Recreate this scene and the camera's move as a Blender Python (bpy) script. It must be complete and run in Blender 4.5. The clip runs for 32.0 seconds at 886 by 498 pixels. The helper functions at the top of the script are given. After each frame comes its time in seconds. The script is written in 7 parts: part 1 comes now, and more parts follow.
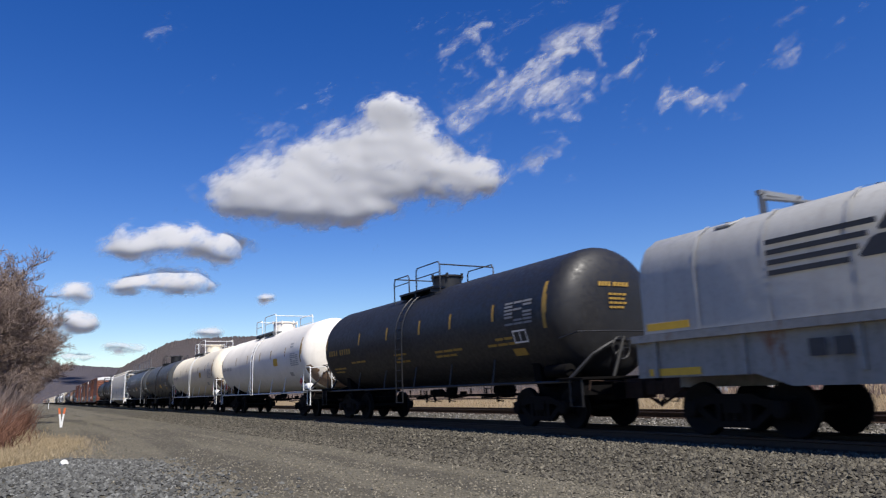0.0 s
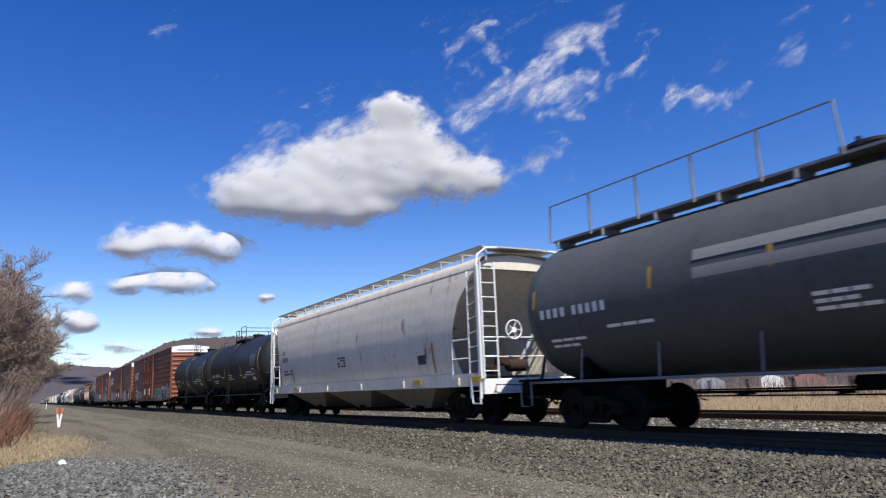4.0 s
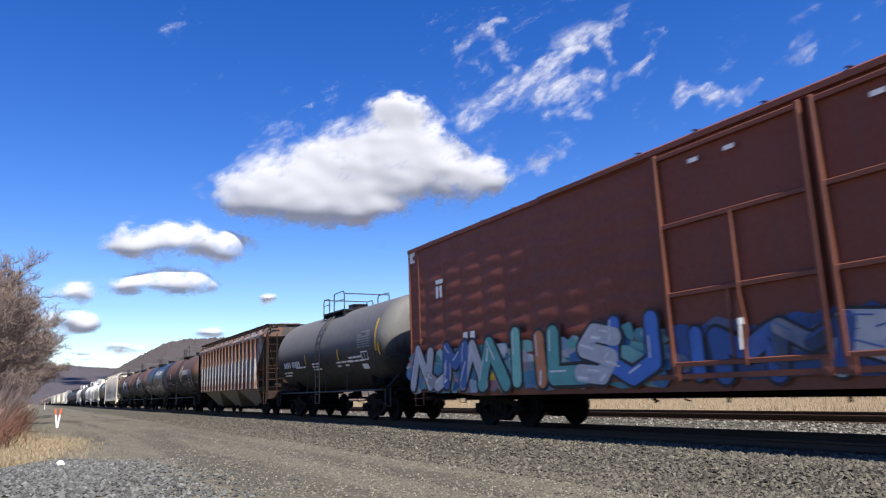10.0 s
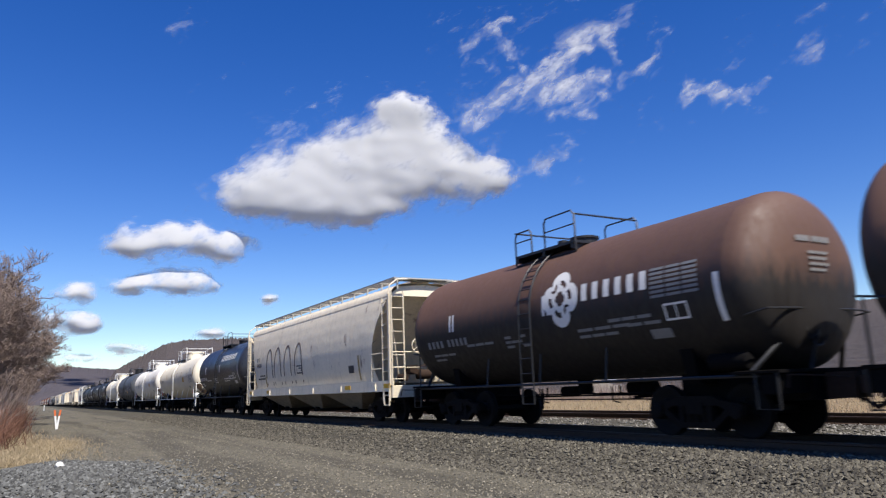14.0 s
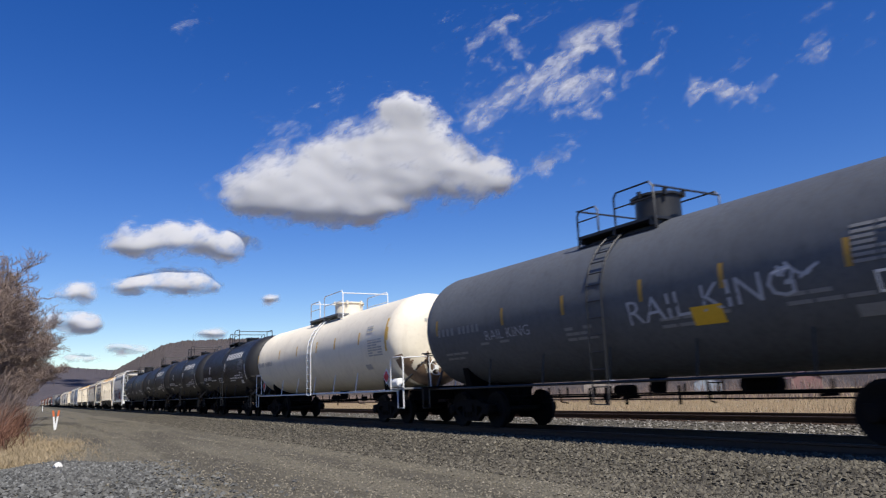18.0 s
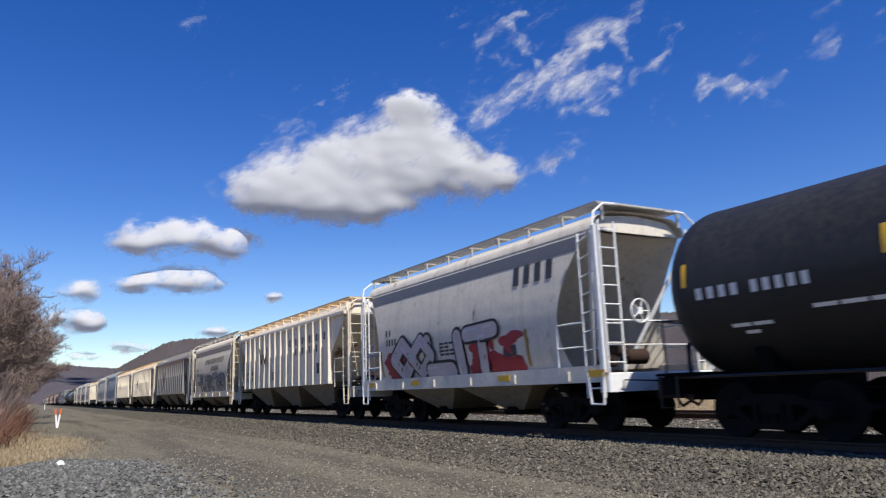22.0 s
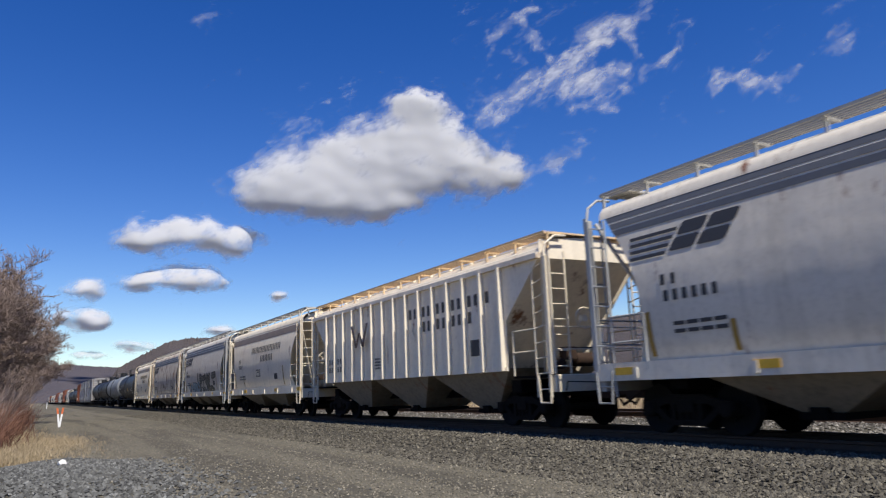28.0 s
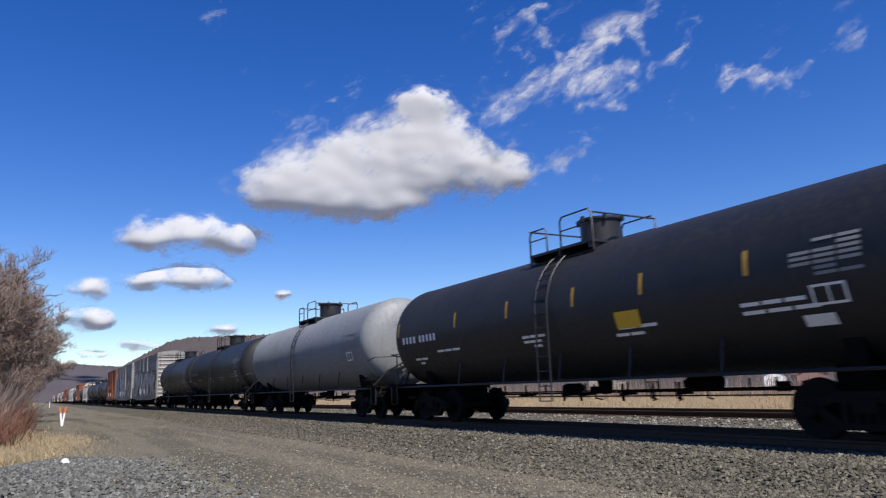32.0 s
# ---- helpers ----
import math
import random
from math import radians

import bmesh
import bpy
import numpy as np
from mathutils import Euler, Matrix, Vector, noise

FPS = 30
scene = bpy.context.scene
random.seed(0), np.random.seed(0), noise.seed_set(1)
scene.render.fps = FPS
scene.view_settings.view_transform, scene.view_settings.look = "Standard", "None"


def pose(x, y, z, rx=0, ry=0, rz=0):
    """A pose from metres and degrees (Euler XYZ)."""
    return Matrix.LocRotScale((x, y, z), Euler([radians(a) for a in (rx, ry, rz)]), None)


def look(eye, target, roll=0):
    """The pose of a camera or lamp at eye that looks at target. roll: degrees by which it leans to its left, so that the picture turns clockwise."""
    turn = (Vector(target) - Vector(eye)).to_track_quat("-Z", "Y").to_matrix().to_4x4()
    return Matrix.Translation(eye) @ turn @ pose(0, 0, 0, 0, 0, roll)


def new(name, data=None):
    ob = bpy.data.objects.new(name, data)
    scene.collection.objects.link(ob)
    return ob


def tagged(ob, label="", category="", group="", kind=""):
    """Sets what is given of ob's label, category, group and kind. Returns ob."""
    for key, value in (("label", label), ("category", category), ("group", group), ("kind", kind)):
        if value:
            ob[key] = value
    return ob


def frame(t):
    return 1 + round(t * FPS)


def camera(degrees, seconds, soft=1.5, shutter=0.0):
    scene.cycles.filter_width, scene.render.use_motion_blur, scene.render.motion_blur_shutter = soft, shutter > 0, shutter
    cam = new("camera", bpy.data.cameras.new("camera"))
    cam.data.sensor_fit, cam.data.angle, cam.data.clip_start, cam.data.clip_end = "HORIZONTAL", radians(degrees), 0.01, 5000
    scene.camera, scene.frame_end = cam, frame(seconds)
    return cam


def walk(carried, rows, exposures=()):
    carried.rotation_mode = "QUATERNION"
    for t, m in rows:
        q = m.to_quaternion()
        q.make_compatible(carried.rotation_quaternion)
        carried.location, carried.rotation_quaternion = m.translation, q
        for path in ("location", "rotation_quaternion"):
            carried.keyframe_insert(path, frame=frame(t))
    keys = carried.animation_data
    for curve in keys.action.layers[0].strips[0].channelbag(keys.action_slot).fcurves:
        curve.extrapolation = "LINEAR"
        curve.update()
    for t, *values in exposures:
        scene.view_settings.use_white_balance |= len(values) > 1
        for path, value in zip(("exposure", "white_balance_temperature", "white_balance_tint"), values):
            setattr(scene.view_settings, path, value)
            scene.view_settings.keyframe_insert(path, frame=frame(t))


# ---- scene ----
SPEED = 21.45          # metres a second, along the track towards -y
EYE = Vector((-11.47, 0.0, 1.01))
cam = camera(64.2, 32.0, soft=1.2, shutter=0.12)


def aim(t, x, y, z):
    return (t, look(EYE, EYE + Vector((x, y, z)), -2.12))


# the tripod stands still and its head sways a little in the wind
walk(cam, [
    aim(0.0, .48848, .85093, .19312), aim(2.0, .49052, .84960, .19382), aim(3.5, .49057, .84975, .19303),
    aim(5.5, .49057, .84975, .19303), aim(7.0, .48998, .85044, .19149), aim(9.0, .49052, .84960, .19382),
    aim(10.0, .49191, .84881, .19376), aim(12.0, .49180, .84887, .19390), aim(14.0, .49220, .84830, .19530),
    aim(16.5, .49175, .84836, .19611), aim(18.5, .49383, .84717, .19602), aim(20.0, .49383, .84717, .19602),
    aim(21.2, .49245, .84797, .19608), aim(22.0, .49191, .84881, .19376), aim(24.0, .49057, .84975, .19303),
    aim(27.5, .49057, .84975, .19303), aim(28.5, .48970, .85043, .19228), aim(30.0, .49003, .85059, .19071),
    aim(31.0, .48864, .85138, .19077), aim(32.0, .48789, .85162, .19158)], exposures=[
    (0.0, 0.30), (1.0, 0.22), (2.0, 0.06), (3.0, 0.40), (3.5, 0.48), (6.0, 0.60), (7.0, 0.80), (10.0, 0.80), (11.0, 0.65), (13.0, 0.55),
    (14.5, 0.45), (16.5, 0.10), (17.0, 0.05), (18.0, 0.28), (19.0, 0.15), (20.0, 0.48), (21.0, 0.50), (22.0, 0.40), (23.0, 0.30),
    (25.5, 0.30), (28.0, 0.30), (30.0, 0.30), (31.0, 0.38), (32.0, 0.45)])

# ---- light: early spring sun, high and almost along the track ----
SUN_AZ, SUN_EL = radians(183.3), radians(55.0)     # azimuth from +y towards +x
to_sun = Vector((math.sin(SUN_AZ) * math.cos(SUN_EL), math.cos(SUN_AZ) * math.cos(SUN_EL), math.sin(SUN_EL)))
world = bpy.data.worlds.new("sky")
scene.world = world
world.use_nodes = True
wn, wl = world.node_tree.nodes, world.node_tree.links
sky = wn.new("ShaderNodeTexSky")
sky.sky_type, sky.sun_disc = "NISHITA", False
sky.sun_elevation, sky.sun_rotation = SUN_EL, SUN_AZ
sky.altitude, sky.air_density, sky.dust_density, sky.ozone_density = 300, 1.0, 0.1, 2.8
deep = wn.new("ShaderNodeHueSaturation")
deep.inputs["Hue"].default_value, deep.inputs["Saturation"].default_value, deep.inputs["Value"].default_value = 0.520, 1.38, 1.60
wl.new(sky.outputs["Color"], deep.inputs["Color"])
wl.new(deep.outputs["Color"], wn["Background"].inputs["Color"])
wn["Background"].inputs["Strength"].default_value = 0.0645
sun = new("sun", bpy.data.lights.new("sun", "SUN"))
sun.data.energy, sun.data.angle, sun.data.color = 5.0, radians(0.53), (1.0, 0.95, 0.87)
sun.matrix_basis = look(to_sun * 100, (0, 0, 0))

# ---- materials ----


def material(name, rough=0.6, metal=0.0):
    m = bpy.data.materials.new(name)
    m.use_nodes = True
    b = m.node_tree.nodes["Principled BSDF"]
    b.inputs["Roughness"].default_value, b.inputs["Metallic"].default_value = rough, metal
    return m, m.node_tree.nodes, m.node_tree.links, b


def coords(n, l, scale, source="Object", turn=(0, 0, 0)):
    c = n.new("ShaderNodeTexCoord")
    p = n.new("ShaderNodeMapping")
    p.inputs["Scale"].default_value = scale
    p.inputs["Rotation"].default_value = turn
    l.new(c.outputs[source], p.inputs["Vector"])
    return p.outputs["Vector"]


def grain(n, l, vec, scale, detail=4.0, rough=0.6):
    t = n.new("ShaderNodeTexNoise")
    t.inputs["Scale"].default_value, t.inputs["Detail"].default_value, t.inputs["Roughness"].default_value = scale, detail, rough
    l.new(vec, t.inputs["Vector"])
    return t.outputs["Fac"]


def ramp(n, l, fac, *stops):
    r = n.new("ShaderNodeValToRGB")
    e = r.color_ramp.elements
    while len(e) < len(stops):
        e.new(0.5)
    for el, (p, c) in zip(e, stops):
        el.position = p
        el.color = (*c, 1) if isinstance(c, tuple) else (c, c, c, 1)
    l.new(fac, r.inputs["Fac"])
    return r.outputs["Color"]


def blend(n, l, fac, a, b, how="MIX"):
    x = n.new("ShaderNodeMix")
    x.data_type, x.blend_type = "RGBA", how
    for s, v in (("Factor", fac), ("A", a), ("B", b)):
        i = next(k for k in x.inputs if k.name == s and k.enabled)
        if isinstance(v, (int, float)):
            i.default_value = v
        elif isinstance(v, tuple):
            i.default_value = (*v, 1)
        else:
            l.new(v, i)
    return next(k for k in x.outputs if k.enabled)


def relief(n, l, b, height, strength, distance):
    p = n.new("ShaderNodeBump")
    p.inputs["Strength"].default_value, p.inputs["Distance"].default_value = strength, distance
    l.new(height, p.inputs["Height"])
    l.new(p.outputs["Normal"], b.inputs["Normal"])


def paint(name, base, rough=0.45, dirt=(0.09, 0.075, 0.06), dirty=0.35, streaks=0.3, rust=0.0, dents=0.012, gloss=0.5):
    """Weathered rail-car paint: broad fading, run-down dirt streaks, rust patches, slight dents."""
    m, n, l, b = material(name, rough)
    b.inputs["Specular IOR Level"].default_value = gloss
    wide = grain(n, l, coords(n, l, (1, 1, 1)), 0.55, 3)
    run = grain(n, l, coords(n, l, (2.6, 2.6, 0.16)), 1.6, 5, 0.65)
    fine = grain(n, l, coords(n, l, (1, 1, 1)), 9.0, 5, 0.7)
    faded = tuple(min(1, c * 1.12 + 0.01) for c in base)
    deep = tuple(c * 0.84 for c in base)
    c = blend(n, l, wide, deep, faded)
    c = blend(n, l, ramp(n, l, run, (0.5, 0.0), (0.82, streaks)), c, dirt)
    c = blend(n, l, ramp(n, l, fine, (0.48, 0.0), (0.8, dirty)), c, dirt)
    if rust:
        spots = grain(n, l, coords(n, l, (1.2, 1.2, 0.55)), 1.1, 8, 0.72)
        c = blend(n, l, ramp(n, l, spots, (0.62 - 0.3 * rust, 0.0), (0.70 - 0.22 * rust, 1.0)), c,
                  blend(n, l, fine, (0.10, 0.04, 0.02), (0.26, 0.11, 0.05)))
    l.new(c, b.inputs["Base Color"])
    l.new(ramp(n, l, fine, (0.3, rough - 0.08), (0.75, min(1, rough + 0.3))), b.inputs["Roughness"])
    relief(n, l, b, wide, 0.5, dents * 6)
    return m


def plain(name, base, rough=0.55, metal=0.0, vary=0.25, scale=6.0, gloss=0.5):
    m, n, l, b = material(name, rough, metal)
    b.inputs["Specular IOR Level"].default_value = gloss
    f = grain(n, l, coords(n, l, (1, 1, 1)), scale, 5, 0.65)
    l.new(blend(n, l, f, tuple(c * (1 - vary) for c in base), tuple(min(1, c * (1 + vary)) for c in base)), b.inputs["Base Color"])
    relief(n, l, b, f, 0.25, 0.01)
    return m


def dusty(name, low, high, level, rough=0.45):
    """Old black paint; settled dust and a sunlit top painted over the upper half."""
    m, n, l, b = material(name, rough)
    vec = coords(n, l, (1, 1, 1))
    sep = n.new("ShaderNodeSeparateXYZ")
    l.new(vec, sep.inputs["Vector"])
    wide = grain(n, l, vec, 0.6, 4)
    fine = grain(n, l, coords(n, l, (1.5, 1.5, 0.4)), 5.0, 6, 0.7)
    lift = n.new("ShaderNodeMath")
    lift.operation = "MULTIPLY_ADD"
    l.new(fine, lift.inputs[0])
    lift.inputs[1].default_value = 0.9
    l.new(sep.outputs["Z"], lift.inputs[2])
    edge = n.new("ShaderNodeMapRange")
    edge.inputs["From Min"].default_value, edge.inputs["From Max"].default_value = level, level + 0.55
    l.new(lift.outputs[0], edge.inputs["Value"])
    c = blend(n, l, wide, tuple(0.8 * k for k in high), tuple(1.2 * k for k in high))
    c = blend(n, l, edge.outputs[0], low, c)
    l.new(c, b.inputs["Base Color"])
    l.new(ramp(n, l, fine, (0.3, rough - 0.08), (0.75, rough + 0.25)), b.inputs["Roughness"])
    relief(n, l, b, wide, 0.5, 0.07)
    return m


BLACK = paint("black_tank_paint", (0.0105, 0.0105, 0.012), 0.44, (0.030, 0.027, 0.024), 0.25, 0.3, gloss=0.38)
NAVY = paint("blue_black_tank_paint", (0.018, 0.021, 0.03), 0.3, (0.05, 0.045, 0.04), 0.2, 0.3)
SLATE = paint("slate_tank_paint", (0.060, 0.065, 0.070), 0.42, (0.022, 0.020, 0.018), 0.3, 0.4, gloss=0.35)
SLATEMID = paint("weathered_slate_tank_paint", (0.085, 0.092, 0.102), 0.5, (0.035, 0.032, 0.030), 0.3, 0.4, gloss=0.35)
SLATEPALE = paint("faded_slate_tank_paint", (0.066, 0.071, 0.076), 0.48, (0.026, 0.024, 0.022), 0.3, 0.4, gloss=0.35)
CHARCOAL = paint("charcoal_tank_paint", (0.011, 0.0115, 0.013), 0.46, (0.010, 0.0095, 0.009), 0.3, 0.35, gloss=0.3)
PALEGREY = paint("pale_grey_tank_paint", (0.19, 0.20, 0.205), 0.5, (0.06, 0.06, 0.06), 0.3, 0.5)
WHITE = paint("white_tank_paint", (0.82, 0.77, 0.68), 0.55, (0.45, 0.41, 0.34), 0.18, 0.22)
CREAM = paint("cream_tank_paint", (0.82, 0.74, 0.58), 0.55, (0.40, 0.33, 0.24), 0.2, 0.3)
# lower colour near black: the shade under each drum is in the coat too
BROWN = dusty("rust_dusted_lit_top_tank_paint", (0.011, 0.008, 0.0065), (0.105, 0.054, 0.036), 2.95, 0.62)
GREYDUSTLIT = dusty("dust_greyed_lit_top_tank_paint", (0.012, 0.0115, 0.011), (0.115, 0.110, 0.102), 2.75, 0.6)
BOXRED = paint("oxide_red_paint", (0.178, 0.045, 0.015), 0.55, (0.07, 0.04, 0.03), 0.3, 0.4, 0.0, 0.02)
BOXBROWN = paint("oxide_brown_paint", (0.170, 0.046, 0.019), 0.55, (0.07, 0.045, 0.035), 0.3, 0.35, 0.0, 0.02)
BOXROSE = paint("faded_oxide_red_paint", (0.176, 0.038, 0.015), 0.55, (0.08, 0.05, 0.04), 0.3, 0.4, 0.0, 0.02)
HOPCREAM = paint("cream_hopper_paint", (0.80, 0.705, 0.545), 0.5, (0.32, 0.25, 0.17), 0.25, 0.35, 0.08)
HOPGREY = paint("light_grey_hopper_paint", (0.66, 0.60, 0.495), 0.5, (0.21, 0.18, 0.135), 0.3, 0.4, 0.08)
HOPSTONE = paint("stone_grey_hopper_paint", (0.85, 0.735, 0.54), 0.5, (0.26, 0.22, 0.17), 0.25, 0.35, 0.04)
HOPDIRTY = paint("dirty_grey_hopper_paint", (0.27, 0.258, 0.24), 0.55, (0.05, 0.042, 0.036), 0.5, 0.75, 0.25)
HOPSLATE = paint("blue_grey_hopper_paint", (0.34, 0.365, 0.385), 0.5, (0.10, 0.095, 0.09), 0.3, 0.4, 0.08)
HOPRUST = paint("rust_stained_hopper_paint", (0.62, 0.56, 0.45), 0.55, (0.36, 0.18, 0.08), 0.4, 0.8, 0.34)
RUSTY = paint("rusted_hopper_paint", (0.38, 0.355, 0.33), 0.65, (0.030, 0.017, 0.012), 0.7, 1.0, 0.62)
# rusty slope sheets, darkened in the colour for the shade beneath the roof end
RUSTENDSHADE = paint("shaded_rusty_hopper_end_paint", (0.055, 0.045, 0.04), 0.65, (0.22, 0.21, 0.20), 0.2, 0.5, 0.3)
# darker than the bodies: grime plus the shade under the car, painted in
BAYGRIMESHADE = paint("grimy_shaded_hopper_bay_paint", (0.23, 0.195, 0.145), 0.75, (0.06, 0.05, 0.04), 0.5, 0.6, 0.2)
COILGREY = paint("silver_grey_hood_paint", (0.37, 0.365, 0.345), 0.45, (0.16, 0.15, 0.13), 0.25, 0.4)
COILTROUGH = paint("grimy_trough_paint", (0.24, 0.235, 0.22), 0.6, (0.06, 0.055, 0.05), 0.4, 0.5, 0.1)
HEADRUST = paint("rust_stain_on_paint", (0.20, 0.13, 0.08), 0.7, (0.06, 0.045, 0.035), 0.6, 0.5, 0.3)
PLACARD = plain("red_placard_print", (0.55, 0.03, 0.03), 0.5, 0.0, 0.1, 20)
OCHRE = plain("faded_cream_stencil", (0.50, 0.40, 0.26), 0.6, 0.0, 0.3, 12)
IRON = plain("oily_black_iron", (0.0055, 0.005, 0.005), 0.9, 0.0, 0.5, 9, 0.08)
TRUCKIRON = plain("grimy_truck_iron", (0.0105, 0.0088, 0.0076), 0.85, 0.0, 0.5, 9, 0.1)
RUSTIRON = plain("rusty_brown_iron", (0.04, 0.025, 0.018), 0.85, 0.0, 0.5, 9, 0.15)
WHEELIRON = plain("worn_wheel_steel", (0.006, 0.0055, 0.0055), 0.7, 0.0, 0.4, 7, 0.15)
STEEL = plain("galvanised_steel", (0.36, 0.36, 0.35), 0.5, 0.6, 0.25, 14)
BLACKTRIM = plain("black_trim_paint", (0.013, 0.013, 0.014), 0.5, 0.0, 0.3, 10)
WHITETRIM = plain("white_trim_paint", (0.72, 0.72, 0.70), 0.5, 0.0, 0.15, 10)
CREAMTRIM = plain("cream_trim_paint", (0.66, 0.57, 0.42), 0.55, 0.0, 0.25, 8)
GREYTRIM = plain("grey_trim_paint", (0.20, 0.205, 0.21), 0.55, 0.0, 0.25, 8)
BROWNTRIM = plain("brown_trim_paint", (0.115, 0.05, 0.03), 0.6, 0.0, 0.3, 8)
REDTRIM = plain("oxide_red_trim_paint", (0.155, 0.046, 0.022), 0.6, 0.0, 0.3, 8)
YELLOW = plain("yellow_reflector", (0.62, 0.36, 0.02), 0.45, 0.0, 0.2, 12)
GOLD = plain("faded_gold_stencil", (0.32, 0.19, 0.03), 0.6, 0.0, 0.3, 12)
STENCIL = plain("white_stencil", (0.74, 0.72, 0.68), 0.6, 0.0, 0.2, 20)
DIMSTENCIL = plain("dim_white_stencil", (0.20, 0.20, 0.20), 0.7, 0.0, 0.3, 20)
WORNSTENCIL = plain("worn_dark_stencil", (0.10, 0.092, 0.08), 0.6, 0.0, 0.4, 20)
GREYSTENCIL = plain("faded_grey_stencil", (0.40, 0.385, 0.36), 0.6, 0.0, 0.3, 20)
DARKSTENCIL = plain("dark_stencil", (0.04, 0.04, 0.042), 0.6, 0.0, 0.3, 20)
NAVYBAND = plain("dark_grey_band", (0.095, 0.10, 0.11), 0.55, 0.0, 0.25, 6)
BROWNBAND = plain("brown_grey_band", (0.175, 0.135, 0.10), 0.6, 0.0, 0.6, 3)
GRATE = plain("running_board_grating", (0.40, 0.39, 0.36), 0.7, 0.0, 0.3, 25)
TANGRATE = plain("tan_running_board_grating", (0.64, 0.46, 0.26), 0.7, 0.0, 0.3, 25)
SPRAY = {k: plain("spray_" + k, c, 0.55, 0.0, 0.3, 3.5) for k, c in (
    ("teal", (0.08, 0.28, 0.26)), ("white", (0.55, 0.56, 0.58)), ("green", (0.06, 0.24, 0.14)), ("blue", (0.03, 0.09, 0.27)),
    ("violet", (0.20, 0.17, 0.30)), ("silver", (0.36, 0.37, 0.40)), ("black", (0.012, 0.012, 0.014)), ("pink", (0.42, 0.11, 0.16)),
    ("red", (0.34, 0.02, 0.03)), ("tan", (0.36, 0.30, 0.22)), ("sky", (0.22, 0.33, 0.40)), ("umber", (0.15, 0.10, 0.07)), ("orange", (0.42, 0.16, 0.07)), ("cobalt", (0.04, 0.13, 0.42)), ("mint", (0.16, 0.42, 0.36)))}


def spray_mix(name, *colours):
    """Spray paint whose strokes differ in colour."""
    m, n, l, b = material("spray_" + name, 0.6)
    r = n.new("ShaderNodeNewGeometry").outputs["Random Per Island"]
    k = len(colours)
    c = ramp(n, l, r, *[((i + 0.5) / k, q) for i, q in enumerate(colours)])
    f = grain(n, l, coords(n, l, (1, 1, 1)), 2.5, 5)
    l.new(blend(n, l, ramp(n, l, f, (0.42, 0.0), (0.66, 0.55)), c, colours[0]), b.inputs["Base Color"])
    return m


SPRAY["blush"] = plain("spray_blush", (0.52, 0.44, 0.42), 0.55, 0.0, 0.2, 3.5)
SPRAY["cool"] = spray_mix("cool", (0.06, 0.22, 0.24), (0.03, 0.10, 0.30), (0.30, 0.42, 0.42), (0.06, 0.30, 0.25), (0.40, 0.16, 0.18), (0.45, 0.47, 0.48))
SPRAY["river"] = spray_mix("river", (0.26, 0.22, 0.20), (0.07, 0.30, 0.27), (0.34, 0.33, 0.34), (0.22, 0.19, 0.18), (0.10, 0.34, 0.30))
SPRAY["deep"] = spray_mix("deep", (0.025, 0.06, 0.17), (0.03, 0.09, 0.26), (0.012, 0.015, 0.03), (0.08, 0.11, 0.18), (0.20, 0.20, 0.22))
SPRAY["lilac"] = spray_mix("lilac", (0.33, 0.33, 0.46), (0.55, 0.56, 0.60), (0.20, 0.22, 0.36), (0.48, 0.44, 0.50))
SPRAY["jade"] = spray_mix("jade", (0.05, 0.22, 0.14), (0.07, 0.28, 0.20), (0.12, 0.33, 0.26))
SPRAY["ash"] = spray_mix("ash", (0.30, 0.30, 0.31), (0.42, 0.42, 0.44), (0.20, 0.19, 0.19))
SPRAY["olive"] = spray_mix("olive", (0.13, 0.12, 0.08), (0.20, 0.20, 0.16), (0.08, 0.08, 0.06))

# ---- mesh tools ----


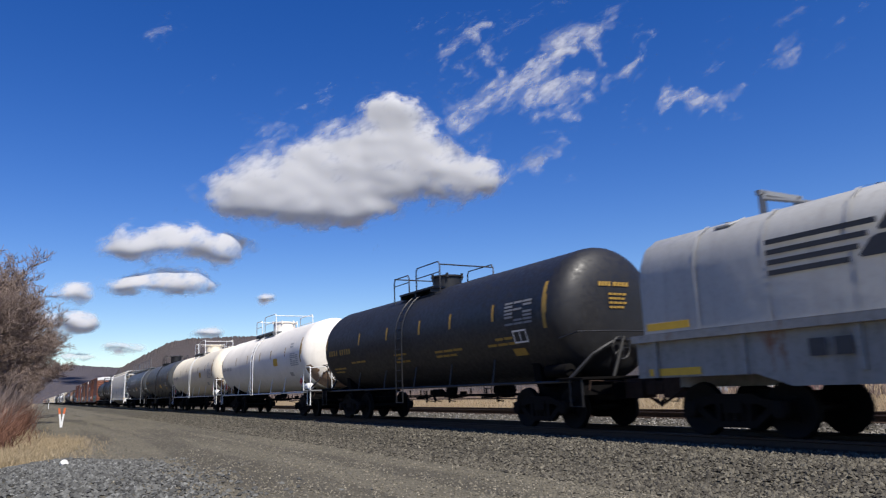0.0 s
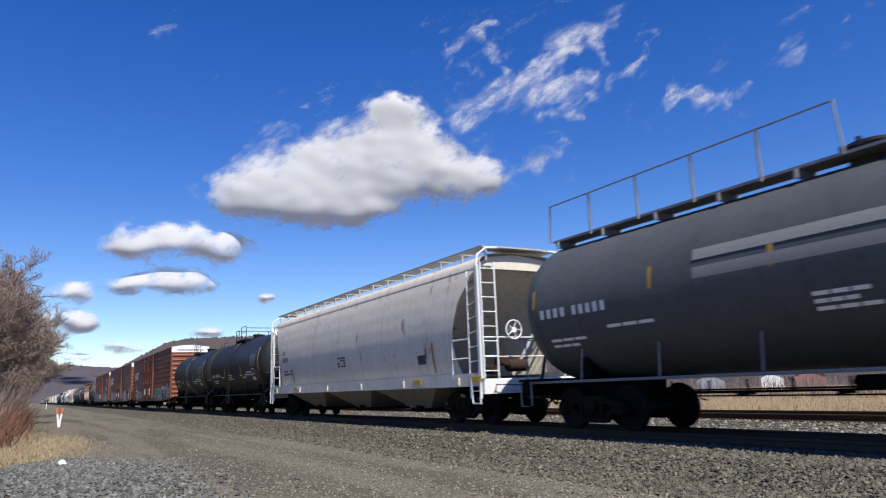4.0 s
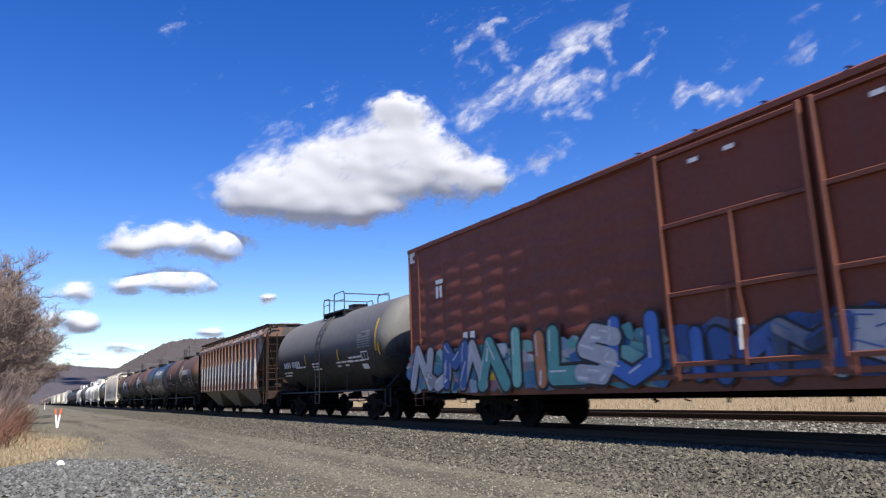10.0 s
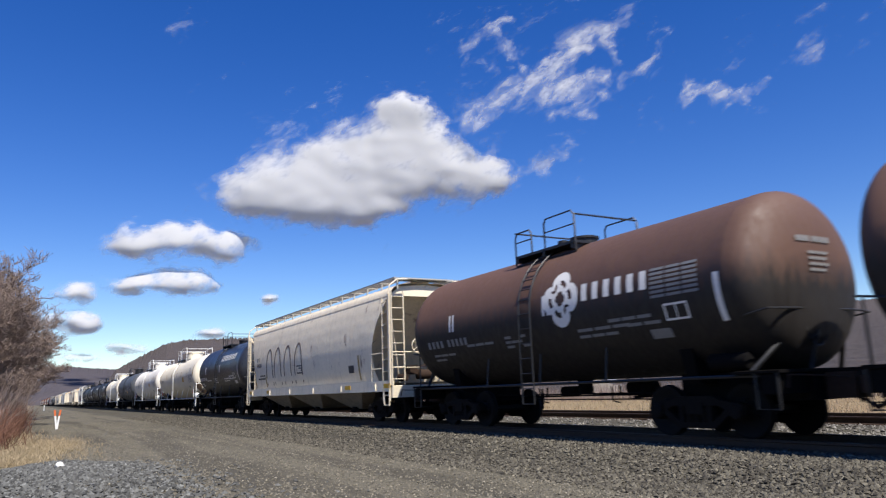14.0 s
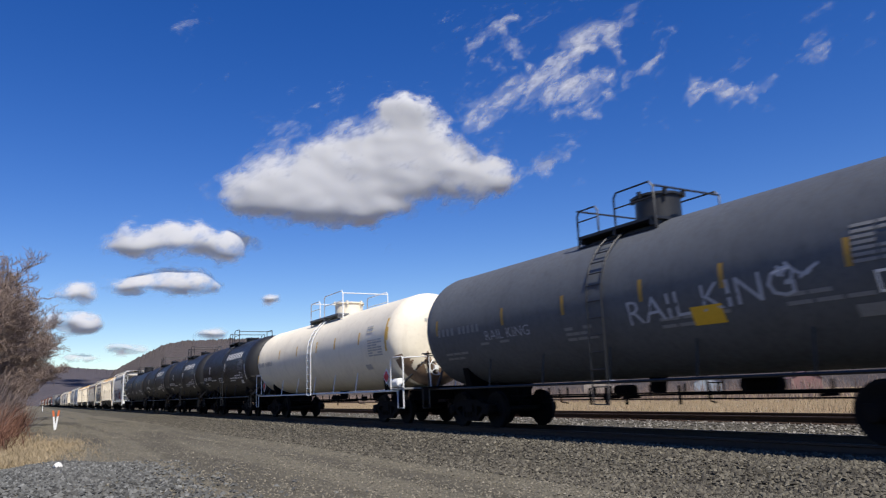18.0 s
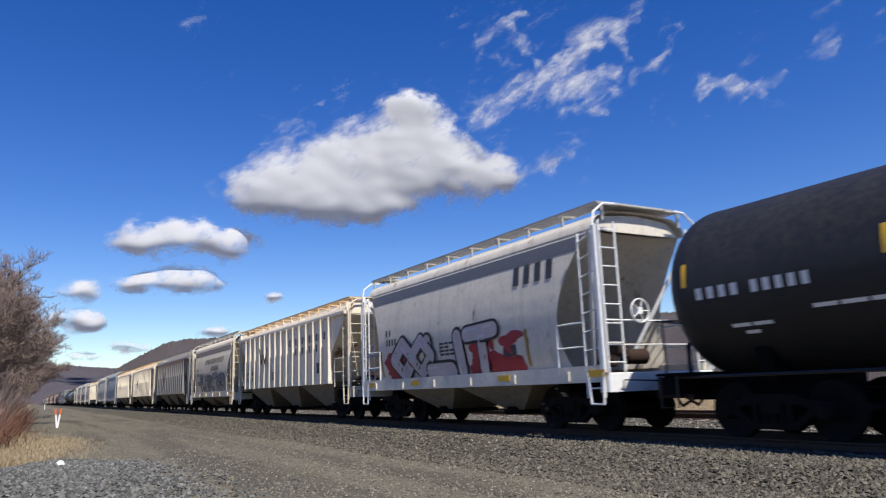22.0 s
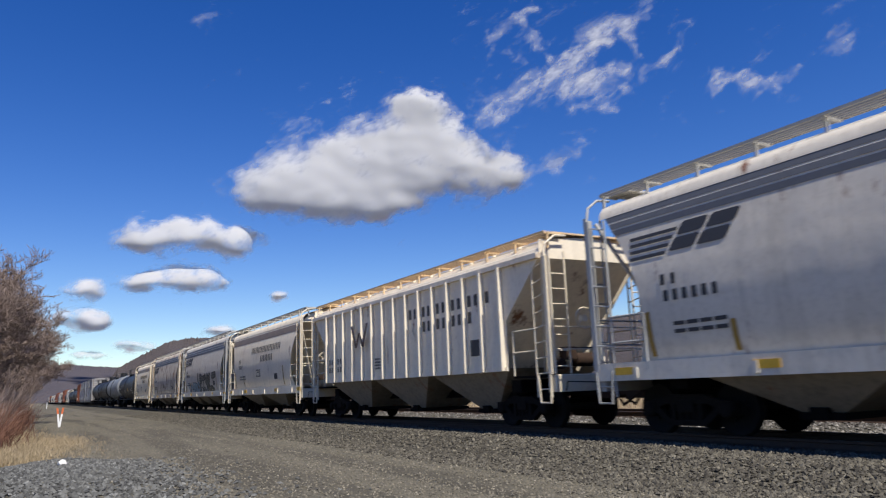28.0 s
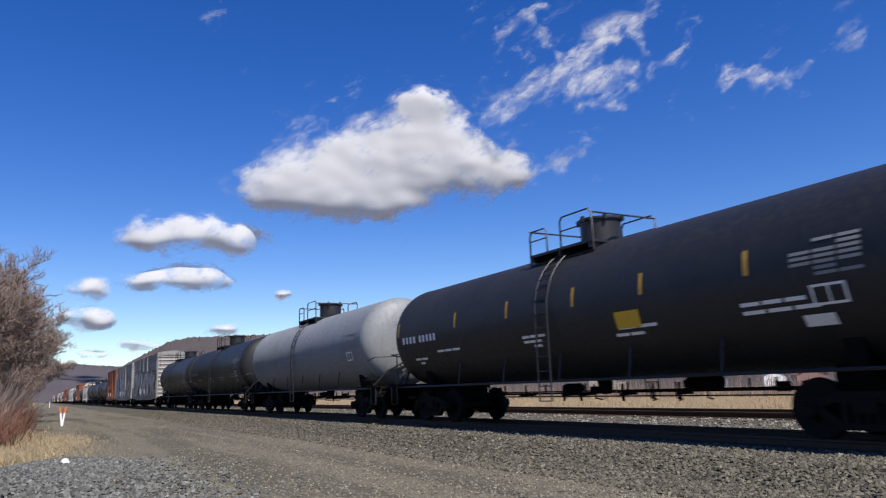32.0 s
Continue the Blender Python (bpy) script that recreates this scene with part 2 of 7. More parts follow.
class Shape:
    """Collects points and faces of one mesh."""

    def __init__(self):
        self.v, self.f = [], []

    def add(self, pts, faces):
        k = len(self.v)
        self.v += [tuple(p) for p in pts]
        self.f += [tuple(i + k for i in q) for q in faces]
        return self

    def box(self, x, y, z, sx, sy, sz):
        a, b, c = sx / 2, sy / 2, sz / 2
        p = [(x + i * a, y + j * b, z + k * c) for i in (-1, 1) for j in (-1, 1) for k in (-1, 1)]
        return self.add(p, [(0, 1, 3, 2), (4, 6, 7, 5), (0, 4, 5, 1), (2, 3, 7, 6), (0, 2, 6, 4), (1, 5, 7, 3)])

    def ribbed(self, x, y, z, sx, sy, sz, c):
        """A box with its vertical and top edges chamfered by c."""
        a, b, h = sx / 2, sy / 2, sz / 2
        ring = [(-a + c, -b), (a - c, -b), (a, -b + c), (a, b - c), (a - c, b), (-a + c, b), (-a, b - c), (-a, -b + c)]
        q = (a - c) / a
        w = (b - c) / b
        p = [(x + i, y + j, z - h) for i, j in ring] + [(x + i, y + j, z + h - c) for i, j in ring] + [(x + i * q, y + j * w, z + h) for i, j in ring]
        f = [tuple(reversed(range(8))), tuple(range(16, 24))]
        for r in (0, 8):
            f += [(r + i, r + (i + 1) % 8, r + 8 + (i + 1) % 8, r + 8 + i) for i in range(8)]
        return self.add(p, f)

    def tube(self, p, q, r, n=6, r2=None):
        p, q = Vector(p), Vector(q)
        d = (q - p).normalized()
        u = d.cross(Vector((0, 0, 1)) if abs(d.z) < 0.9 else Vector((1, 0, 0))).normalized()
        w = d.cross(u)
        r2 = r if r2 is None else r2
        a = [2 * math.pi * i / n for i in range(n)]
        pts = [p + (u * math.cos(t) + w * math.sin(t)) * r for t in a] + [q + (u * math.cos(t) + w * math.sin(t)) * r2 for t in a]
        return self.add(pts, [(i, (i + 1) % n, n + (i + 1) % n, n + i) for i in range(n)] + [tuple(reversed(range(n))), tuple(range(n, 2 * n))])

    def path(self, pts, r, n=6):
        """One bent tube through all the points."""
        pts = [Vector(p) for p in pts]
        k = len(pts)
        ways = [(b - a).normalized() for a, b in zip(pts, pts[1:])]
        d = ways[0]
        u = d.cross(Vector((0, 0, 1)) if abs(d.z) < 0.9 else Vector((1, 0, 0))).normalized()
        out = []
        for i, p in enumerate(pts):
            d = (ways[max(0, i - 1)] + ways[min(k - 2, i)]).normalized()
            u = (u - d * u.dot(d)).normalized()
            w = d.cross(u)
            out += [p + (u * math.cos(2 * math.pi * a / n) + w * math.sin(2 * math.pi * a / n)) * r for a in range(n)]
        f = [(i * n + a, i * n + (a + 1) % n, (i + 1) * n + (a + 1) % n, (i + 1) * n + a) for i in range(k - 1) for a in range(n)]
        return self.add(out, f + [tuple(reversed(range(n))), tuple(range((k - 1) * n, k * n))])

    def lathe(self, profile, centre, axis="y", n=24):
        """Turns (along, radius) pairs about an axis through centre."""
        cx, cy, cz = centre
        pts, rings = [], []
        for s, r in profile:
            row = []
            for i in range(n):
                a = 2 * math.pi * i / n
                c, d = r * math.cos(a), r * math.sin(a)
                p = {"y": (cx + c, cy + s, cz + d), "x": (cx + s, cy + c, cz + d), "z": (cx + c, cy + d, cz + s)}[axis]
                row.append(len(pts))
                pts.append(p)
            rings.append(row)
        f = []
        for a, b in zip(rings, rings[1:]):
            f += [(a[i], a[(i + 1) % n], b[(i + 1) % n], b[i]) for i in range(n)]
        f += [tuple(reversed(rings[0])), tuple(rings[-1])]
        return self.add(pts, f)

    def prism(self, poly, axis, a, b):
        """A flat outline pushed from a to b along an axis ('x': outline in y,z; 'y': in x,z; 'z': in x,y)."""
        n = len(poly)
        at = {"x": lambda s, p: (s, p[0], p[1]), "y": lambda s, p: (p[0], s, p[1]), "z": lambda s, p: (p[0], p[1], s)}[axis]
        pts = [at(a, p) for p in poly] + [at(b, p) for p in poly]
        return self.add(pts, [(i, (i + 1) % n, n + (i + 1) % n, n + i) for i in range(n)] + [tuple(reversed(range(n))), tuple(range(n, 2 * n))])

    def sheet(self, rows):
        """A skin through rows of points."""
        m = len(rows[0])
        pts = [p for r in rows for p in r]
        return self.add(pts, [(i * m + j, i * m + j + 1, (i + 1) * m + j + 1, (i + 1) * m + j) for i in range(len(rows) - 1) for j in range(m - 1)])

    def mesh(self, name, smooth=True):
        me = bpy.data.meshes.new(name)
        me.from_pydata(self.v, [], self.f)
        bm = bmesh.new()
        bm.from_mesh(me)
        bmesh.ops.recalc_face_normals(bm, faces=bm.faces)
        bm.to_mesh(me)
        bm.free()
        if smooth:
            me.polygons.foreach_set("use_smooth", [True] * len(me.polygons))
            me.set_sharp_from_angle(angle=radians(38))
        return me


SHARED = {}


def part(name, key, make, mat, parent, label="", offset=None):
    """Links ONE mesh object under a thing or a part; alike parts share their mesh through key."""
    me = SHARED.get(key)
    if me is None:
        s = make()
        me = s if isinstance(s, bpy.types.Mesh) else s.mesh(name)
        me.materials.append(mat)
        SHARED[key] = me
    ob = new(name, me)
    ob.material_slots[0].link = "OBJECT"
    ob.material_slots[0].material = mat
    ob.parent = parent
    if offset is not None:
        ob.matrix_parent_inverse = offset
    return tagged(ob, label) if label else ob


def solid(name, shape, mat, smooth=True):
    me = shape.mesh(name, smooth)
    me.materials.append(mat)
    return new(name, me)


def empty(name, m=None):
    ob = new(name)
    ob.empty_display_size = 0.2
    if m is not None:
        ob.matrix_basis = m
    return ob


# ---- ground: gravel yard, ballast, far field; one sheet to the horizon ----
YARD, FIELD, SECOND = -0.45, -1.25, 4.75


def lie(x, y):
    """Height of the ground."""
    pts = [(-4000, -3.0), (-60, -2.0), (-16, -0.75), (-12.4, YARD - 0.08), (-4.2, YARD), (-3.4, YARD + 0.03), (-2.35, -0.2), (-1.3, -0.165),
           (1.4, -0.165), (SECOND - 1.4, -0.06), (SECOND + 1.6, -0.06), (SECOND + 3.6, -0.9), (SECOND + 6, FIELD), (60, FIELD - 0.3), (300, FIELD - 0.8), (4000, -3.0)]
    for (a, p), (b, q) in zip(pts, pts[1:]):
        if x <= b:
            break
    h = p + (q - p) * (x - a) / (b - a)
    if -14 < x < -2.4:
        k = min(1, (x + 14) / 3, (-2.4 - x) / 1.0)
        h += 0.035 * k * noise.noise((x * 0.5, y * 0.22, 1.7)) + 0.012 * k * noise.noise((x * 1.8, y * 1.8, 4.1))
        for rut in (-7.2, -5.4):
            h -= 0.03 * math.exp(-((x - rut) / 0.28) ** 2)
        # low heap of spare ballast beside the road
        h += 0.34 * math.exp(-((x + 10.9) / 1.5) ** 2 - ((y - 15.2) / 4.2) ** 4)
    elif x < -14 or x > SECOND + 3:
        h += 0.12 * noise.noise((x * 0.15, y * 0.15, 2.2))
    return h


def make_ground():
    xs = [-4000, -1500, -500, -150, -60, -40, -28, -22, -18, -16] + [-15 + 0.28 * i for i in range(50)] + \
         [-1.3, 0, 1.4, SECOND - 1.4, SECOND, SECOND + 1.6] + [SECOND + 2 + i * 0.8 for i in range(8)] + [14, 20, 30, 45, 60, 90, 140, 300, 600, 1500, 4000]
    ys = [-4000, -800, -150, -60, -30, -15, -6] + [0.28 * i for i in range(0, 130)] + [37 + 1.0 * i for i in range(45)] + \
         [84 + 4 * i for i in range(24)] + [190, 230, 300, 420, 600, 900, 1500, 2500, 4000]
    s = Shape()
    s.sheet([[(x, y, lie(x, y)) for x in xs] for y in ys])
    m, n, l, b = material("gravel_ballast_and_dry_field", 0.95)
    b.inputs["Specular IOR Level"].default_value = 0.15
    at = n.new("ShaderNodeNewGeometry").outputs["Position"]
    sep = n.new("ShaderNodeSeparateXYZ")
    l.new(at, sep.inputs["Vector"])
    stone = n.new("ShaderNodeTexVoronoi")
    stone.inputs["Scale"].default_value = 22
    l.new(at, stone.inputs["Vector"])
    gv = blend(n, l, ramp(n, l, grain(n, l, at, 30, 6, 0.7), (0.3, 0.0), (0.7, 1.0)), (0.079, 0.070, 0.053), (0.226, 0.202, 0.149))
    gv = blend(n, l, 0.55, gv, blend(n, l, stone.outputs["Color"], (0.073, 0.065, 0.048), (0.245, 0.218, 0.162)))
    patch = grain(n, l, at, 0.35, 5, 0.6)
    gv = blend(n, l, ramp(n, l, patch, (0.35, 0.0), (0.62, 0.55)), gv, (0.115, 0.104, 0.078))
    # darker compacted wheel ruts along the road
    road = n.new("ShaderNodeTexNoise")
    road.inputs["Scale"].default_value = 1.0
    l.new(coords(n, l, (1.1, 0.05, 1), "Object"), road.inputs["Vector"])
    gv = blend(n, l, ramp(n, l, road.outputs["Fac"], (0.52, 0.0), (0.66, 0.6)), gv, (0.053, 0.048, 0.039))
    bed = n.new("ShaderNodeMapRange")
    bed.inputs["From Min"].default_value, bed.inputs["From Max"].default_value = -4.6, -3.6
    l.new(sep.outputs["X"], bed.inputs["Value"])
    gv = blend(n, l, bed.outputs[0], gv, blend(n, l, 0.6, gv, (0.055, 0.050, 0.040)))
    dry = blend(n, l, grain(n, l, at, 2.2, 7, 0.75), (0.161, 0.113, 0.058), (0.365, 0.277, 0.161))
    dry = blend(n, l, ramp(n, l, grain(n, l, at, 0.05, 4), (0.4, 0.0), (0.6, 0.7)), dry, (0.263, 0.182, 0.102))
    edge = n.new("ShaderNodeMath")
    edge.operation = "ADD"
    wob = n.new("ShaderNodeMath")
    wob.operation = "MULTIPLY_ADD"
    l.new(grain(n, l, at, 0.45, 5, 0.65), wob.inputs[0])
    wob.inputs[1].default_value, wob.inputs[2].default_value = 3.4, -1.7
    l.new(sep.outputs["X"], edge.inputs[0])
    l.new(wob.outputs[0], edge.inputs[1])
    left = n.new("ShaderNodeMapRange")
    left.inputs["From Min"].default_value, left.inputs["From Max"].default_value = -11.5, -12.6
    l.new(edge.outputs[0], left.inputs["Value"])
    right = n.new("ShaderNodeMapRange")
    right.inputs["From Min"].default_value, right.inputs["From Max"].default_value = SECOND + 3.0, SECOND + 4.2
    l.new(sep.outputs["X"], right.inputs["Value"])
    c = blend(n, l, left.outputs[0], gv, dry)
    c = blend(n, l, right.outputs[0], c, dry)
    l.new(c, b.inputs["Base Color"])
    relief(n, l, b, stone.outputs["Distance"], 0.9, 0.05)
    return tagged(solid("ground", s, m, False), "grey gravel yard with dry tan grass beyond the tracks", "ground", kind="structure")


make_ground()


def pebble(rng, x, y, z, r):
    """An angular crushed stone."""
    a = [Vector((rng.uniform(-1, 1), rng.uniform(-1, 1), rng.uniform(-1, 1))) * 0.25 for _ in range(6)]
    base = [Vector(v) for v in ((1, 0, 0), (0, 1, 0), (-1, 0, 0), (0, -1, 0), (0, 0, 0.75), (0, 0, -0.75))]
    t = Matrix.Rotation(rng.uniform(0, 6.3), 3, "Z") @ Matrix.Rotation(rng.uniform(-0.5, 0.5), 3, "X")
    p = [t @ (v + w) * r for v, w in zip(base, a)]
    return [(x + v.x, y + v.y, z + v.z) for v in p]


PEBBLE_FACES = [(0, 1, 4), (1, 2, 4), (2, 3, 4), (3, 0, 4), (1, 0, 5), (2, 1, 5), (3, 2, 5), (0, 3, 5)]


def stones(name, label, count, spot, size, lo, hi, seed):
    rng = random.Random(seed)
    v, f = [], []
    for _ in range(count):
        x, y = spot(rng)
        r = size * rng.uniform(0.55, 1.35)
        k = len(v)
        v += pebble(rng, x, y, lie(x, y) + r * 0.25, r)
        f += [tuple(i + k for i in q) for q in PEBBLE_FACES]
    me = bpy.data.meshes.new(name)
    me.from_pydata(v, [], f)
    m, n, l, b = material(name + "_stone", 0.95)
    b.inputs["Specular IOR Level"].default_value = 0.15
    isl = n.new("ShaderNodeNewGeometry").outputs["Random Per Island"]
    c = ramp(n, l, isl, (0.0, lo), (0.5, tuple((p + q) / 2 for p, q in zip(lo, hi))), (0.93, hi), (1.0, tuple(min(0.7, 1.5 * q) for q in hi)))
    c = blend(n, l, ramp(n, l, grain(n, l, coords(n, l, (1, 1, 1)), 60, 3), (0.4, 0.0), (0.7, 0.5)), c, (0.12, 0.11, 0.10))
    l.new(c, b.inputs["Base Color"])
    me.materials.append(m)
    return tagged(new(name, me), label, "gravel", kind="stuff")


def near_y(rng, lo, hi):
    return lo * (hi / lo) ** rng.random()


stones("ballast_stones", "grey angular crushed stone ballast beside the track", 30000,
       lambda g: (g.uniform(-4.4, -1.0), near_y(g, 4.5, 70)), 0.036, (0.023, 0.020, 0.015), (0.142, 0.127, 0.095), 3)
stones("yard_gravel", "loose grey gravel strewn over the yard road", 30000,
       lambda g: (g.uniform(-11.5, -4.0), near_y(g, 6.5, 60)), 0.019, (0.095, 0.086, 0.066), (0.235, 0.208, 0.155), 5)
stones("gravel_heap", "low heap of coarse grey crushed stone", 9000,
       lambda g: (g.gauss(-10.9, 1.0), g.uniform(10.5, 20)), 0.045, (0.036, 0.037, 0.035), (0.161, 0.162, 0.150), 7)
stones("far_ballast", "pale ballast between the two tracks", 9000,
       lambda g: (g.uniform(1.2, SECOND + 2.6), near_y(g, 4.5, 60)), 0.04, (0.067, 0.061, 0.055), (0.244, 0.227, 0.200), 9)


def white_rock():
    rng = random.Random(4)
    bm = bmesh.new()
    bmesh.ops.create_icosphere(bm, subdivisions=2, radius=0.085)
    for v in bm.verts:
        v.co *= 1 + 0.35 * noise.noise(v.co * 14)
        v.co.z *= 0.9
    me = bpy.data.meshes.new("rock")
    bm.to_mesh(me)
    bm.free()
    me.materials.append(plain("white_limestone", (0.62, 0.60, 0.55), 0.8, 0, 0.25, 30))
    ob = new("rock", me)
    x, y = -10.92, 15.5
    ob.matrix_basis = pose(x, y, lie(x, y) + 0.05)
    return tagged(ob, "small white limestone rock lying on the gravel heap", "rock")


white_rock()

# ---- tracks ----
RAILSTEEL = plain("rusty_rail_steel", (0.062, 0.038, 0.026), 0.7, 0.4, 0.35, 12)
TIEWOOD = plain("weathered_creosoted_wood", (0.055, 0.044, 0.035), 0.9, 0.0, 0.45, 10)


def make_track(name, x0, z0, label):
    track = tagged(empty(name, pose(x0, 0, z0)), label, "railway track", kind="structure")
    prof = [(-0.075, -0.17), (0.075, -0.17), (0.075, -0.155), (0.012, -0.13), (0.010, -0.05), (0.036, -0.035), (0.036, -0.004), (0.028, 0.0),
            (-0.028, 0.0), (-0.036, -0.004), (-0.036, -0.035), (-0.010, -0.05), (-0.012, -0.13), (-0.075, -0.155)]
    for side in (-1, 1):
        part("rail", ("rail", side), lambda: Shape().prism([(px + side * 0.7535, pz) for px, pz in prof], "y", -120, 1400), RAILSTEEL, track)
    tie = lambda: Shape().ribbed(0, 0, 0, 2.6, 0.23, 0.17, 0.012)
    plates = Shape()
    for i in range(-20, 160):
        for side in (-1, 1):
            plates.box(side * 0.7535, i * 0.535, -0.163, 0.2, 0.3, 0.012)
            for e in (-1, 1):
                plates.box(side * 0.7535 + e * 0.085, i * 0.535, -0.145, 0.025, 0.025, 0.05)
    part("tie_plates", ("plates", name), lambda: plates, RAILSTEEL, track)
    rng = random.Random(11)
    for i in range(-10, 150):
        part("tie", ("tie",), tie, TIEWOOD, track).matrix_basis = pose(rng.uniform(-0.03, 0.03), i * 0.535, -0.25, 0, 0, rng.uniform(-1, 1))
    rest = Shape()
    for i in range(150, 900):
        rest.box(0, i * 0.535, -0.25, 2.6, 0.23, 0.17)
    tagged(part("far_ties", ("far_ties",), lambda: rest, TIEWOOD, track), kind="stuff")


make_track("track_1", 0, 0, "main railway track of rusty rails on timber ties")
make_track("track_2", SECOND, 0.12, "empty second railway track with rusty brown rails")

# ---- hills ----


def polar(az, d, z):
    a = radians(az)
    return (EYE.x + d * math.sin(a), EYE.y + d * math.cos(a), z)


def woods_material(name, lo, hi, scale):
    m, n, l, b = material(name, 1.0)
    vec = coords(n, l, (1, 1, 0.55))
    f = grain(n, l, vec, scale, 8, 0.75)
    g = grain(n, l, vec, scale * 0.12, 4, 0.6)
    c = blend(n, l, ramp(n, l, f, (0.32, 0.0), (0.68, 1.0)), lo, hi)
    c = blend(n, l, ramp(n, l, g, (0.4, 0.0), (0.62, 0.6)), c, tuple(0.5 * (p + q) * 1.15 for p, q in zip(lo, hi)))
    l.new(c, b.inputs["Base Color"])
    relief(n, l, b, f, 1.0, 6.0)
    return m


def make_hill(name, label, az0, az1, step, base, crest, height, mat, seed, tall):
    """A wooded ridge round the eye: foot and crest distance, height(az) in degrees above the eye's level."""
    rows = [[] for _ in range(9)]
    rng = random.Random(seed)
    az = az0
    while az <= az1:
        top = crest * math.tan(radians(height(az)))
        foot = base(az)
        for k in range(7):
            t = k / 6
            d = foot + (crest - foot) * t
            z = -2 + (top + 2) * (t ** 1.08) + 5 * t * (1 - t) * 4 * noise.noise((az * 0.35, t * 3, seed))
            if k == 6:
                z += tall * rng.random() ** 1.6 + 0.6 * tall * noise.noise((az * 9, 0, seed))
            rows[k].append(polar(az, d, z))
        rows[7].append(polar(az, crest * 1.06, top * 0.8))
        rows[8].append(polar(az, crest * 1.35, -3))
        az += step
    s = Shape()
    s.sheet(rows)
    return tagged(solid(name, s, mat, False), label, "hill", kind="structure")


def far_height(az):
    return 2.45 + 0.12 * math.sin(az * 0.9) - max(0, az - 9) * 0.1


def ridge_height(az):
    pts = [(4.2, 0.6), (5.2, 2.3), (6.8, 3.2), (8.6, 4.15), (10.0, 4.4), (14, 4.5), (30, 4.8), (52, 5.2), (62, 5.05), (90, 4.0), (130, 1.5)]
    for (a, p), (b, q) in zip(pts, pts[1:]):
        if az <= b:
            break
    return p + (q - p) * max(0, az - a) / (b - a)


make_hill("hill_far", "distant bluish wooded hill under the horizon sky", -30, 24, 0.06, lambda a: 2200, 3000, far_height,
          woods_material("distant_bare_woods", (0.040, 0.034, 0.040), (0.082, 0.069, 0.073), 0.05), 5, 4)
make_hill("hill_ridge", "long brown hillside covered with leafless woods", 4.2, 130, 0.08, lambda a: min(900, 110 + 75 / math.sin(radians(a))), 1500, ridge_height,
          woods_material("bare_hillside_woods", (0.036, 0.028, 0.027), (0.115, 0.088, 0.073), 0.11), 8, 3.2)
make_hill("hill_back", "low wooded hills on the other side of the valley", 131, 329, 0.5, lambda a: 1500, 2200, lambda a: 2.2 + 0.5 * math.sin(a * 0.1),
          woods_material("back_bare_woods", (0.045, 0.038, 0.036), (0.14, 0.11, 0.095), 0.08), 12, 5)

# ---- clouds: sheets of vapour with bulging fronts, drifting slowly ----


def cloud_material():
    m, n, l, b = material("cloud_vapour", 1.0)
    n.remove(b)
    out = n["Material Output"]
    at = n.new("ShaderNodeAttribute")
    at.attribute_name = "thickness"
    drawn = n.new("ShaderNodeMapping")
    drawn.inputs["Scale"].default_value = (0.62, 1, 1.4)
    l.new(coords(n, l, (1, 1, 1), "Object", (0, radians(30), 0)), drawn.inputs["Vector"])
    vec = drawn.outputs["Vector"]

    def billow(scale, detail, rough, twist):
        t = n.new("ShaderNodeTexNoise")
        for key, value in (("Scale", scale), ("Detail", detail), ("Roughness", rough), ("Distortion", twist)):
            t.inputs[key].default_value = value
        l.new(vec, t.inputs["Vector"])
        return t.outputs["Fac"]
    w = billow(0.0085, 9, 0.58, 0.4)
    f = billow(0.030, 7, 0.62, 0.8)
    add = n.new("ShaderNodeMath")
    add.operation = "MULTIPLY_ADD"
    l.new(w, add.inputs[0])
    add.inputs[1].default_value = 1.75
    l.new(at.outputs["Fac"], add.inputs[2])
    add2 = n.new("ShaderNodeMath")
    add2.operation = "MULTIPLY_ADD"
    l.new(f, add2.inputs[0])
    add2.inputs[1].default_value = 0.85
    l.new(add.outputs[0], add2.inputs[2])
    a = n.new("ShaderNodeMapRange")
    a.interpolation_type = "SMOOTHSTEP"
    a.inputs["From Min"].default_value, a.inputs["From Max"].default_value = 1.24, 2.52
    l.new(add2.outputs[0], a.inputs["Value"])
    d = n.new("ShaderNodeBsdfDiffuse")
    d.inputs["Color"].default_value = (0.66, 0.66, 0.67, 1)
    t = n.new("ShaderNodeBsdfTranslucent")
    t.inputs["Color"].default_value = (0.64, 0.65, 0.67, 1)
    mx = n.new("ShaderNodeMixShader")
    mx.inputs[0].default_value = 0.45
    l.new(d.outputs[0], mx.inputs[1])
    l.new(t.outputs[0], mx.inputs[2])
    p = n.new("ShaderNodeBump")
    p.inputs["Strength"].default_value, p.inputs["Distance"].default_value = 0.03, 7
    l.new(w, p.inputs["Height"])
    l.new(p.outputs["Normal"], d.inputs["Normal"])
    tr = n.new("ShaderNodeBsdfTransparent")
    mix = n.new("ShaderNodeMixShader")
    l.new(a.outputs[0], mix.inputs[0])
    l.new(tr.outputs[0], mix.inputs[1])
    l.new(mx.outputs[0], mix.inputs[2])
    l.new(mix.outputs[0], out.inputs["Surface"])
    return m


VAPOUR = cloud_material()
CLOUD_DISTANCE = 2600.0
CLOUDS = []


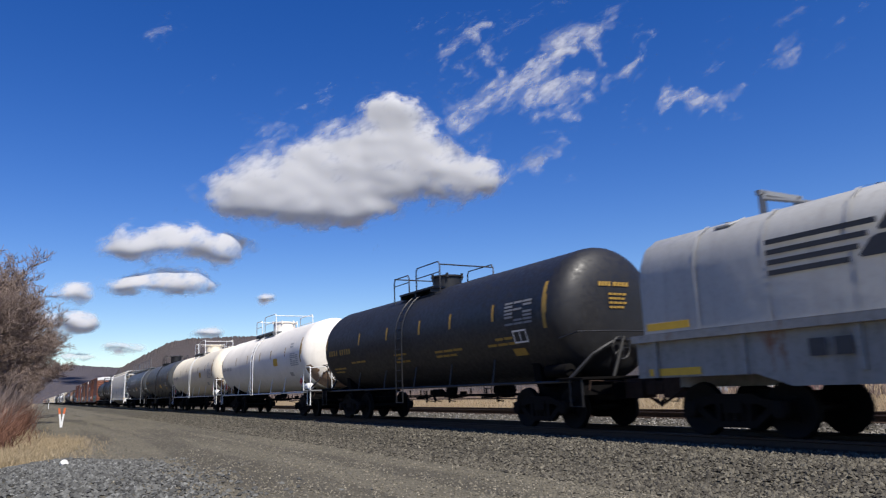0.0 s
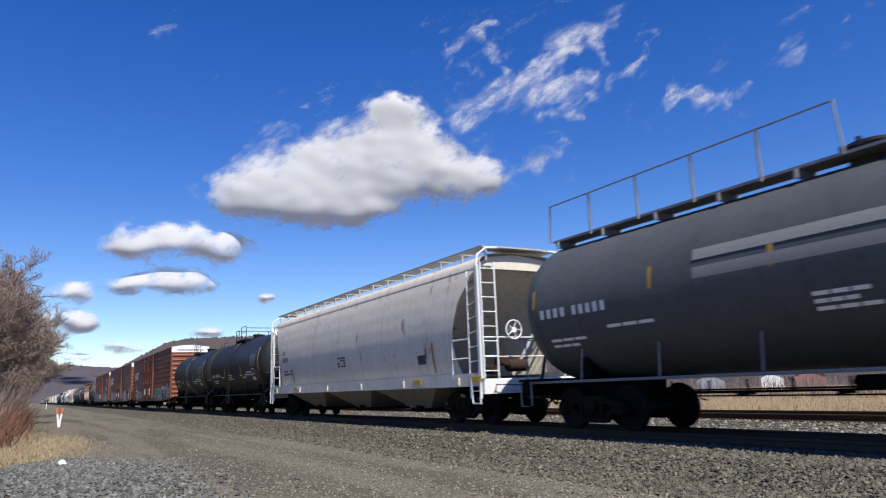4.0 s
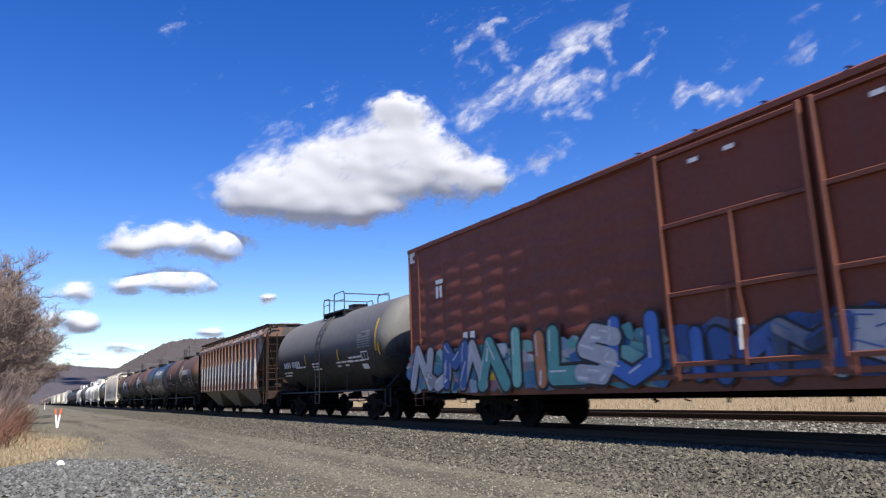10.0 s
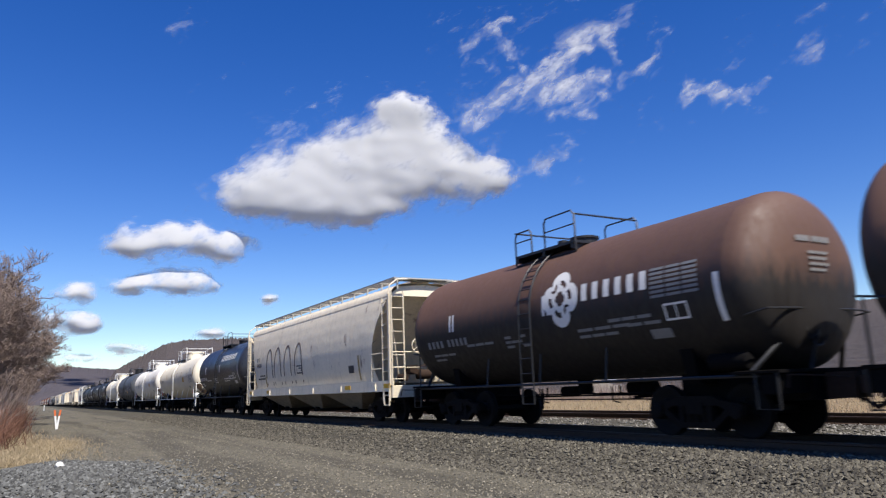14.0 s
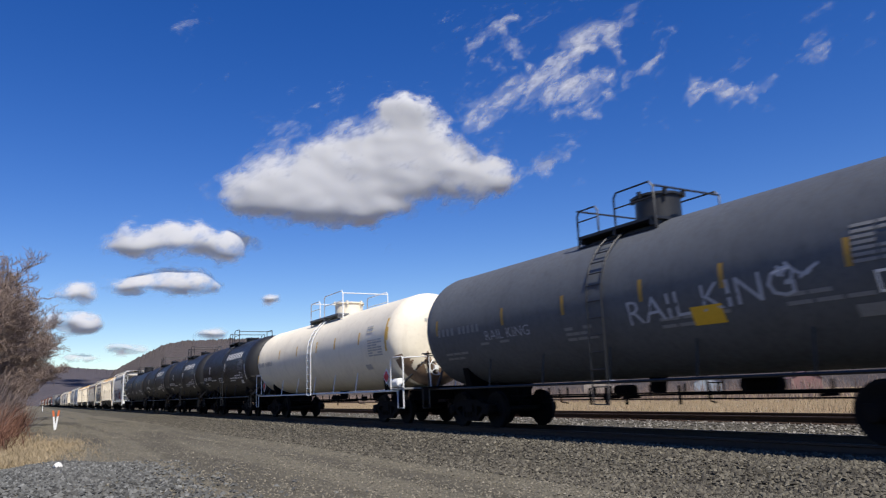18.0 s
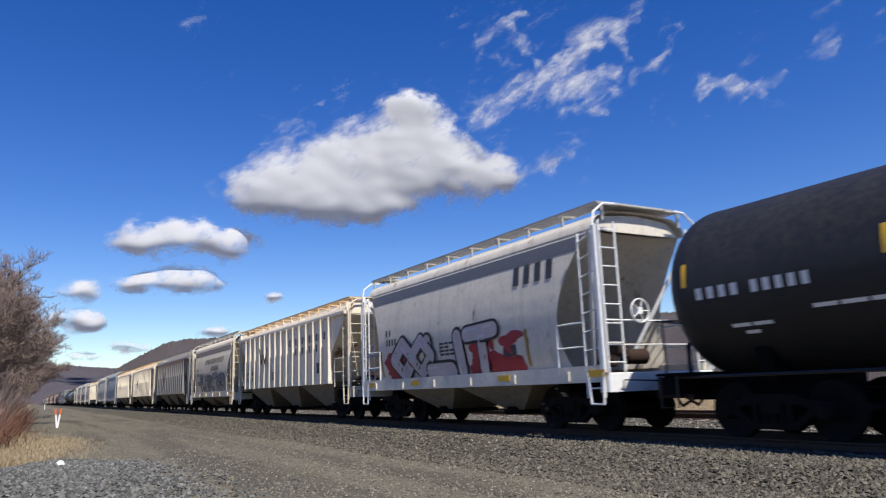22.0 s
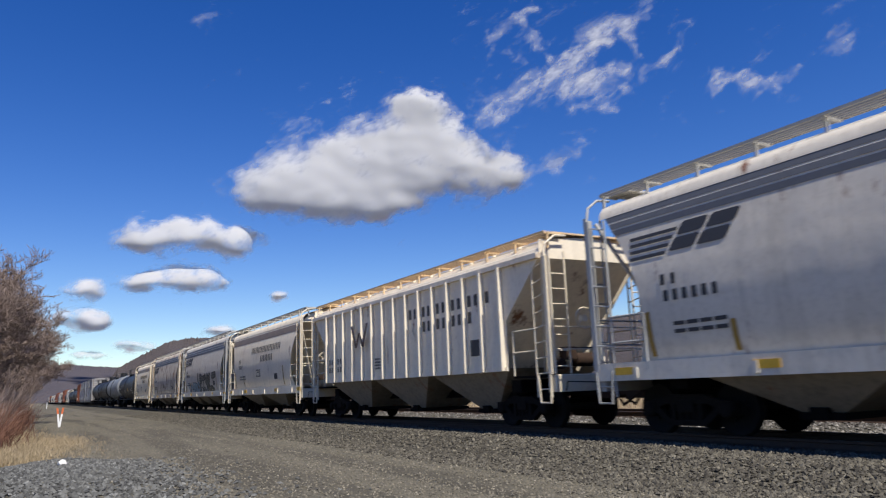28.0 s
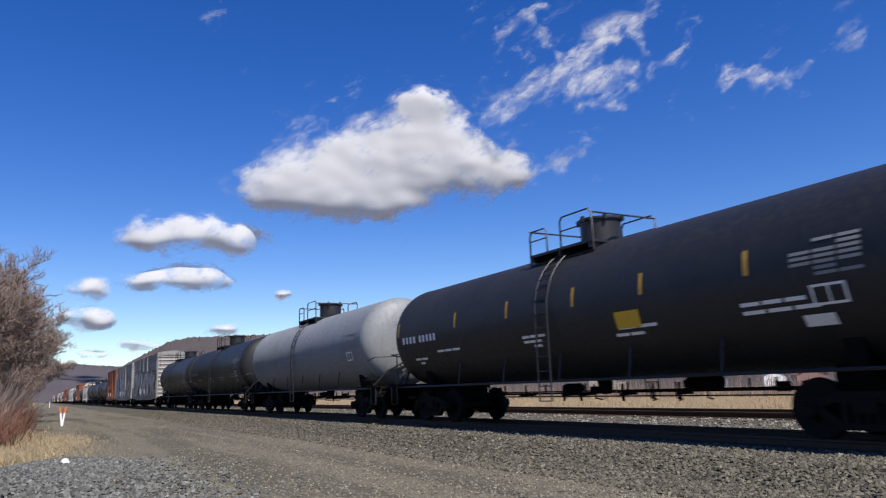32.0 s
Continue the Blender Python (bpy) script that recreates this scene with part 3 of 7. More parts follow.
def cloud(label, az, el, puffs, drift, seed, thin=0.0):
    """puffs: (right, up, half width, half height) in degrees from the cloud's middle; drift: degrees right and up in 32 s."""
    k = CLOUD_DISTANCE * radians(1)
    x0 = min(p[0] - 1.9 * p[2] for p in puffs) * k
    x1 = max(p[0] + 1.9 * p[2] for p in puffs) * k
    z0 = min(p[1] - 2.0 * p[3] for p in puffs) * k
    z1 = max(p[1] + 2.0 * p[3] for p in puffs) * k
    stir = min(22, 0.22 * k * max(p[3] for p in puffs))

    def density(x, z):
        wx = x + stir * noise.fractal((x * 0.012, z * 0.012, seed), 0.9, 2.0, 3) + 0.32 * stir * noise.fractal((x * 0.05, z * 0.05, seed), 0.9, 2.0, 3)
        wz = z + stir * noise.fractal((x * 0.012, z * 0.012, seed + 7), 0.9, 2.0, 3) + 0.32 * stir * noise.fractal((x * 0.05, z * 0.05, seed + 7), 0.9, 2.0, 3)
        s = 0.0
        for a, b, c, e in puffs:
            q = ((wx / k - a) / (1.18 * c)) ** 2 + ((wz / k - b) / (1.18 * e)) ** 2
            s += math.exp(-1.5 * q ** 1.6)
        body = 1.0 - math.exp(-1.7 * s)
        s = (1.2 - 1.7 * thin) * body + (0.40 + 1.9 * thin) * noise.fractal((x * 0.014, z * 0.020, seed + 3), 0.75, 2.1, 6) * (0.45 + 0.8 * body) - 0.30
        ux, uz = x + 20 * noise.noise((x * 0.011, z * 0.011, seed)), z + 20 * noise.noise((x * 0.011, z * 0.011, seed + 7))
        round_ = sum(math.exp(-1.1 * (((ux / k - a) / (1.25 * c)) ** 2 + ((uz / k - b) / (1.25 * e)) ** 2)) for a, b, c, e in puffs)
        return s + 1.3 * max(0.0, body - 0.55), 1.15 * (1.0 - math.exp(-0.9 * round_))
    return vapour(label, az, el, (x0, x1, z0, z1), density, 150, 0.25, drift, seed)


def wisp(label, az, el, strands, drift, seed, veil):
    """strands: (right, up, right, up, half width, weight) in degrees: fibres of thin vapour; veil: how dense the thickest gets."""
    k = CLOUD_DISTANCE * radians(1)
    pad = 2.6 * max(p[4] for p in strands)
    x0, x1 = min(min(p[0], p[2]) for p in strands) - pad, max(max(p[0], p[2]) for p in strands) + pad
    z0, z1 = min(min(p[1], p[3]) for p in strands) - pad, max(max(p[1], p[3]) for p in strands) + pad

    def density(x, z):
        u, v = 0.77 * x + 0.64 * z, -0.64 * x + 0.77 * z
        wx = x + 17 * noise.fractal((u * 0.012, v * 0.022, seed), 0.7, 2.0, 5)
        wz = z + 17 * noise.fractal((u * 0.012, v * 0.022, seed + 9), 0.7, 2.0, 5)
        wx, wz = wx / k, wz / k
        s = 0.0
        for a, b, c, d, w, g in strands:
            dx, dz = c - a, d - b
            t = max(0.0, min(1.0, ((wx - a) * dx + (wz - b) * dz) / (dx * dx + dz * dz)))
            q = ((wx - a - t * dx) ** 2 + (wz - b - t * dz) ** 2) / (w * w)
            s += g * math.exp(-0.75 * q)
        s = 1.0 - math.exp(-1.5 * s)
        fibre = noise.fractal((u * 0.016, v * 0.045, seed + 3), 0.75, 2.1, 6)
        return veil * (1.25 * s + 0.42 * fibre * (0.2 + s)) - 0.16, 0.5 * s
    return vapour(label, az, el, (x0 * k, x1 * k, z0 * k, z1 * k), density, 14, 0.9, drift, seed)


def vapour(label, az, el, reach, density, bulge, lean, drift, seed):
    """A curved sheet that carries its thickness point by point and leans back towards the sun."""
    x0, x1, z0, z1 = reach
    step = max(4.5, (x1 - x0) / 170)
    nx, nz = int((x1 - x0) / step) + 1, int((z1 - z0) / step) + 1
    v, dens, index = [], [], {}
    for j in range(nz + 1):
        for i in range(nx + 1):
            x, z = x0 + i * step, z0 + j * step
            s, body = density(x, z)
            index[i, j] = len(v)
            v.append((x, lean * z - bulge * body - 0.06 * bulge * body * noise.fractal((x * 0.007, z * 0.011, seed), 1.0, 2, 2), z))
            dens.append(max(-0.6, min(s, 1.7)))
    f = []
    for j in range(nz):
        for i in range(nx):
            q = (index[i, j], index[i + 1, j], index[i + 1, j + 1], index[i, j + 1])
            if max(dens[t] for t in q) > -0.35:
                f.append(q)
    me = bpy.data.meshes.new("cloud")
    me.from_pydata(v, [], f)
    me.polygons.foreach_set("use_smooth", [True] * len(f))
    at = me.attributes.new("thickness", "FLOAT", "POINT")
    at.data.foreach_set("value", dens)
    me.materials.append(VAPOUR)
    ob = tagged(new("cloud", me), label, "cloud", "clouds in the sky")

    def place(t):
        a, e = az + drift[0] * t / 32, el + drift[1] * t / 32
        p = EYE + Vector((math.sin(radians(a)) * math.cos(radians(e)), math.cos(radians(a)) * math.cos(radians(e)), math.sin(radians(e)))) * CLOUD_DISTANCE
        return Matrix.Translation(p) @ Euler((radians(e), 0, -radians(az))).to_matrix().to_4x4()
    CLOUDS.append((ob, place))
    return ob


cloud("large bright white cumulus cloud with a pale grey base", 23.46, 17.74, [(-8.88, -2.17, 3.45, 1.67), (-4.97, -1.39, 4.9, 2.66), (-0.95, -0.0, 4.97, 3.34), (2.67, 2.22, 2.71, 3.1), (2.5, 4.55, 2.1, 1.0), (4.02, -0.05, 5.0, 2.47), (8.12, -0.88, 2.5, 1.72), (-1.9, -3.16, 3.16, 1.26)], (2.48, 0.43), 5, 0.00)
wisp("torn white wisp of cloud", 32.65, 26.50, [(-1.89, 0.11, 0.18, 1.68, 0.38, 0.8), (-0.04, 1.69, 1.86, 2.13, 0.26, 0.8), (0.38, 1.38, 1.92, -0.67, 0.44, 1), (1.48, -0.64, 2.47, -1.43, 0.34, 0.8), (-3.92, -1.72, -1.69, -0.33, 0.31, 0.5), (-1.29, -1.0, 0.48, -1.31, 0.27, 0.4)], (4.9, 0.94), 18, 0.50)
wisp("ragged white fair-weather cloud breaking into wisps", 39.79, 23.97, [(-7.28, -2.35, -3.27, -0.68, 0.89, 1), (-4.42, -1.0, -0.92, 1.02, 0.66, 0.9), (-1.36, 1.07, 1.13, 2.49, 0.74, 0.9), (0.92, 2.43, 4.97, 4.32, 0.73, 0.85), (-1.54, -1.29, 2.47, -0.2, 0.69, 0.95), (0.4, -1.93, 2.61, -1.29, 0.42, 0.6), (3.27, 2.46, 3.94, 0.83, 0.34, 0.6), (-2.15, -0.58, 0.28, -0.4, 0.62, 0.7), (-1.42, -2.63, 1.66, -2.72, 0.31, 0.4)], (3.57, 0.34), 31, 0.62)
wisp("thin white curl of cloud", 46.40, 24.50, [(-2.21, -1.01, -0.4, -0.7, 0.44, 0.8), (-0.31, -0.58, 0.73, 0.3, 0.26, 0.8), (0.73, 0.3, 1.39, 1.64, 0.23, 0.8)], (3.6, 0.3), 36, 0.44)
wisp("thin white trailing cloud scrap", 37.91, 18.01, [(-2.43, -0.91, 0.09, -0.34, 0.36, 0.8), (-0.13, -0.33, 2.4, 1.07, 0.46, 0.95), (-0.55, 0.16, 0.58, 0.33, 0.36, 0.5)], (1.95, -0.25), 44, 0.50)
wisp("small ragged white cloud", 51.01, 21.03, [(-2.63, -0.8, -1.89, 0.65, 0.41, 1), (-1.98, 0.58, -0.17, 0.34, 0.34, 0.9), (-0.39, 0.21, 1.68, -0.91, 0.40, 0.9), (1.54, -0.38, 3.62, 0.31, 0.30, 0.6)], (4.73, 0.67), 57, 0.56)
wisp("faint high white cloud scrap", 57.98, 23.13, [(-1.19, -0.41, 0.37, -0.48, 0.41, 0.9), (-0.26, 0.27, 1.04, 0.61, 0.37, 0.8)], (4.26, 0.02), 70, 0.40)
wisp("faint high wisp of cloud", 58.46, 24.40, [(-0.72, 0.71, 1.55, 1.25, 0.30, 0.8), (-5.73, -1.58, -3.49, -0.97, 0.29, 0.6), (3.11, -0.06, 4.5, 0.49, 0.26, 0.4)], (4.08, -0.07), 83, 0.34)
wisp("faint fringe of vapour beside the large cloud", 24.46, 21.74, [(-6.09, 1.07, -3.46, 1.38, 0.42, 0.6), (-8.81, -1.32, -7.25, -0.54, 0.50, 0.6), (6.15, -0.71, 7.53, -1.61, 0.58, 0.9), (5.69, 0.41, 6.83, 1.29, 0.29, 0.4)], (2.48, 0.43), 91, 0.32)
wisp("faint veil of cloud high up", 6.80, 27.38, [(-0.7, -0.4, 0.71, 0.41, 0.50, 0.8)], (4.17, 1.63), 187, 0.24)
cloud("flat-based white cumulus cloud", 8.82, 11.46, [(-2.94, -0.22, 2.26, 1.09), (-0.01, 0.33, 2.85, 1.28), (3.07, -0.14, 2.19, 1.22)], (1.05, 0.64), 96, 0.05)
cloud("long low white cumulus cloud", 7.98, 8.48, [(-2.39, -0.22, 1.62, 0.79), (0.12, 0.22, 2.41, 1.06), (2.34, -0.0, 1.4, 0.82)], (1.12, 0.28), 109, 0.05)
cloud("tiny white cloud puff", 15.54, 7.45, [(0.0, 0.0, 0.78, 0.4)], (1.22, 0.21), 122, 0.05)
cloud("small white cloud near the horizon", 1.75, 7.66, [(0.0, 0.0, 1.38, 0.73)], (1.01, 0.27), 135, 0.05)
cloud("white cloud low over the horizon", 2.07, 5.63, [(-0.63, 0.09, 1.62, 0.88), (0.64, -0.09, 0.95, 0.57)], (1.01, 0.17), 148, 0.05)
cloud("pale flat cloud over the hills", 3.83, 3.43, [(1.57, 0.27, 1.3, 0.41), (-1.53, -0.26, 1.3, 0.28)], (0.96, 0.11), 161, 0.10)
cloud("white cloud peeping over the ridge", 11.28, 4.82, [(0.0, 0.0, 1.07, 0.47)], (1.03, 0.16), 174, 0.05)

# ---- train: running gear and fittings shared by all cars ----
# car space: origin at the car's middle on the rail tops, -x towards the yard, -y the leading end
TRAIN = []
WHEELSETS = []


def wheelset_shape():
    s = Shape()
    for e in (-1, 1):
        s.lathe([(e * 0.66, 0.17), (e * 0.675, 0.47), (e * 0.685, 0.488), (e * 0.70, 0.488), (e * 0.715, 0.465), (e * 0.80, 0.459), (e * 0.80, 0.38),
                 (e * 0.765, 0.33), (e * 0.755, 0.17), (e * 0.80, 0.13), (e * 0.80, 0.02)], (0, 0, 0), "x", 28)
    s.lathe([(-1.05, 0.07), (-0.8, 0.08), (0.8, 0.08), (1.05, 0.07)], (0, 0, 0), "x", 10)
    for i in range(3):
        a = i * 2.094
        s.tube((-0.805, 0.2 * math.cos(a), 0.2 * math.sin(a)), (-0.76, 0.2 * math.cos(a), 0.2 * math.sin(a)), 0.035, 8)
    return s


def truck_shape():
    s = Shape()
    for e in (-1, 1):
        x0, x1 = (e * 0.93, e * 1.07)
        top = [(-1.06, 0.42), (-1.06, 0.58), (-0.55, 0.66), (-0.42, 0.73), (0.42, 0.73), (0.55, 0.66), (1.06, 0.58), (1.06, 0.42), (0.78, 0.44), (0.5, 0.56), (-0.5, 0.56), (-0.78, 0.44)]
        s.prism(top, "x", x0, x1)
        low = [(-0.80, 0.46), (-0.42, 0.17), (0.42, 0.17), (0.80, 0.46), (0.66, 0.50), (0.36, 0.27), (-0.36, 0.27), (-0.66, 0.50)]
        s.prism(low, "x", x0, x1)
        for y in (-0.31, 0.31):
            s.box((x0 + x1) / 2, y, 0.42, 0.15, 0.09, 0.32)
        for y in (-0.16, 0.0, 0.16):
            s.lathe([(0.26, 0.062), (0.5, 0.062)], (e * 1.0, y, 0), "z", 10)
            for k in range(5):
                s.lathe([(0.28 + 0.045 * k, 0.074), (0.30 + 0.045 * k, 0.074)], (e * 1.0, y, 0), "z", 10)
        for y in (-0.89, 0.89):
            s.lathe([(e * 0.90, 0.14), (e * 1.10, 0.14), (e * 1.13, 0.11), (e * 1.14, 0.03)], (0, y, 0.455), "x", 14)
            s.box(e * 1.0, y, 0.53, 0.2, 0.28, 0.14)
    s.box(0, 0, 0.52, 2.2, 0.38, 0.22)
    s.lathe([(0.6, 0.22), (0.78, 0.22)], (0, 0, 0), "z", 14)
    for y in (-0.44, 0.44):
        s.box(0, y, 0.36, 1.5, 0.1, 0.1)
        for e in (-1, 1):
            s.box(e * 0.75, y * 1.08, 0.42, 0.1, 0.08, 0.28)
    return s


def coupler_shape():
    s = Shape()
    s.box(0, -0.25, 0.86, 0.42, 0.6, 0.42)
    s.box(0, -0.5, 0.86, 0.2, 0.5, 0.22)
    s.prism([(-0.14, -0.62), (0.16, -0.62), (0.17, -0.86), (0.05, -0.98), (-0.02, -0.80), (-0.10, -0.84), (-0.15, -0.98), (-0.21, -0.92)], "z", 0.72, 1.0)
    s.path([(0.3, 0.1, 0.85), (0.33, -0.3, 0.62), (0.25, -0.6, 0.5), (0.1, -0.85, 0.62)], 0.03)
    s.path([(-0.08, -0.5, 0.95), (-0.6, -0.25, 1.02), (-1.25, -0.12, 1.05), (-1.3, -0.12, 0.85)], 0.016)
    return s


def running_gear(car, half, inset, iron=IRON):
    """Two trucks and two couplers. half: middle to end sill; inset: end sill to truck centre."""
    for e in (-1, 1):
        m = pose(0, e * (half - inset), 0)
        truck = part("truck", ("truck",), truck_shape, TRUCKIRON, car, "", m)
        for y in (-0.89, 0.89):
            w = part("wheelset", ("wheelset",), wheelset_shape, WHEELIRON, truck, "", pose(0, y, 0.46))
            WHEELSETS.append(w)
        part("coupler", ("coupler",), coupler_shape, RUSTIRON, car, "", pose(0, e * half, 0, 0, 0, 0 if e < 0 else 180))


def rungs(s, a, b, c, d, n, r=0.013):
    """Ladder: stiles a-b and c-d with n rungs."""
    a, b, c, d = map(Vector, (a, b, c, d))
    s.tube(a, b, r * 1.5)
    s.tube(c, d, r * 1.5)
    for i in range(n):
        t = (i + 0.5) / n
        s.tube(a.lerp(b, t), c.lerp(d, t), r)
    return s


def hand_wheel_shape():
    s = Shape()
    n = 16
    for i in range(n):
        a, b = 2 * math.pi * i / n, 2 * math.pi * (i + 1) / n
        s.tube((0.25 * math.cos(a), 0, 0.25 * math.sin(a)), (0.25 * math.cos(b), 0, 0.25 * math.sin(b)), 0.018)
    for i in range(5):
        a = 2 * math.pi * i / 5
        s.tube((0, 0, 0), (0.25 * math.cos(a), 0, 0.25 * math.sin(a)), 0.012)
    s.box(0, 0.06, 0, 0.14, 0.14, 0.14)
    return s


def brake_gear_shape(span):
    """Rods, pipes, cylinder and reservoir hung under a car."""
    s = Shape()
    rng = random.Random(int(span * 10))
    y0, y1 = -span / 2, span / 2
    s.tube((-0.55, y0, 0.80), (-0.55, y1, 0.80), 0.018)
    s.tube((0.5, y0, 0.74), (0.5, y1, 0.74), 0.02)
    s.tube((-0.2, y0, 0.66), (-0.2, y1, 0.68), 0.016)
    s.lathe([(-0.45, 0.02), (-0.4, 0.15), (0.4, 0.15), (0.45, 0.02)], (0.6, -span * 0.22, 0.90), "y", 12)
    s.lathe([(-0.3, 0.02), (-0.28, 0.12), (0.25, 0.12), (0.3, 0.05)], (0.1, span * 0.12, 0.86), "y", 12)
    y = y0 + 0.5
    while y < y1 - 0.4:
        s.box(-0.55, y, 0.87, 0.03, 0.04, 0.2)
        if rng.random() < 0.5:
            s.box(-0.35, y + 0.2, 0.72, 0.5, 0.04, 0.05)
        if rng.random() < 0.35:
            s.box(-0.7, y, 0.76, 0.04, 0.04, 0.36)
        if rng.random() < 0.2:
            s.box(rng.uniform(-0.4, 0.4), y, 0.80, 0.16, 0.2, 0.18)
        if rng.random() < 0.3:
            s.path([(-0.8, y, 0.95), (-0.65, y + 0.12, 0.64), (-0.3, y + 0.3, 0.60)], 0.016)
        y += rng.uniform(0.5, 1.0)
    s.tube((-0.15, y0, 0.78), (0.35, y1, 0.72), 0.02)
    return s


def lettering(s, at, x, y, z, wide, high, n, gap=0.34, rng=None):
    """A row of n plain bars in the size of letters. at(x, y, z) lays a point of the side on the car's skin; y runs backwards along the words."""
    w = wide / n
    for i in range(n):
        if rng and rng.random() < 0.14:
            continue
        a, b = y - i * w, y - (i + 1 - gap) * w
        k = [(a, z), (b, z), (b, z + high), (a, z + high)]
        m = (z + z + high) / 2
        pts = [at(x, a, z), at(x, b, z), at(x, b, m), at(x, b, z + high), at(x, a, z + high), at(x, a, m)]
        s.add(pts, [(0, 1, 2, 5), (5, 2, 3, 4)])
    return s


def flat(x, y, z):
    return (x, y, z)


def on_drum(r, zc):
    """Lays points on a lying drum of radius r; z is measured along the arc from its mid-height."""
    def at(x, y, z):
        a = (z - zc) / r
        return (-(r + x) * math.cos(a), y, zc + (r + x) * math.sin(a))
    return at


def patch(s, at, x, y0, y1, z0, z1, rows=4):
    s.sheet([[at(x, y0 + (y1 - y0) * j / 2, z0 + (z1 - z0) * i / rows) for j in range(3)] for i in range(rows + 1)])
    return s


LETTERS = (((0.05, 2), (0.0, 0.5), (0.5, 0.0), (1, 0.5), (0.95, 2)), ((0.45, 2), (0.55, 0)), ((0, 1.9), (1, 2.0), (0.55, 1.9), (0.5, 0)), ((0.95, 1.7), (0.4, 2.0), (0.1, 1.3), (0.85, 0.8), (0.6, 0.05), (0, 0.2)),
           ((0, 0), (0.1, 1.9), (0.9, 1.6), (0.15, 1.0), (1, 0)), ((1, 1.8), (0.2, 1.8), (0, 0.9), (0.2, 0.1), (1, 0.2)), ((0.1, 0), (0.05, 2), (0.5, 1.1), (0.95, 2), (0.9, 0)), ((0.5, 2), (0, 1), (0.5, 0), (1, 1), (0.5, 2)),
           ((0, 0), (0.45, 2), (0.95, 0)), ((0.05, 2), (0.05, 0.1), (1, 0.1)))


def bubble_letters(seed, y0, z0, wide, high, n, x, at=flat):
    """Spray-painted balloon letters of thick round-ended strokes: (fill, outline behind it, thin highlights) of each."""
    rng = random.Random(seed)
    w = wide / n
    out = -1 if at is flat else 1
    letters = []

    def stroke(shape, p, q, t, lift):
        d = math.atan2(q[1] - p[1], q[0] - p[0])
        pts = []
        for c, a0 in ((q, d - math.pi / 2), (p, d + math.pi / 2)):
            for i in range(7):
                a = a0 + math.pi * i / 6
                pts.append(at(x + out * lift, c[0] + t * math.cos(a), c[1] + t * math.sin(a)))
        shape.add(pts, [tuple(range(14))])
    for i in range(n):
        fill, rim, shine = Shape(), Shape(), Shape()
        form = rng.choice(LETTERS)
        lean, big = rng.uniform(-0.15, 0.15), rng.uniform(0.9, 1.1)
        low = z0 + high * 0.15 + rng.uniform(-0.03, 0.03) * high
        t = min(0.15 * high, 0.20 * w) * rng.uniform(0.85, 1.15)
        pts = []
        for u, v in form:
            zz = low + v / 2 * high * 0.70 * big
            pts.append((y0 - (i - 0.08 + 1.16 * (u if len(form) > 2 else 0.5 + 0.5 * (u - 0.5))) * w - lean * (zz - low), zz))
        for k, (p, q) in enumerate(zip(pts, pts[1:])):
            off = 0.0006 * (k + 5 * (i % 3))
            stroke(rim, p, q, t * 1.38, off)
            stroke(fill, p, q, t, 0.012 + off)
            m = 0.5 * t
            stroke(shine, (p[0] + m, p[1] + m), (p[0] * 0.5 + q[0] * 0.5 + m, p[1] * 0.5 + q[1] * 0.5 + m), 0.10 * t, 0.024)
            if rng.random() < 0.5:
                stroke(shine, (q[0] + 0.3 * t, q[1] - 0.5 * t), (q[0] * 0.7 + p[0] * 0.3, q[1] * 0.7 + p[1] * 0.3 - 0.5 * t), 0.16 * t, 0.024)
        letters.append((fill, rim, shine))
    return letters


def graffiti(car, seed, y0, z0, wide, high, n, x, fill, rim, shine, label, at=flat):
    for i, (a, b, c) in enumerate(bubble_letters(seed, y0, z0, wide, high, n, x, at)):
        root = part("graffiti_letter", ("graffiti", seed, i), lambda: b.mesh("graffiti_letter", False), SPRAY[rim], car, label)
        part("letter_fill", ("graffiti_fill", seed, i), lambda: a.mesh("letter_fill", False), SPRAY[fill if isinstance(fill, str) else fill[i % len(fill)]], root)
        tagged(part("highlight", ("graffiti_shine", seed, i), lambda: c.mesh("highlight", False), SPRAY[shine], root), kind="stuff")


def spray_field(car, seed, y0, z0, wide, high, count, x, coat, label, at=flat):
    """Overlapping sprayed blots that fill the ground between letters."""
    rng = random.Random(seed)
    s = Shape()
    for i in range(count):
        cy, cz = y0 - rng.random() * wide, z0 + high * (0.12 + 0.7 * rng.random() ** 1.3)
        ry, rz, t0 = rng.uniform(0.12, 0.42), rng.uniform(0.10, 0.24), rng.uniform(0, 6.3)
        lift = (-1 if at is flat else 1) * 0.0003 * i
        pts = []
        for k in range(11):
            a = t0 + 2 * math.pi * k / 11
            q = rng.uniform(0.75, 1.15)
            pts.append(at(x + lift, cy + ry * q * math.cos(a) + 0.3 * rz * math.sin(a), max(z0 + 0.02, cz + rz * q * math.sin(a))))
        s.add(pts, [tuple(range(11))])
    tagged(part("spray_field", ("field", seed), lambda: s.mesh("spray_field", False), SPRAY[coat], car, label), kind="stuff")


def sprayed_words(car, text, key, y0, z0, high, at, x, ink, label, rise=0.0):
    """Hand-sprayed readable words laid on the car's skin."""
    cu = bpy.data.curves.new("spray_word", "FONT")
    cu.body, cu.size, cu.resolution_u, cu.offset = text, high * 1.35, 2, -0.004
    ob = bpy.data.objects.new("spray_word", cu)
    me = bpy.data.meshes.new_from_object(ob)
    for v in me.vertices:
        v.co = at(x, y0 - v.co.x * 1.15, z0 + v.co.y + rise * v.co.x)
    bpy.data.objects.remove(ob)
    me.materials.clear()
    part("spray_word", ("words", key), lambda: me, ink, car, label)


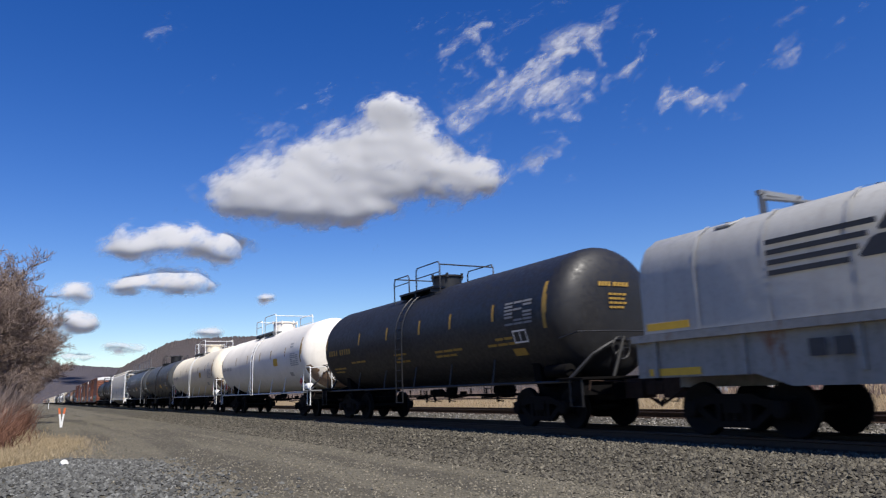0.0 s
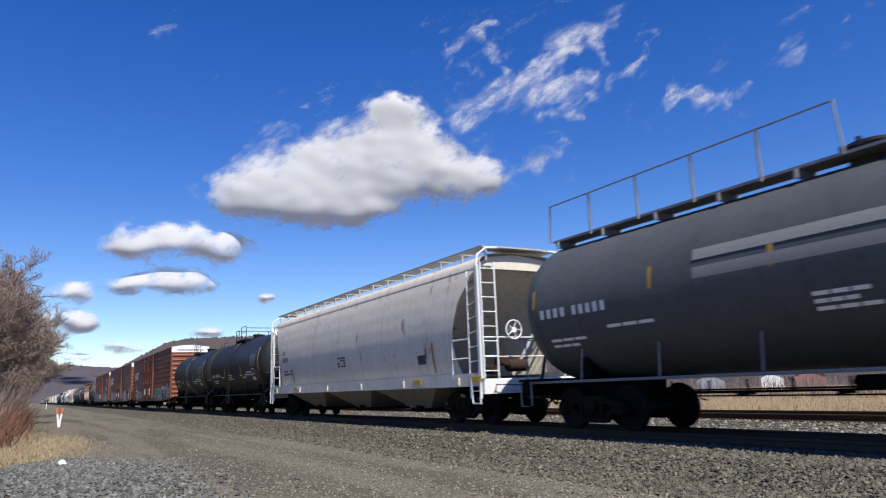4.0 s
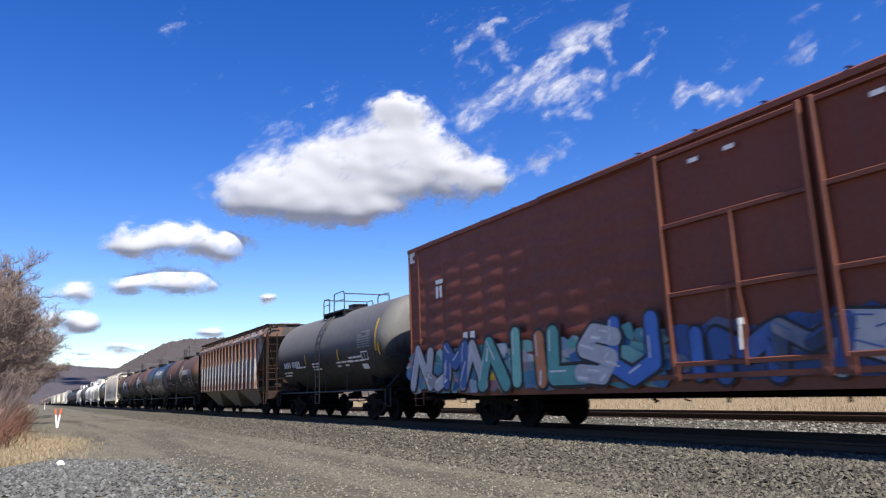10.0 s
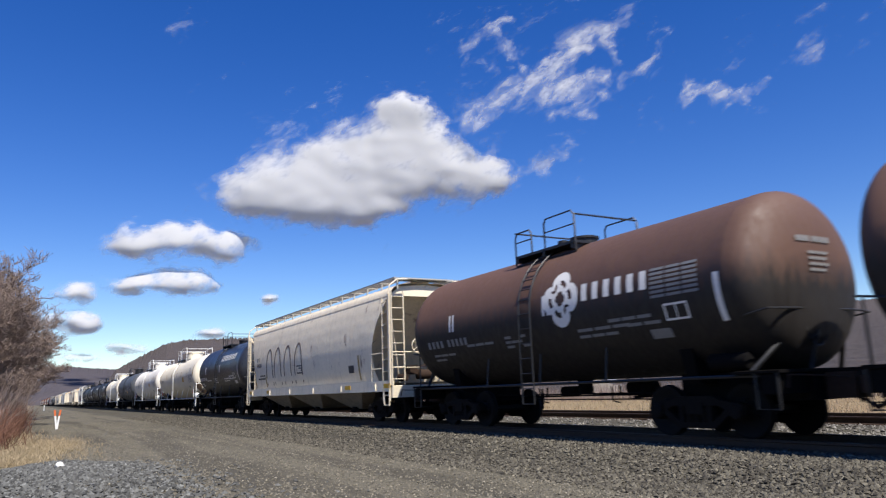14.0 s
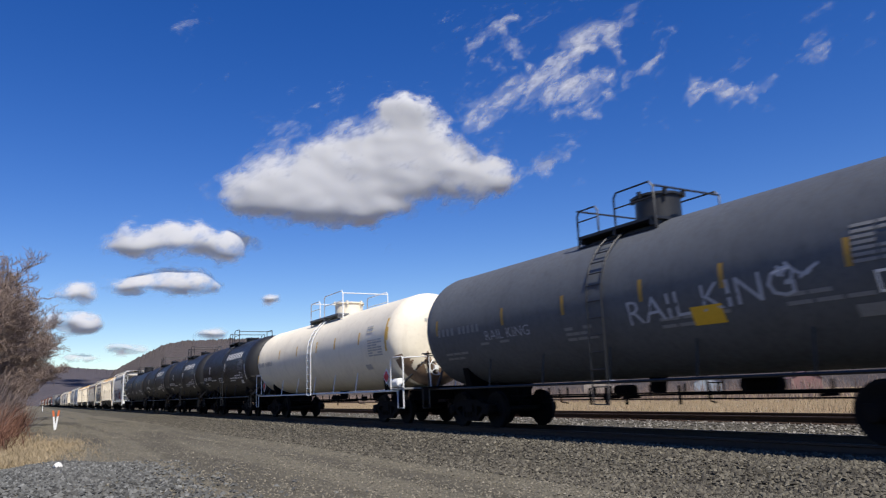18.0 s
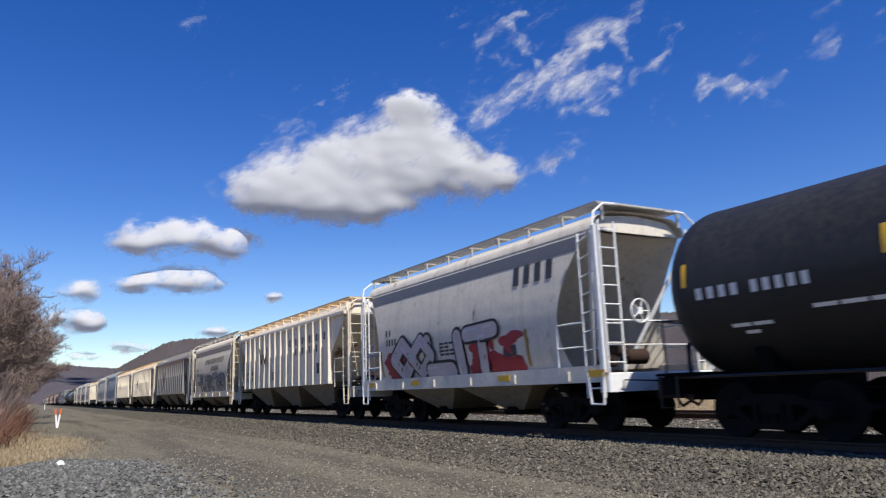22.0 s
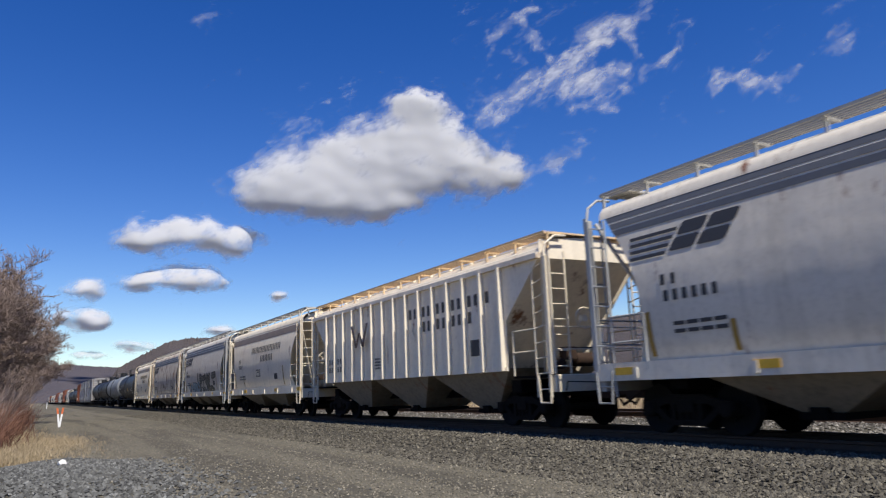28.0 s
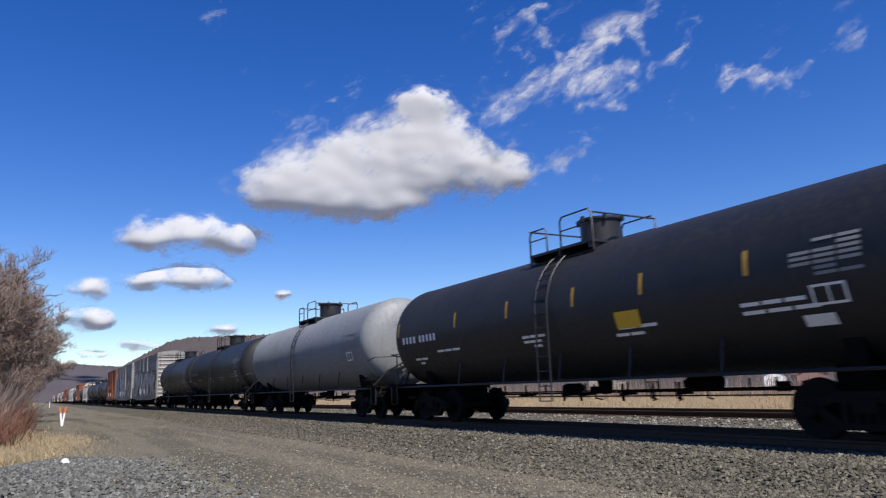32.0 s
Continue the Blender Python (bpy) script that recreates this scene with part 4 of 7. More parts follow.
def tag_strokes(seed, y0, z0, wide, high, n, x, at=flat, thick=0.05):
    """Thin hand-drawn spray strokes."""
    rng = random.Random(seed)
    s = Shape()
    w = wide / n
    for i in range(n):
        p = [(y0 - (i + rng.uniform(-1.2, 2.2)) * w, z0 + rng.random() * high) for _ in range(4)]
        q = [p[0]] + [tuple((1 - t) ** 2 * a + 2 * t * (1 - t) * b + t * t * c for a, b, c in zip(p[0], p[1], p[2])) for t in [k / 9 for k in range(1, 10)]]
        for (a, b), (c, d) in zip(q, q[1:]):
            ln = math.hypot(c - a, d - b) or 1
            u, v = -(d - b) / ln * thick / 2, (c - a) / ln * thick / 2
            s.add([at(x, a + u, b + v), at(x, a - u, b - v), at(x, c - u, d - v), at(x, c + u, d + v)], [(0, 1, 2, 3)])
    return s


def begin(name, rear, pitch, label, category):
    car = tagged(empty(name), label, category, "cars of the freight train")
    gap = 1.35
    half = (pitch - gap) / 2
    mid = rear - half
    car.matrix_basis = pose(0, mid, 0)
    TRAIN.append((car, mid))
    return car, half


# ---- tank cars ----


HEAD = 0.60             # how square the shoulder of a tank head is


def drum_shape(hl, r, zc, dome):
    n = 14
    pr = []
    for i in range(n + 1):
        a = math.pi / 2 * i / n
        pr.append((-hl + dome - dome * math.cos(a), max(0.02, r * math.sin(a) ** HEAD)))
    pr += [(-hl + dome + 0.06, r + 0.006), (-hl + dome + 0.14, r + 0.006), (-hl + dome + 0.16, r)]
    pr += [(-s, q) for s, q in reversed(pr)]
    return Shape().lathe(pr, (0, 0, zc), "y", 56)


def tank_car(rear, pitch, r, zc, shell, trim, label, style, text="STENCIL", name="tank_car", seed=0, mark=None, manway=0.0):
    car, half = begin(name, rear, pitch, label, "tank car")
    r, zc = r + 0.135, zc - 0.14
    hl = half - {"jacket": 0.0, "short": -0.1}.get(style, 0.15)
    dome = 0.62 if style != "jacket" else 0.75
    key = (style, round(pitch, 1), r, zc)
    body = part("tank_shell", ("drum",) + key, lambda: drum_shape(hl, r, zc, dome), shell, car)
    at = on_drum(r, zc)
    part("bolster", ("bolster", round(r, 2), round(zc, 2)), lambda: Shape().prism([(-1.0, 0.95), (1.0, 0.95), (1.05, 1.1), (r * 0.72, zc - r * 0.66), (-r * 0.72, zc - r * 0.66), (-1.05, 1.1)], "y", -0.14, 0.14), IRON, car, "", pose(0, -(half - 1.95), 0))
    part("bolster", ("bolster", round(r, 2), round(zc, 2)), None, IRON, car, "", pose(0, half - 1.95, 0))
    running_gear(car, half, 1.95)

    sill = lambda: Shape().box(0, 1.3, 0.88, 1.1, 2.7, 0.5).ribbed(0, 0.14, 0.92, 2.86, 0.3, 0.34, 0.03)
    for e in (-1, 1):
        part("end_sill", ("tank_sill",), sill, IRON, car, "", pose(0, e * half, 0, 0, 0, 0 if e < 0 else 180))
    railing_mat = trim

    def side_rail(e):
        s = Shape()
        s.tube((e * 1.36, -half + 0.2, 1.05), (e * 1.36, half - 0.2, 1.05), 0.032)
        k = int((half - 2) / 2.2)
        for i in range(-k, k + 1):
            y = i * 2.2
            s.tube((e * 1.36, y, 1.05), (e * r * 0.80, y, zc - r * 0.6), 0.02)
        return s
    for e in (-1, 1):
        part("side_rail", ("side_rail", e) + key, lambda: side_rail(e), trim, car)

    def platform():
        s = Shape()
        s.box(0, 0.35, 1.10, 2.9, 0.9, 0.035)
        for i in range(9):
            s.box(0, -0.08 + i * 0.1, 1.125, 2.88, 0.02, 0.02)
        return s

    rods = []
    for e in (-1, 1):
        rods.append(("step", [(e * 1.42, -0.04, 1.1), (e * 1.42, -0.04, 0.52), (e * 1.42, 0.36, 0.52), (e * 1.42, 0.36, 1.1)], 0.022))
    if style == "jacket":
        for e in (-1, 1):
            rods.append(("handrail", [(e * 1.42, 0.85, 1.05), (e * 1.42, 0.85, 2.0), (e * 1.42, 0.72, 2.1), (e * 1.42, 0.02, 2.1), (e * 1.42, -0.04, 2.0), (e * 1.42, -0.04, 1.1)], 0.024))
            rods.append(("handrail", [(e * 1.42, -0.05, 2.06), (e * 0.5, -0.05, 2.1), (e * 0.45, -0.05, 1.1)], 0.022))
        rods.append(("head_brace", [(-1.25, 0.62, 1.15), (-0.62, 0.22, 1.85), (0.0, 0.12, 2.05), (0.62, 0.22, 1.85), (1.25, 0.62, 1.15)], 0.04))
    else:
        rods.append(("handrail", [(-1.42, 0.6, 2.0), (-1.42, -0.02, 2.1), (-0.4, -0.06, 2.12), (0.9, -0.06, 2.12), (1.42, -0.02, 2.1), (1.42, 0.6, 2.0)], 0.018))
        rods.append(("railing_post", [(1.2, -0.06, 1.05), (1.2, -0.06, 2.1)], 0.02))
        rods.append(("head_brace", [(-1.25, 0.55, 1.1), (-0.85, 0.2, 1.62), (-0.3, 0.06, 1.92), (0.3, 0.06, 1.92), (0.85, 0.2, 1.62), (1.25, 0.55, 1.1)], 0.045))
        rods.append(("brake_staff", [(-0.5, -0.02, 1.1), (-0.1, -0.02, 2.0)], 0.035))
    for e in (-1, 1):
        m = pose(0, e * half, 0, 0, 0, 0 if e < 0 else 180)
        tagged(part("end_platform", ("end_platform",), platform, GREYTRIM if style == "jacket" else IRON, car, "", m), kind="stuff")
        for k, (rod, line, thick) in enumerate(rods):
            part(rod, ("tank_rod", style == "jacket", k), lambda: Shape().path(line, thick), BLACKTRIM if rod == "head_brace" else trim, car, "", m)
    part("brake_wheel", ("brake_wheel",), hand_wheel_shape, trim, car, "", pose(-0.2, -half - 0.02, 1.75))
    part("air_reservoir", ("tank_reservoir",), lambda: Shape().lathe([(-0.42, 0.02), (-0.38, 0.15), (0.38, 0.15), (0.42, 0.02)], (-1.2, 0, 1.3), "y", 14), trim if style == "jacket" else IRON, car, "", pose(0, -half + 0.95, 0))

    def gear():
        s = brake_gear_shape(2 * half - 6.4)
        s.lathe([(zc - r - 0.32, 0.1), (zc - r - 0.28, 0.16), (zc - r + 0.1, 0.2)], (0, 0, 0), "z", 12)
        return s
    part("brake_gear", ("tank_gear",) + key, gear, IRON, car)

    lad_y = manway + 0.05 if style != "walkway" else -hl + 1.0
    foot = 1.0 if style == "jacket" else 0.62

    def ladder_line(e):
        out = []
        for i in range(15):
            t = -0.9 + 2.15 * i / 14
            q = r + 0.07
            p = (e * q * math.cos(t), lad_y, zc + q * math.sin(t))
            if t < 0.15:
                p = (e * q, lad_y, foot + (zc + q * math.sin(0.15) - foot) * (t + 0.9) / 1.05)
            out.append(p)
        return out
    for e in (-1, 1):
        line = ladder_line(e)
        lad = part("ladder", ("tank_ladder", manway, e) + key, lambda: Shape().path([(x, y - 0.22, z) for x, y, z in line], 0.02), trim, car)
        part("stile", ("tank_ladder", manway, e) + key, None, trim, lad, "", pose(0, 0.44, 0))
        for p in line:
            part("rung", ("tank_rung",), lambda: Shape().tube((0, -0.22, 0), (0, 0.22, 0), 0.014), trim, lad, "", pose(*p))
    top = zc + r

    def walkway():
        s = Shape()
        if style == "walkway":
            for e in (-1, 1):
                s.box(e * 0.55, 0, top + 0.06, 0.5, 2 * hl - 1.2, 0.05)
                for i in range(11):
                    y = -hl + 0.8 + i * (2 * hl - 1.6) / 10
                    s.box(e * 0.55, y, top - 0.04, 0.6, 0.05, 0.16)
            return s
        ln = 3.4 if style == "jacket" else 2.3
        for e in (-1, 1):
            s.box(e * 0.78, manway, top - 0.08, 0.46, ln, 0.06)
            s.tube((e * 0.95, manway - ln / 2, top - 0.3), (e * 0.95, manway + ln / 2, top - 0.3), 0.02)
            for y in (-ln / 2 + 0.1, 0, ln / 2 - 0.1):
                s.box(e * 0.76, manway + y, top - 0.16, 0.5, 0.06, 0.14)
        return s
    part("walkway", ("tank_walkway", manway) + key, walkway, BLACKTRIM if style in ("short", "dome") else GREYTRIM, car)

    rails = []
    if style == "walkway":
        ys = [-hl + 0.5 + i * (2 * hl - 1.0) / 11 for i in range(12)]
        for q in (ys[:6], ys[6:]):
            rails.append(("handrail", [(-0.8, q[0], top + 0.05)] + [(-0.8, y, top + 0.95) for y in (q[0] + 0.06, q[-1] - 0.06)] + [(-0.8, q[-1], top + 0.05)], 0.024))
            for y in q[1:-1]:
                rails.append(("railing_post", [(-0.8, y, top), (-0.8, y, top + 0.95)], 0.03))
    else:
        ln, h = (3.7, 0.8) if style == "jacket" else (3.2 if seed == 1 else 2.3, 0.66)
        a, b = manway - ln / 2 - (0.25 if style == "jacket" else 0), manway + ln / 2 - (0.25 if style == "jacket" else 0)
        for e in (-0.98, 0.98):
            rails.append(("handrail", [(e, a, top - 0.3), (e, a, top + h - 0.12), (e, a + 0.1, top + h), (e, manway - 0.12, top + h), (e, manway - 0.04, top + h - 0.1), (e, manway - 0.04, top - 0.1)], 0.022))
            rails.append(("handrail", [(e, manway + 0.48, top - 0.1), (e, manway + 0.48, top + h - 0.22), (e, manway + 0.56, top + h - 0.12), (e, b - 0.08, top + h - 0.12), (e, b, top + h - 0.24), (e, b, top - 0.3)], 0.022))
            rails.append(("mid_rail", [(e, a, top + h * 0.5), (e, manway - 0.04, top + h * 0.5)], 0.016))
            rails.append(("mid_rail", [(e, manway + 0.48, top + h * 0.45), (e, b, top + h * 0.45)], 0.016))
        for y in (a, b):
            rails.append(("cross_rail", [(-0.98, y, top + h - 0.1), (0.98, y, top + h - 0.1)], 0.022))
    for k, (rod, line, thick) in enumerate(rails):
        part(rod, ("tank_rail", manway, k) + key, lambda: Shape().path(line, thick), trim, car)

    def dome_shape():
        s = Shape()
        if style in ("jacket", "dome", "walkway"):
            R, H = (0.58, 0.52) if style == "jacket" else (0.48, 0.62 if seed != 1 else 0.4) if style == "dome" else (0.42, 0.3)
            s.lathe([(top - 0.12, R), (top + H - 0.06, R), (top + H - 0.05, R + 0.05), (top + H, R + 0.05), (top + H + 0.04, R * 0.6), (top + H + 0.06, 0.05)], (0, manway - 0.35, 0), "z", 24)
            for i in range(6):
                a = i * 1.047
                s.box((R + 0.06) * math.cos(a), manway - 0.35 + (R + 0.06) * math.sin(a), top + H - 0.02, 0.07, 0.07, 0.14)
        else:
            s.lathe([(top - 0.1, 0.32), (top + 0.16, 0.32), (top + 0.17, 0.36), (top + 0.22, 0.36), (top + 0.25, 0.1)], (0, manway - 0.35, 0), "z", 20)
            s.lathe([(top - 0.1, 0.14), (top + 0.3, 0.14), (top + 0.33, 0.03)], (0, manway + 0.45, 0), "z", 14)
            s.tube((0.25, manway + 0.8, top - 0.05), (0.25, manway + 0.8, top + 0.4), 0.04, 8)
        return s
    part("manway_dome", ("tank_dome", manway, seed == 1) + key, dome_shape, trim if style == "dome" else (shell if style == "jacket" else BLACKTRIM), car)

    ink = {"STENCIL": STENCIL, "GOLD": GOLD, "DIM": DIMSTENCIL, "DARK": GREYSTENCIL}[text]
    rng = random.Random(seed + 100)

    def stencils():
        s = Shape()
        nz = zc - (0.55 if style == "short" else 0.25)
        ny, nh = (hl - 1.45, 0.24) if seed == 12 else (hl - 0.95, 0.2)
        lettering(s, at, 0.008, ny, nz, 0.95, nh, 4, 0.45)
        lettering(s, at, 0.008, ny - 1.1, nz, 1.1, nh, 5, 0.45)
        for k, (y, z, w) in enumerate(((-hl + 2.45, 0.50, 0.5), (-hl + 2.45, 0.36, 0.5)) if style == "jacket" else ((hl - 1.1, -0.80, 1.2), (hl - 1.1, -0.94, 0.9), (hl - 3.0, -0.62, 1.3), (1.1, -0.55, 0.9), (1.1, -0.67, 0.7), (1.1, -0.79, 1.0), (-1.6, -0.62, 1.6), (-1.6, -0.76, 1.2), (-hl + 3.3, -0.5, 1.2), (-hl + 3.3, -0.64, 1.4))):
            lettering(s, at, 0.008, y, zc + z, w, 0.065, 3, 0.12, rng)
        q = -hl + (2.9 if style == "jacket" else 2.3)
        patch(s, at, 0.008, q, q - 0.5, zc - 0.95, zc - 0.75)
        return s
    tagged(part("stencil", ("tank_text", style, seed), stencils, ink, car), kind="stuff")
    if style != "plain":
        def head_text():
            s = Shape()
            y = -hl + 0.12
            for k, (x, z, w, h) in enumerate(((-0.55, 0.55, 0.36, 0.10), (-0.14, 0.55, 0.5, 0.10), (-0.3, 0.34, 0.55, 0.05), (-0.3, 0.24, 0.5, 0.05), (-0.3, 0.14, 0.55, 0.05), (-0.3, 0.04, 0.45, 0.05))):
                n = 4
                for i in range(n):
                    a = x + i * w / n
                    b = a + 0.8 * w / n
                    pts = []
                    for u, v in ((a, z), (b, z), (b, z + h), (a, z + h)):
                        rr = min(0.98, math.hypot(u, v) / r)
                        yy = -hl + dome - dome * math.cos(math.asin(rr ** (1 / HEAD))) - 0.02
                        pts.append((u, yy, zc + v))
                    s.add(pts, [(0, 1, 2, 3)])
            return s
        tagged(part("head_stencil", ("head_text", style, text) + key, head_text, ink, car), kind="stuff")
    if mark in ("stripes", "plate"):
        ink2 = YELLOW if mark == "stripes" else GOLD
        low, back = (-0.5, 0.0) if style == "short" else (-0.2, 0.45) if seed == 4 else (0.0, 0.0)
        for f in (-0.9, -0.3, 0.3) if style == "short" else (-0.9, -0.62, -0.34, -0.1, 0.2, 0.5, 0.92):
            part("reflector_stripe", ("stripe", f) + key, lambda: patch(Shape(), at, 0.01, f * hl - back, f * hl - back - 0.1, zc + low, zc + low + 0.42), ink2, car, "yellow reflective stripe")
        part("reflector_stripe", ("stripe", 2) + key, lambda: patch(Shape(), at, 0.01, -hl + dome + 0.22, -hl + dome + 0.1, zc - 0.35, zc + 0.75, 8), ink2, car, "tall yellow reflective stripe")
    if mark == "plate" and seed != 1:
        py, pz = (-0.15 * hl - 2.1, zc - 0.36) if style == "jacket" else (-0.15 * hl - 1.2, zc - 0.78) if seed == 4 else (-0.15 * hl - 0.85, zc - 0.6) if seed == 27 else (-0.15 * hl - 0.65, zc - 0.72)
        part("warning_plate", ("warn",) + key, lambda: patch(Shape(), at, 0.012, py, py - 0.66, pz, pz + 0.34), YELLOW, car, "yellow warning plate")
    if mark == "bars":
        for y in (hl - 2.55, hl - 2.72, -0.55, -0.72):
            part("reflector_bar", ("bar", y) + key, lambda: patch(Shape(), at, 0.01, y, y - 0.09, zc - 0.15, zc + 0.3), STENCIL, car, "white reflective bar")
        part("reflector_bar", ("bar", 9) + key, lambda: patch(Shape(), at, 0.01, -hl + dome + 0.3, -hl + dome + 0.18, zc - 0.75, zc + 0.1, 6), STENCIL, car, "white reflective bar")
    # panel of small print and framed tag box
    def notices():
        s = Shape()
        for i in range(7):
            lettering(s, at, 0.011, -hl + 2.35, zc + (0.05 if style == "jacket" else 0.34) - i * 0.085, 1.15, 0.05, 3, 0.1, rng)
        return s
    tagged(part("notice_panel", ("notice", style) + key, notices, DIMSTENCIL if style != "jacket" else GREYSTENCIL, car), kind="stuff")

# diamond placards in their holders
    for e in (-1, 1) if style == "jacket" else ():
        h = part("placard", ("placard",), lambda: Shape().prism([(0, -0.25), (0.25, 0), (0, 0.25), (-0.25, 0)], "x", -0.02, 0.0), WHITETRIM, car, "white diamond placard with a red print", pose(-1.37, e * (half - 1.25), 1.52))
        part("placard_print", ("placard_print",), lambda: Shape().prism([(0, -0.19), (0.19, 0), (0, 0.19), (-0.19, 0)], "x", -0.028, -0.02), PLACARD, h)
        part("bracket", ("placard_bracket",), lambda: Shape().box(0.03, 0, -0.25, 0.03, 0.06, 0.5), IRON, h)
    if style == "jacket":
        def grime():
            s = Shape()
            rows = []
            for i in range(49):
                q = 0.25 + 0.73 * i / 48
                row = []
                for j in range(73):
                    a = math.pi * (1.02 + 0.96 * j / 72)
                    u, v = q * r * math.cos(a), q * r * math.sin(a)
                    yy = -hl + dome - dome * math.cos(math.asin(min(0.985, q ** (1 / HEAD)))) - 0.012
                    row.append((u, yy, zc + v))
                rows.append(row)
            k = len(rows[0])
            pts = [p for row in rows for p in row]
            faces = []
            for i in range(48):
                for j in range(72):
                    x, z = rows[i][j][0], rows[i][j][2] - zc
                    if z < -0.62 + 0.7 * noise.noise((x * 1.6, z * 0.7, 3.0)) + 0.5 * noise.noise((x * 5, z * 2, 9.0)) + 0.25 * noise.noise((x * 16, z * 9, 1.0)):
                        faces.append((i * k + j, i * k + j + 1, (i + 1) * k + j + 1, (i + 1) * k + j))
            return s.add(pts, faces)
        part("rust_stain", ("head_grime",) + key, grime, HEADRUST, car, "brown rust stain down the tank head")

    def tag_frame():
        s = Shape()
        y, z = -hl + 2.1, zc - 0.62
        for a, b, c, d in ((0, -0.55, 0.28, 0.32), (0, -0.55, 0, 0.04), (0, -0.04, 0, 0.32), (-0.26, -0.29, 0, 0.32), (-0.51, -0.55, 0, 0.32)):
            patch(s, at, 0.012, y + a, y + b, z + c, z + d, 1)
        return s
    if style != "jacket":
        part("tag_frame", ("tag_frame",) + key, tag_frame, STENCIL, car)
    return car, at, hl


def brand_word(car, at, y, z, wide, high, n, ink, key, label, x=0.012, slant=0.0):
    """A company name as plain letter-sized blocks."""
    part("brand_lettering", ("brand", key), lambda: lettering(Shape(), at, x, y, z, wide, high, n, 0.5), ink, car, label)


def disc_badge(car, at, y, z, ry, rz, ink, key, label):
    """A round badge with a dark knot of plain rings in it."""
    def rings():
        s = Shape()
        k = 48
        for a0, a1 in ((1.08, 0.72), (0.52, 0.30)):
            rows = [[at(0.012, y + a * (0.72 + 0.33 * abs(math.cos(2 * t)) ** 0.6) * ry * math.cos(t), z + a * (0.72 + 0.33 * abs(math.cos(2 * t)) ** 0.6) * rz * math.sin(t)) for a in (a0, a1)] for t in [2 * math.pi * i / k for i in range(k + 1)]]
            s.sheet(rows)
        for t in (0.3, 1.35, 2.4, 3.45, 4.5, 5.55):
            p = [at(0.012, y + a * ry * math.cos(t + d), z + a * rz * math.sin(t + d)) for a, d in ((0.3, -0.3), (0.85, -0.16), (0.85, 0.16), (0.3, 0.3))]
            s.add(p, [(0, 1, 2, 3)])
        return s
    tagged(part("badge", ("badge", key), rings, ink, car, label), kind="stuff")

# ---- box cars ----


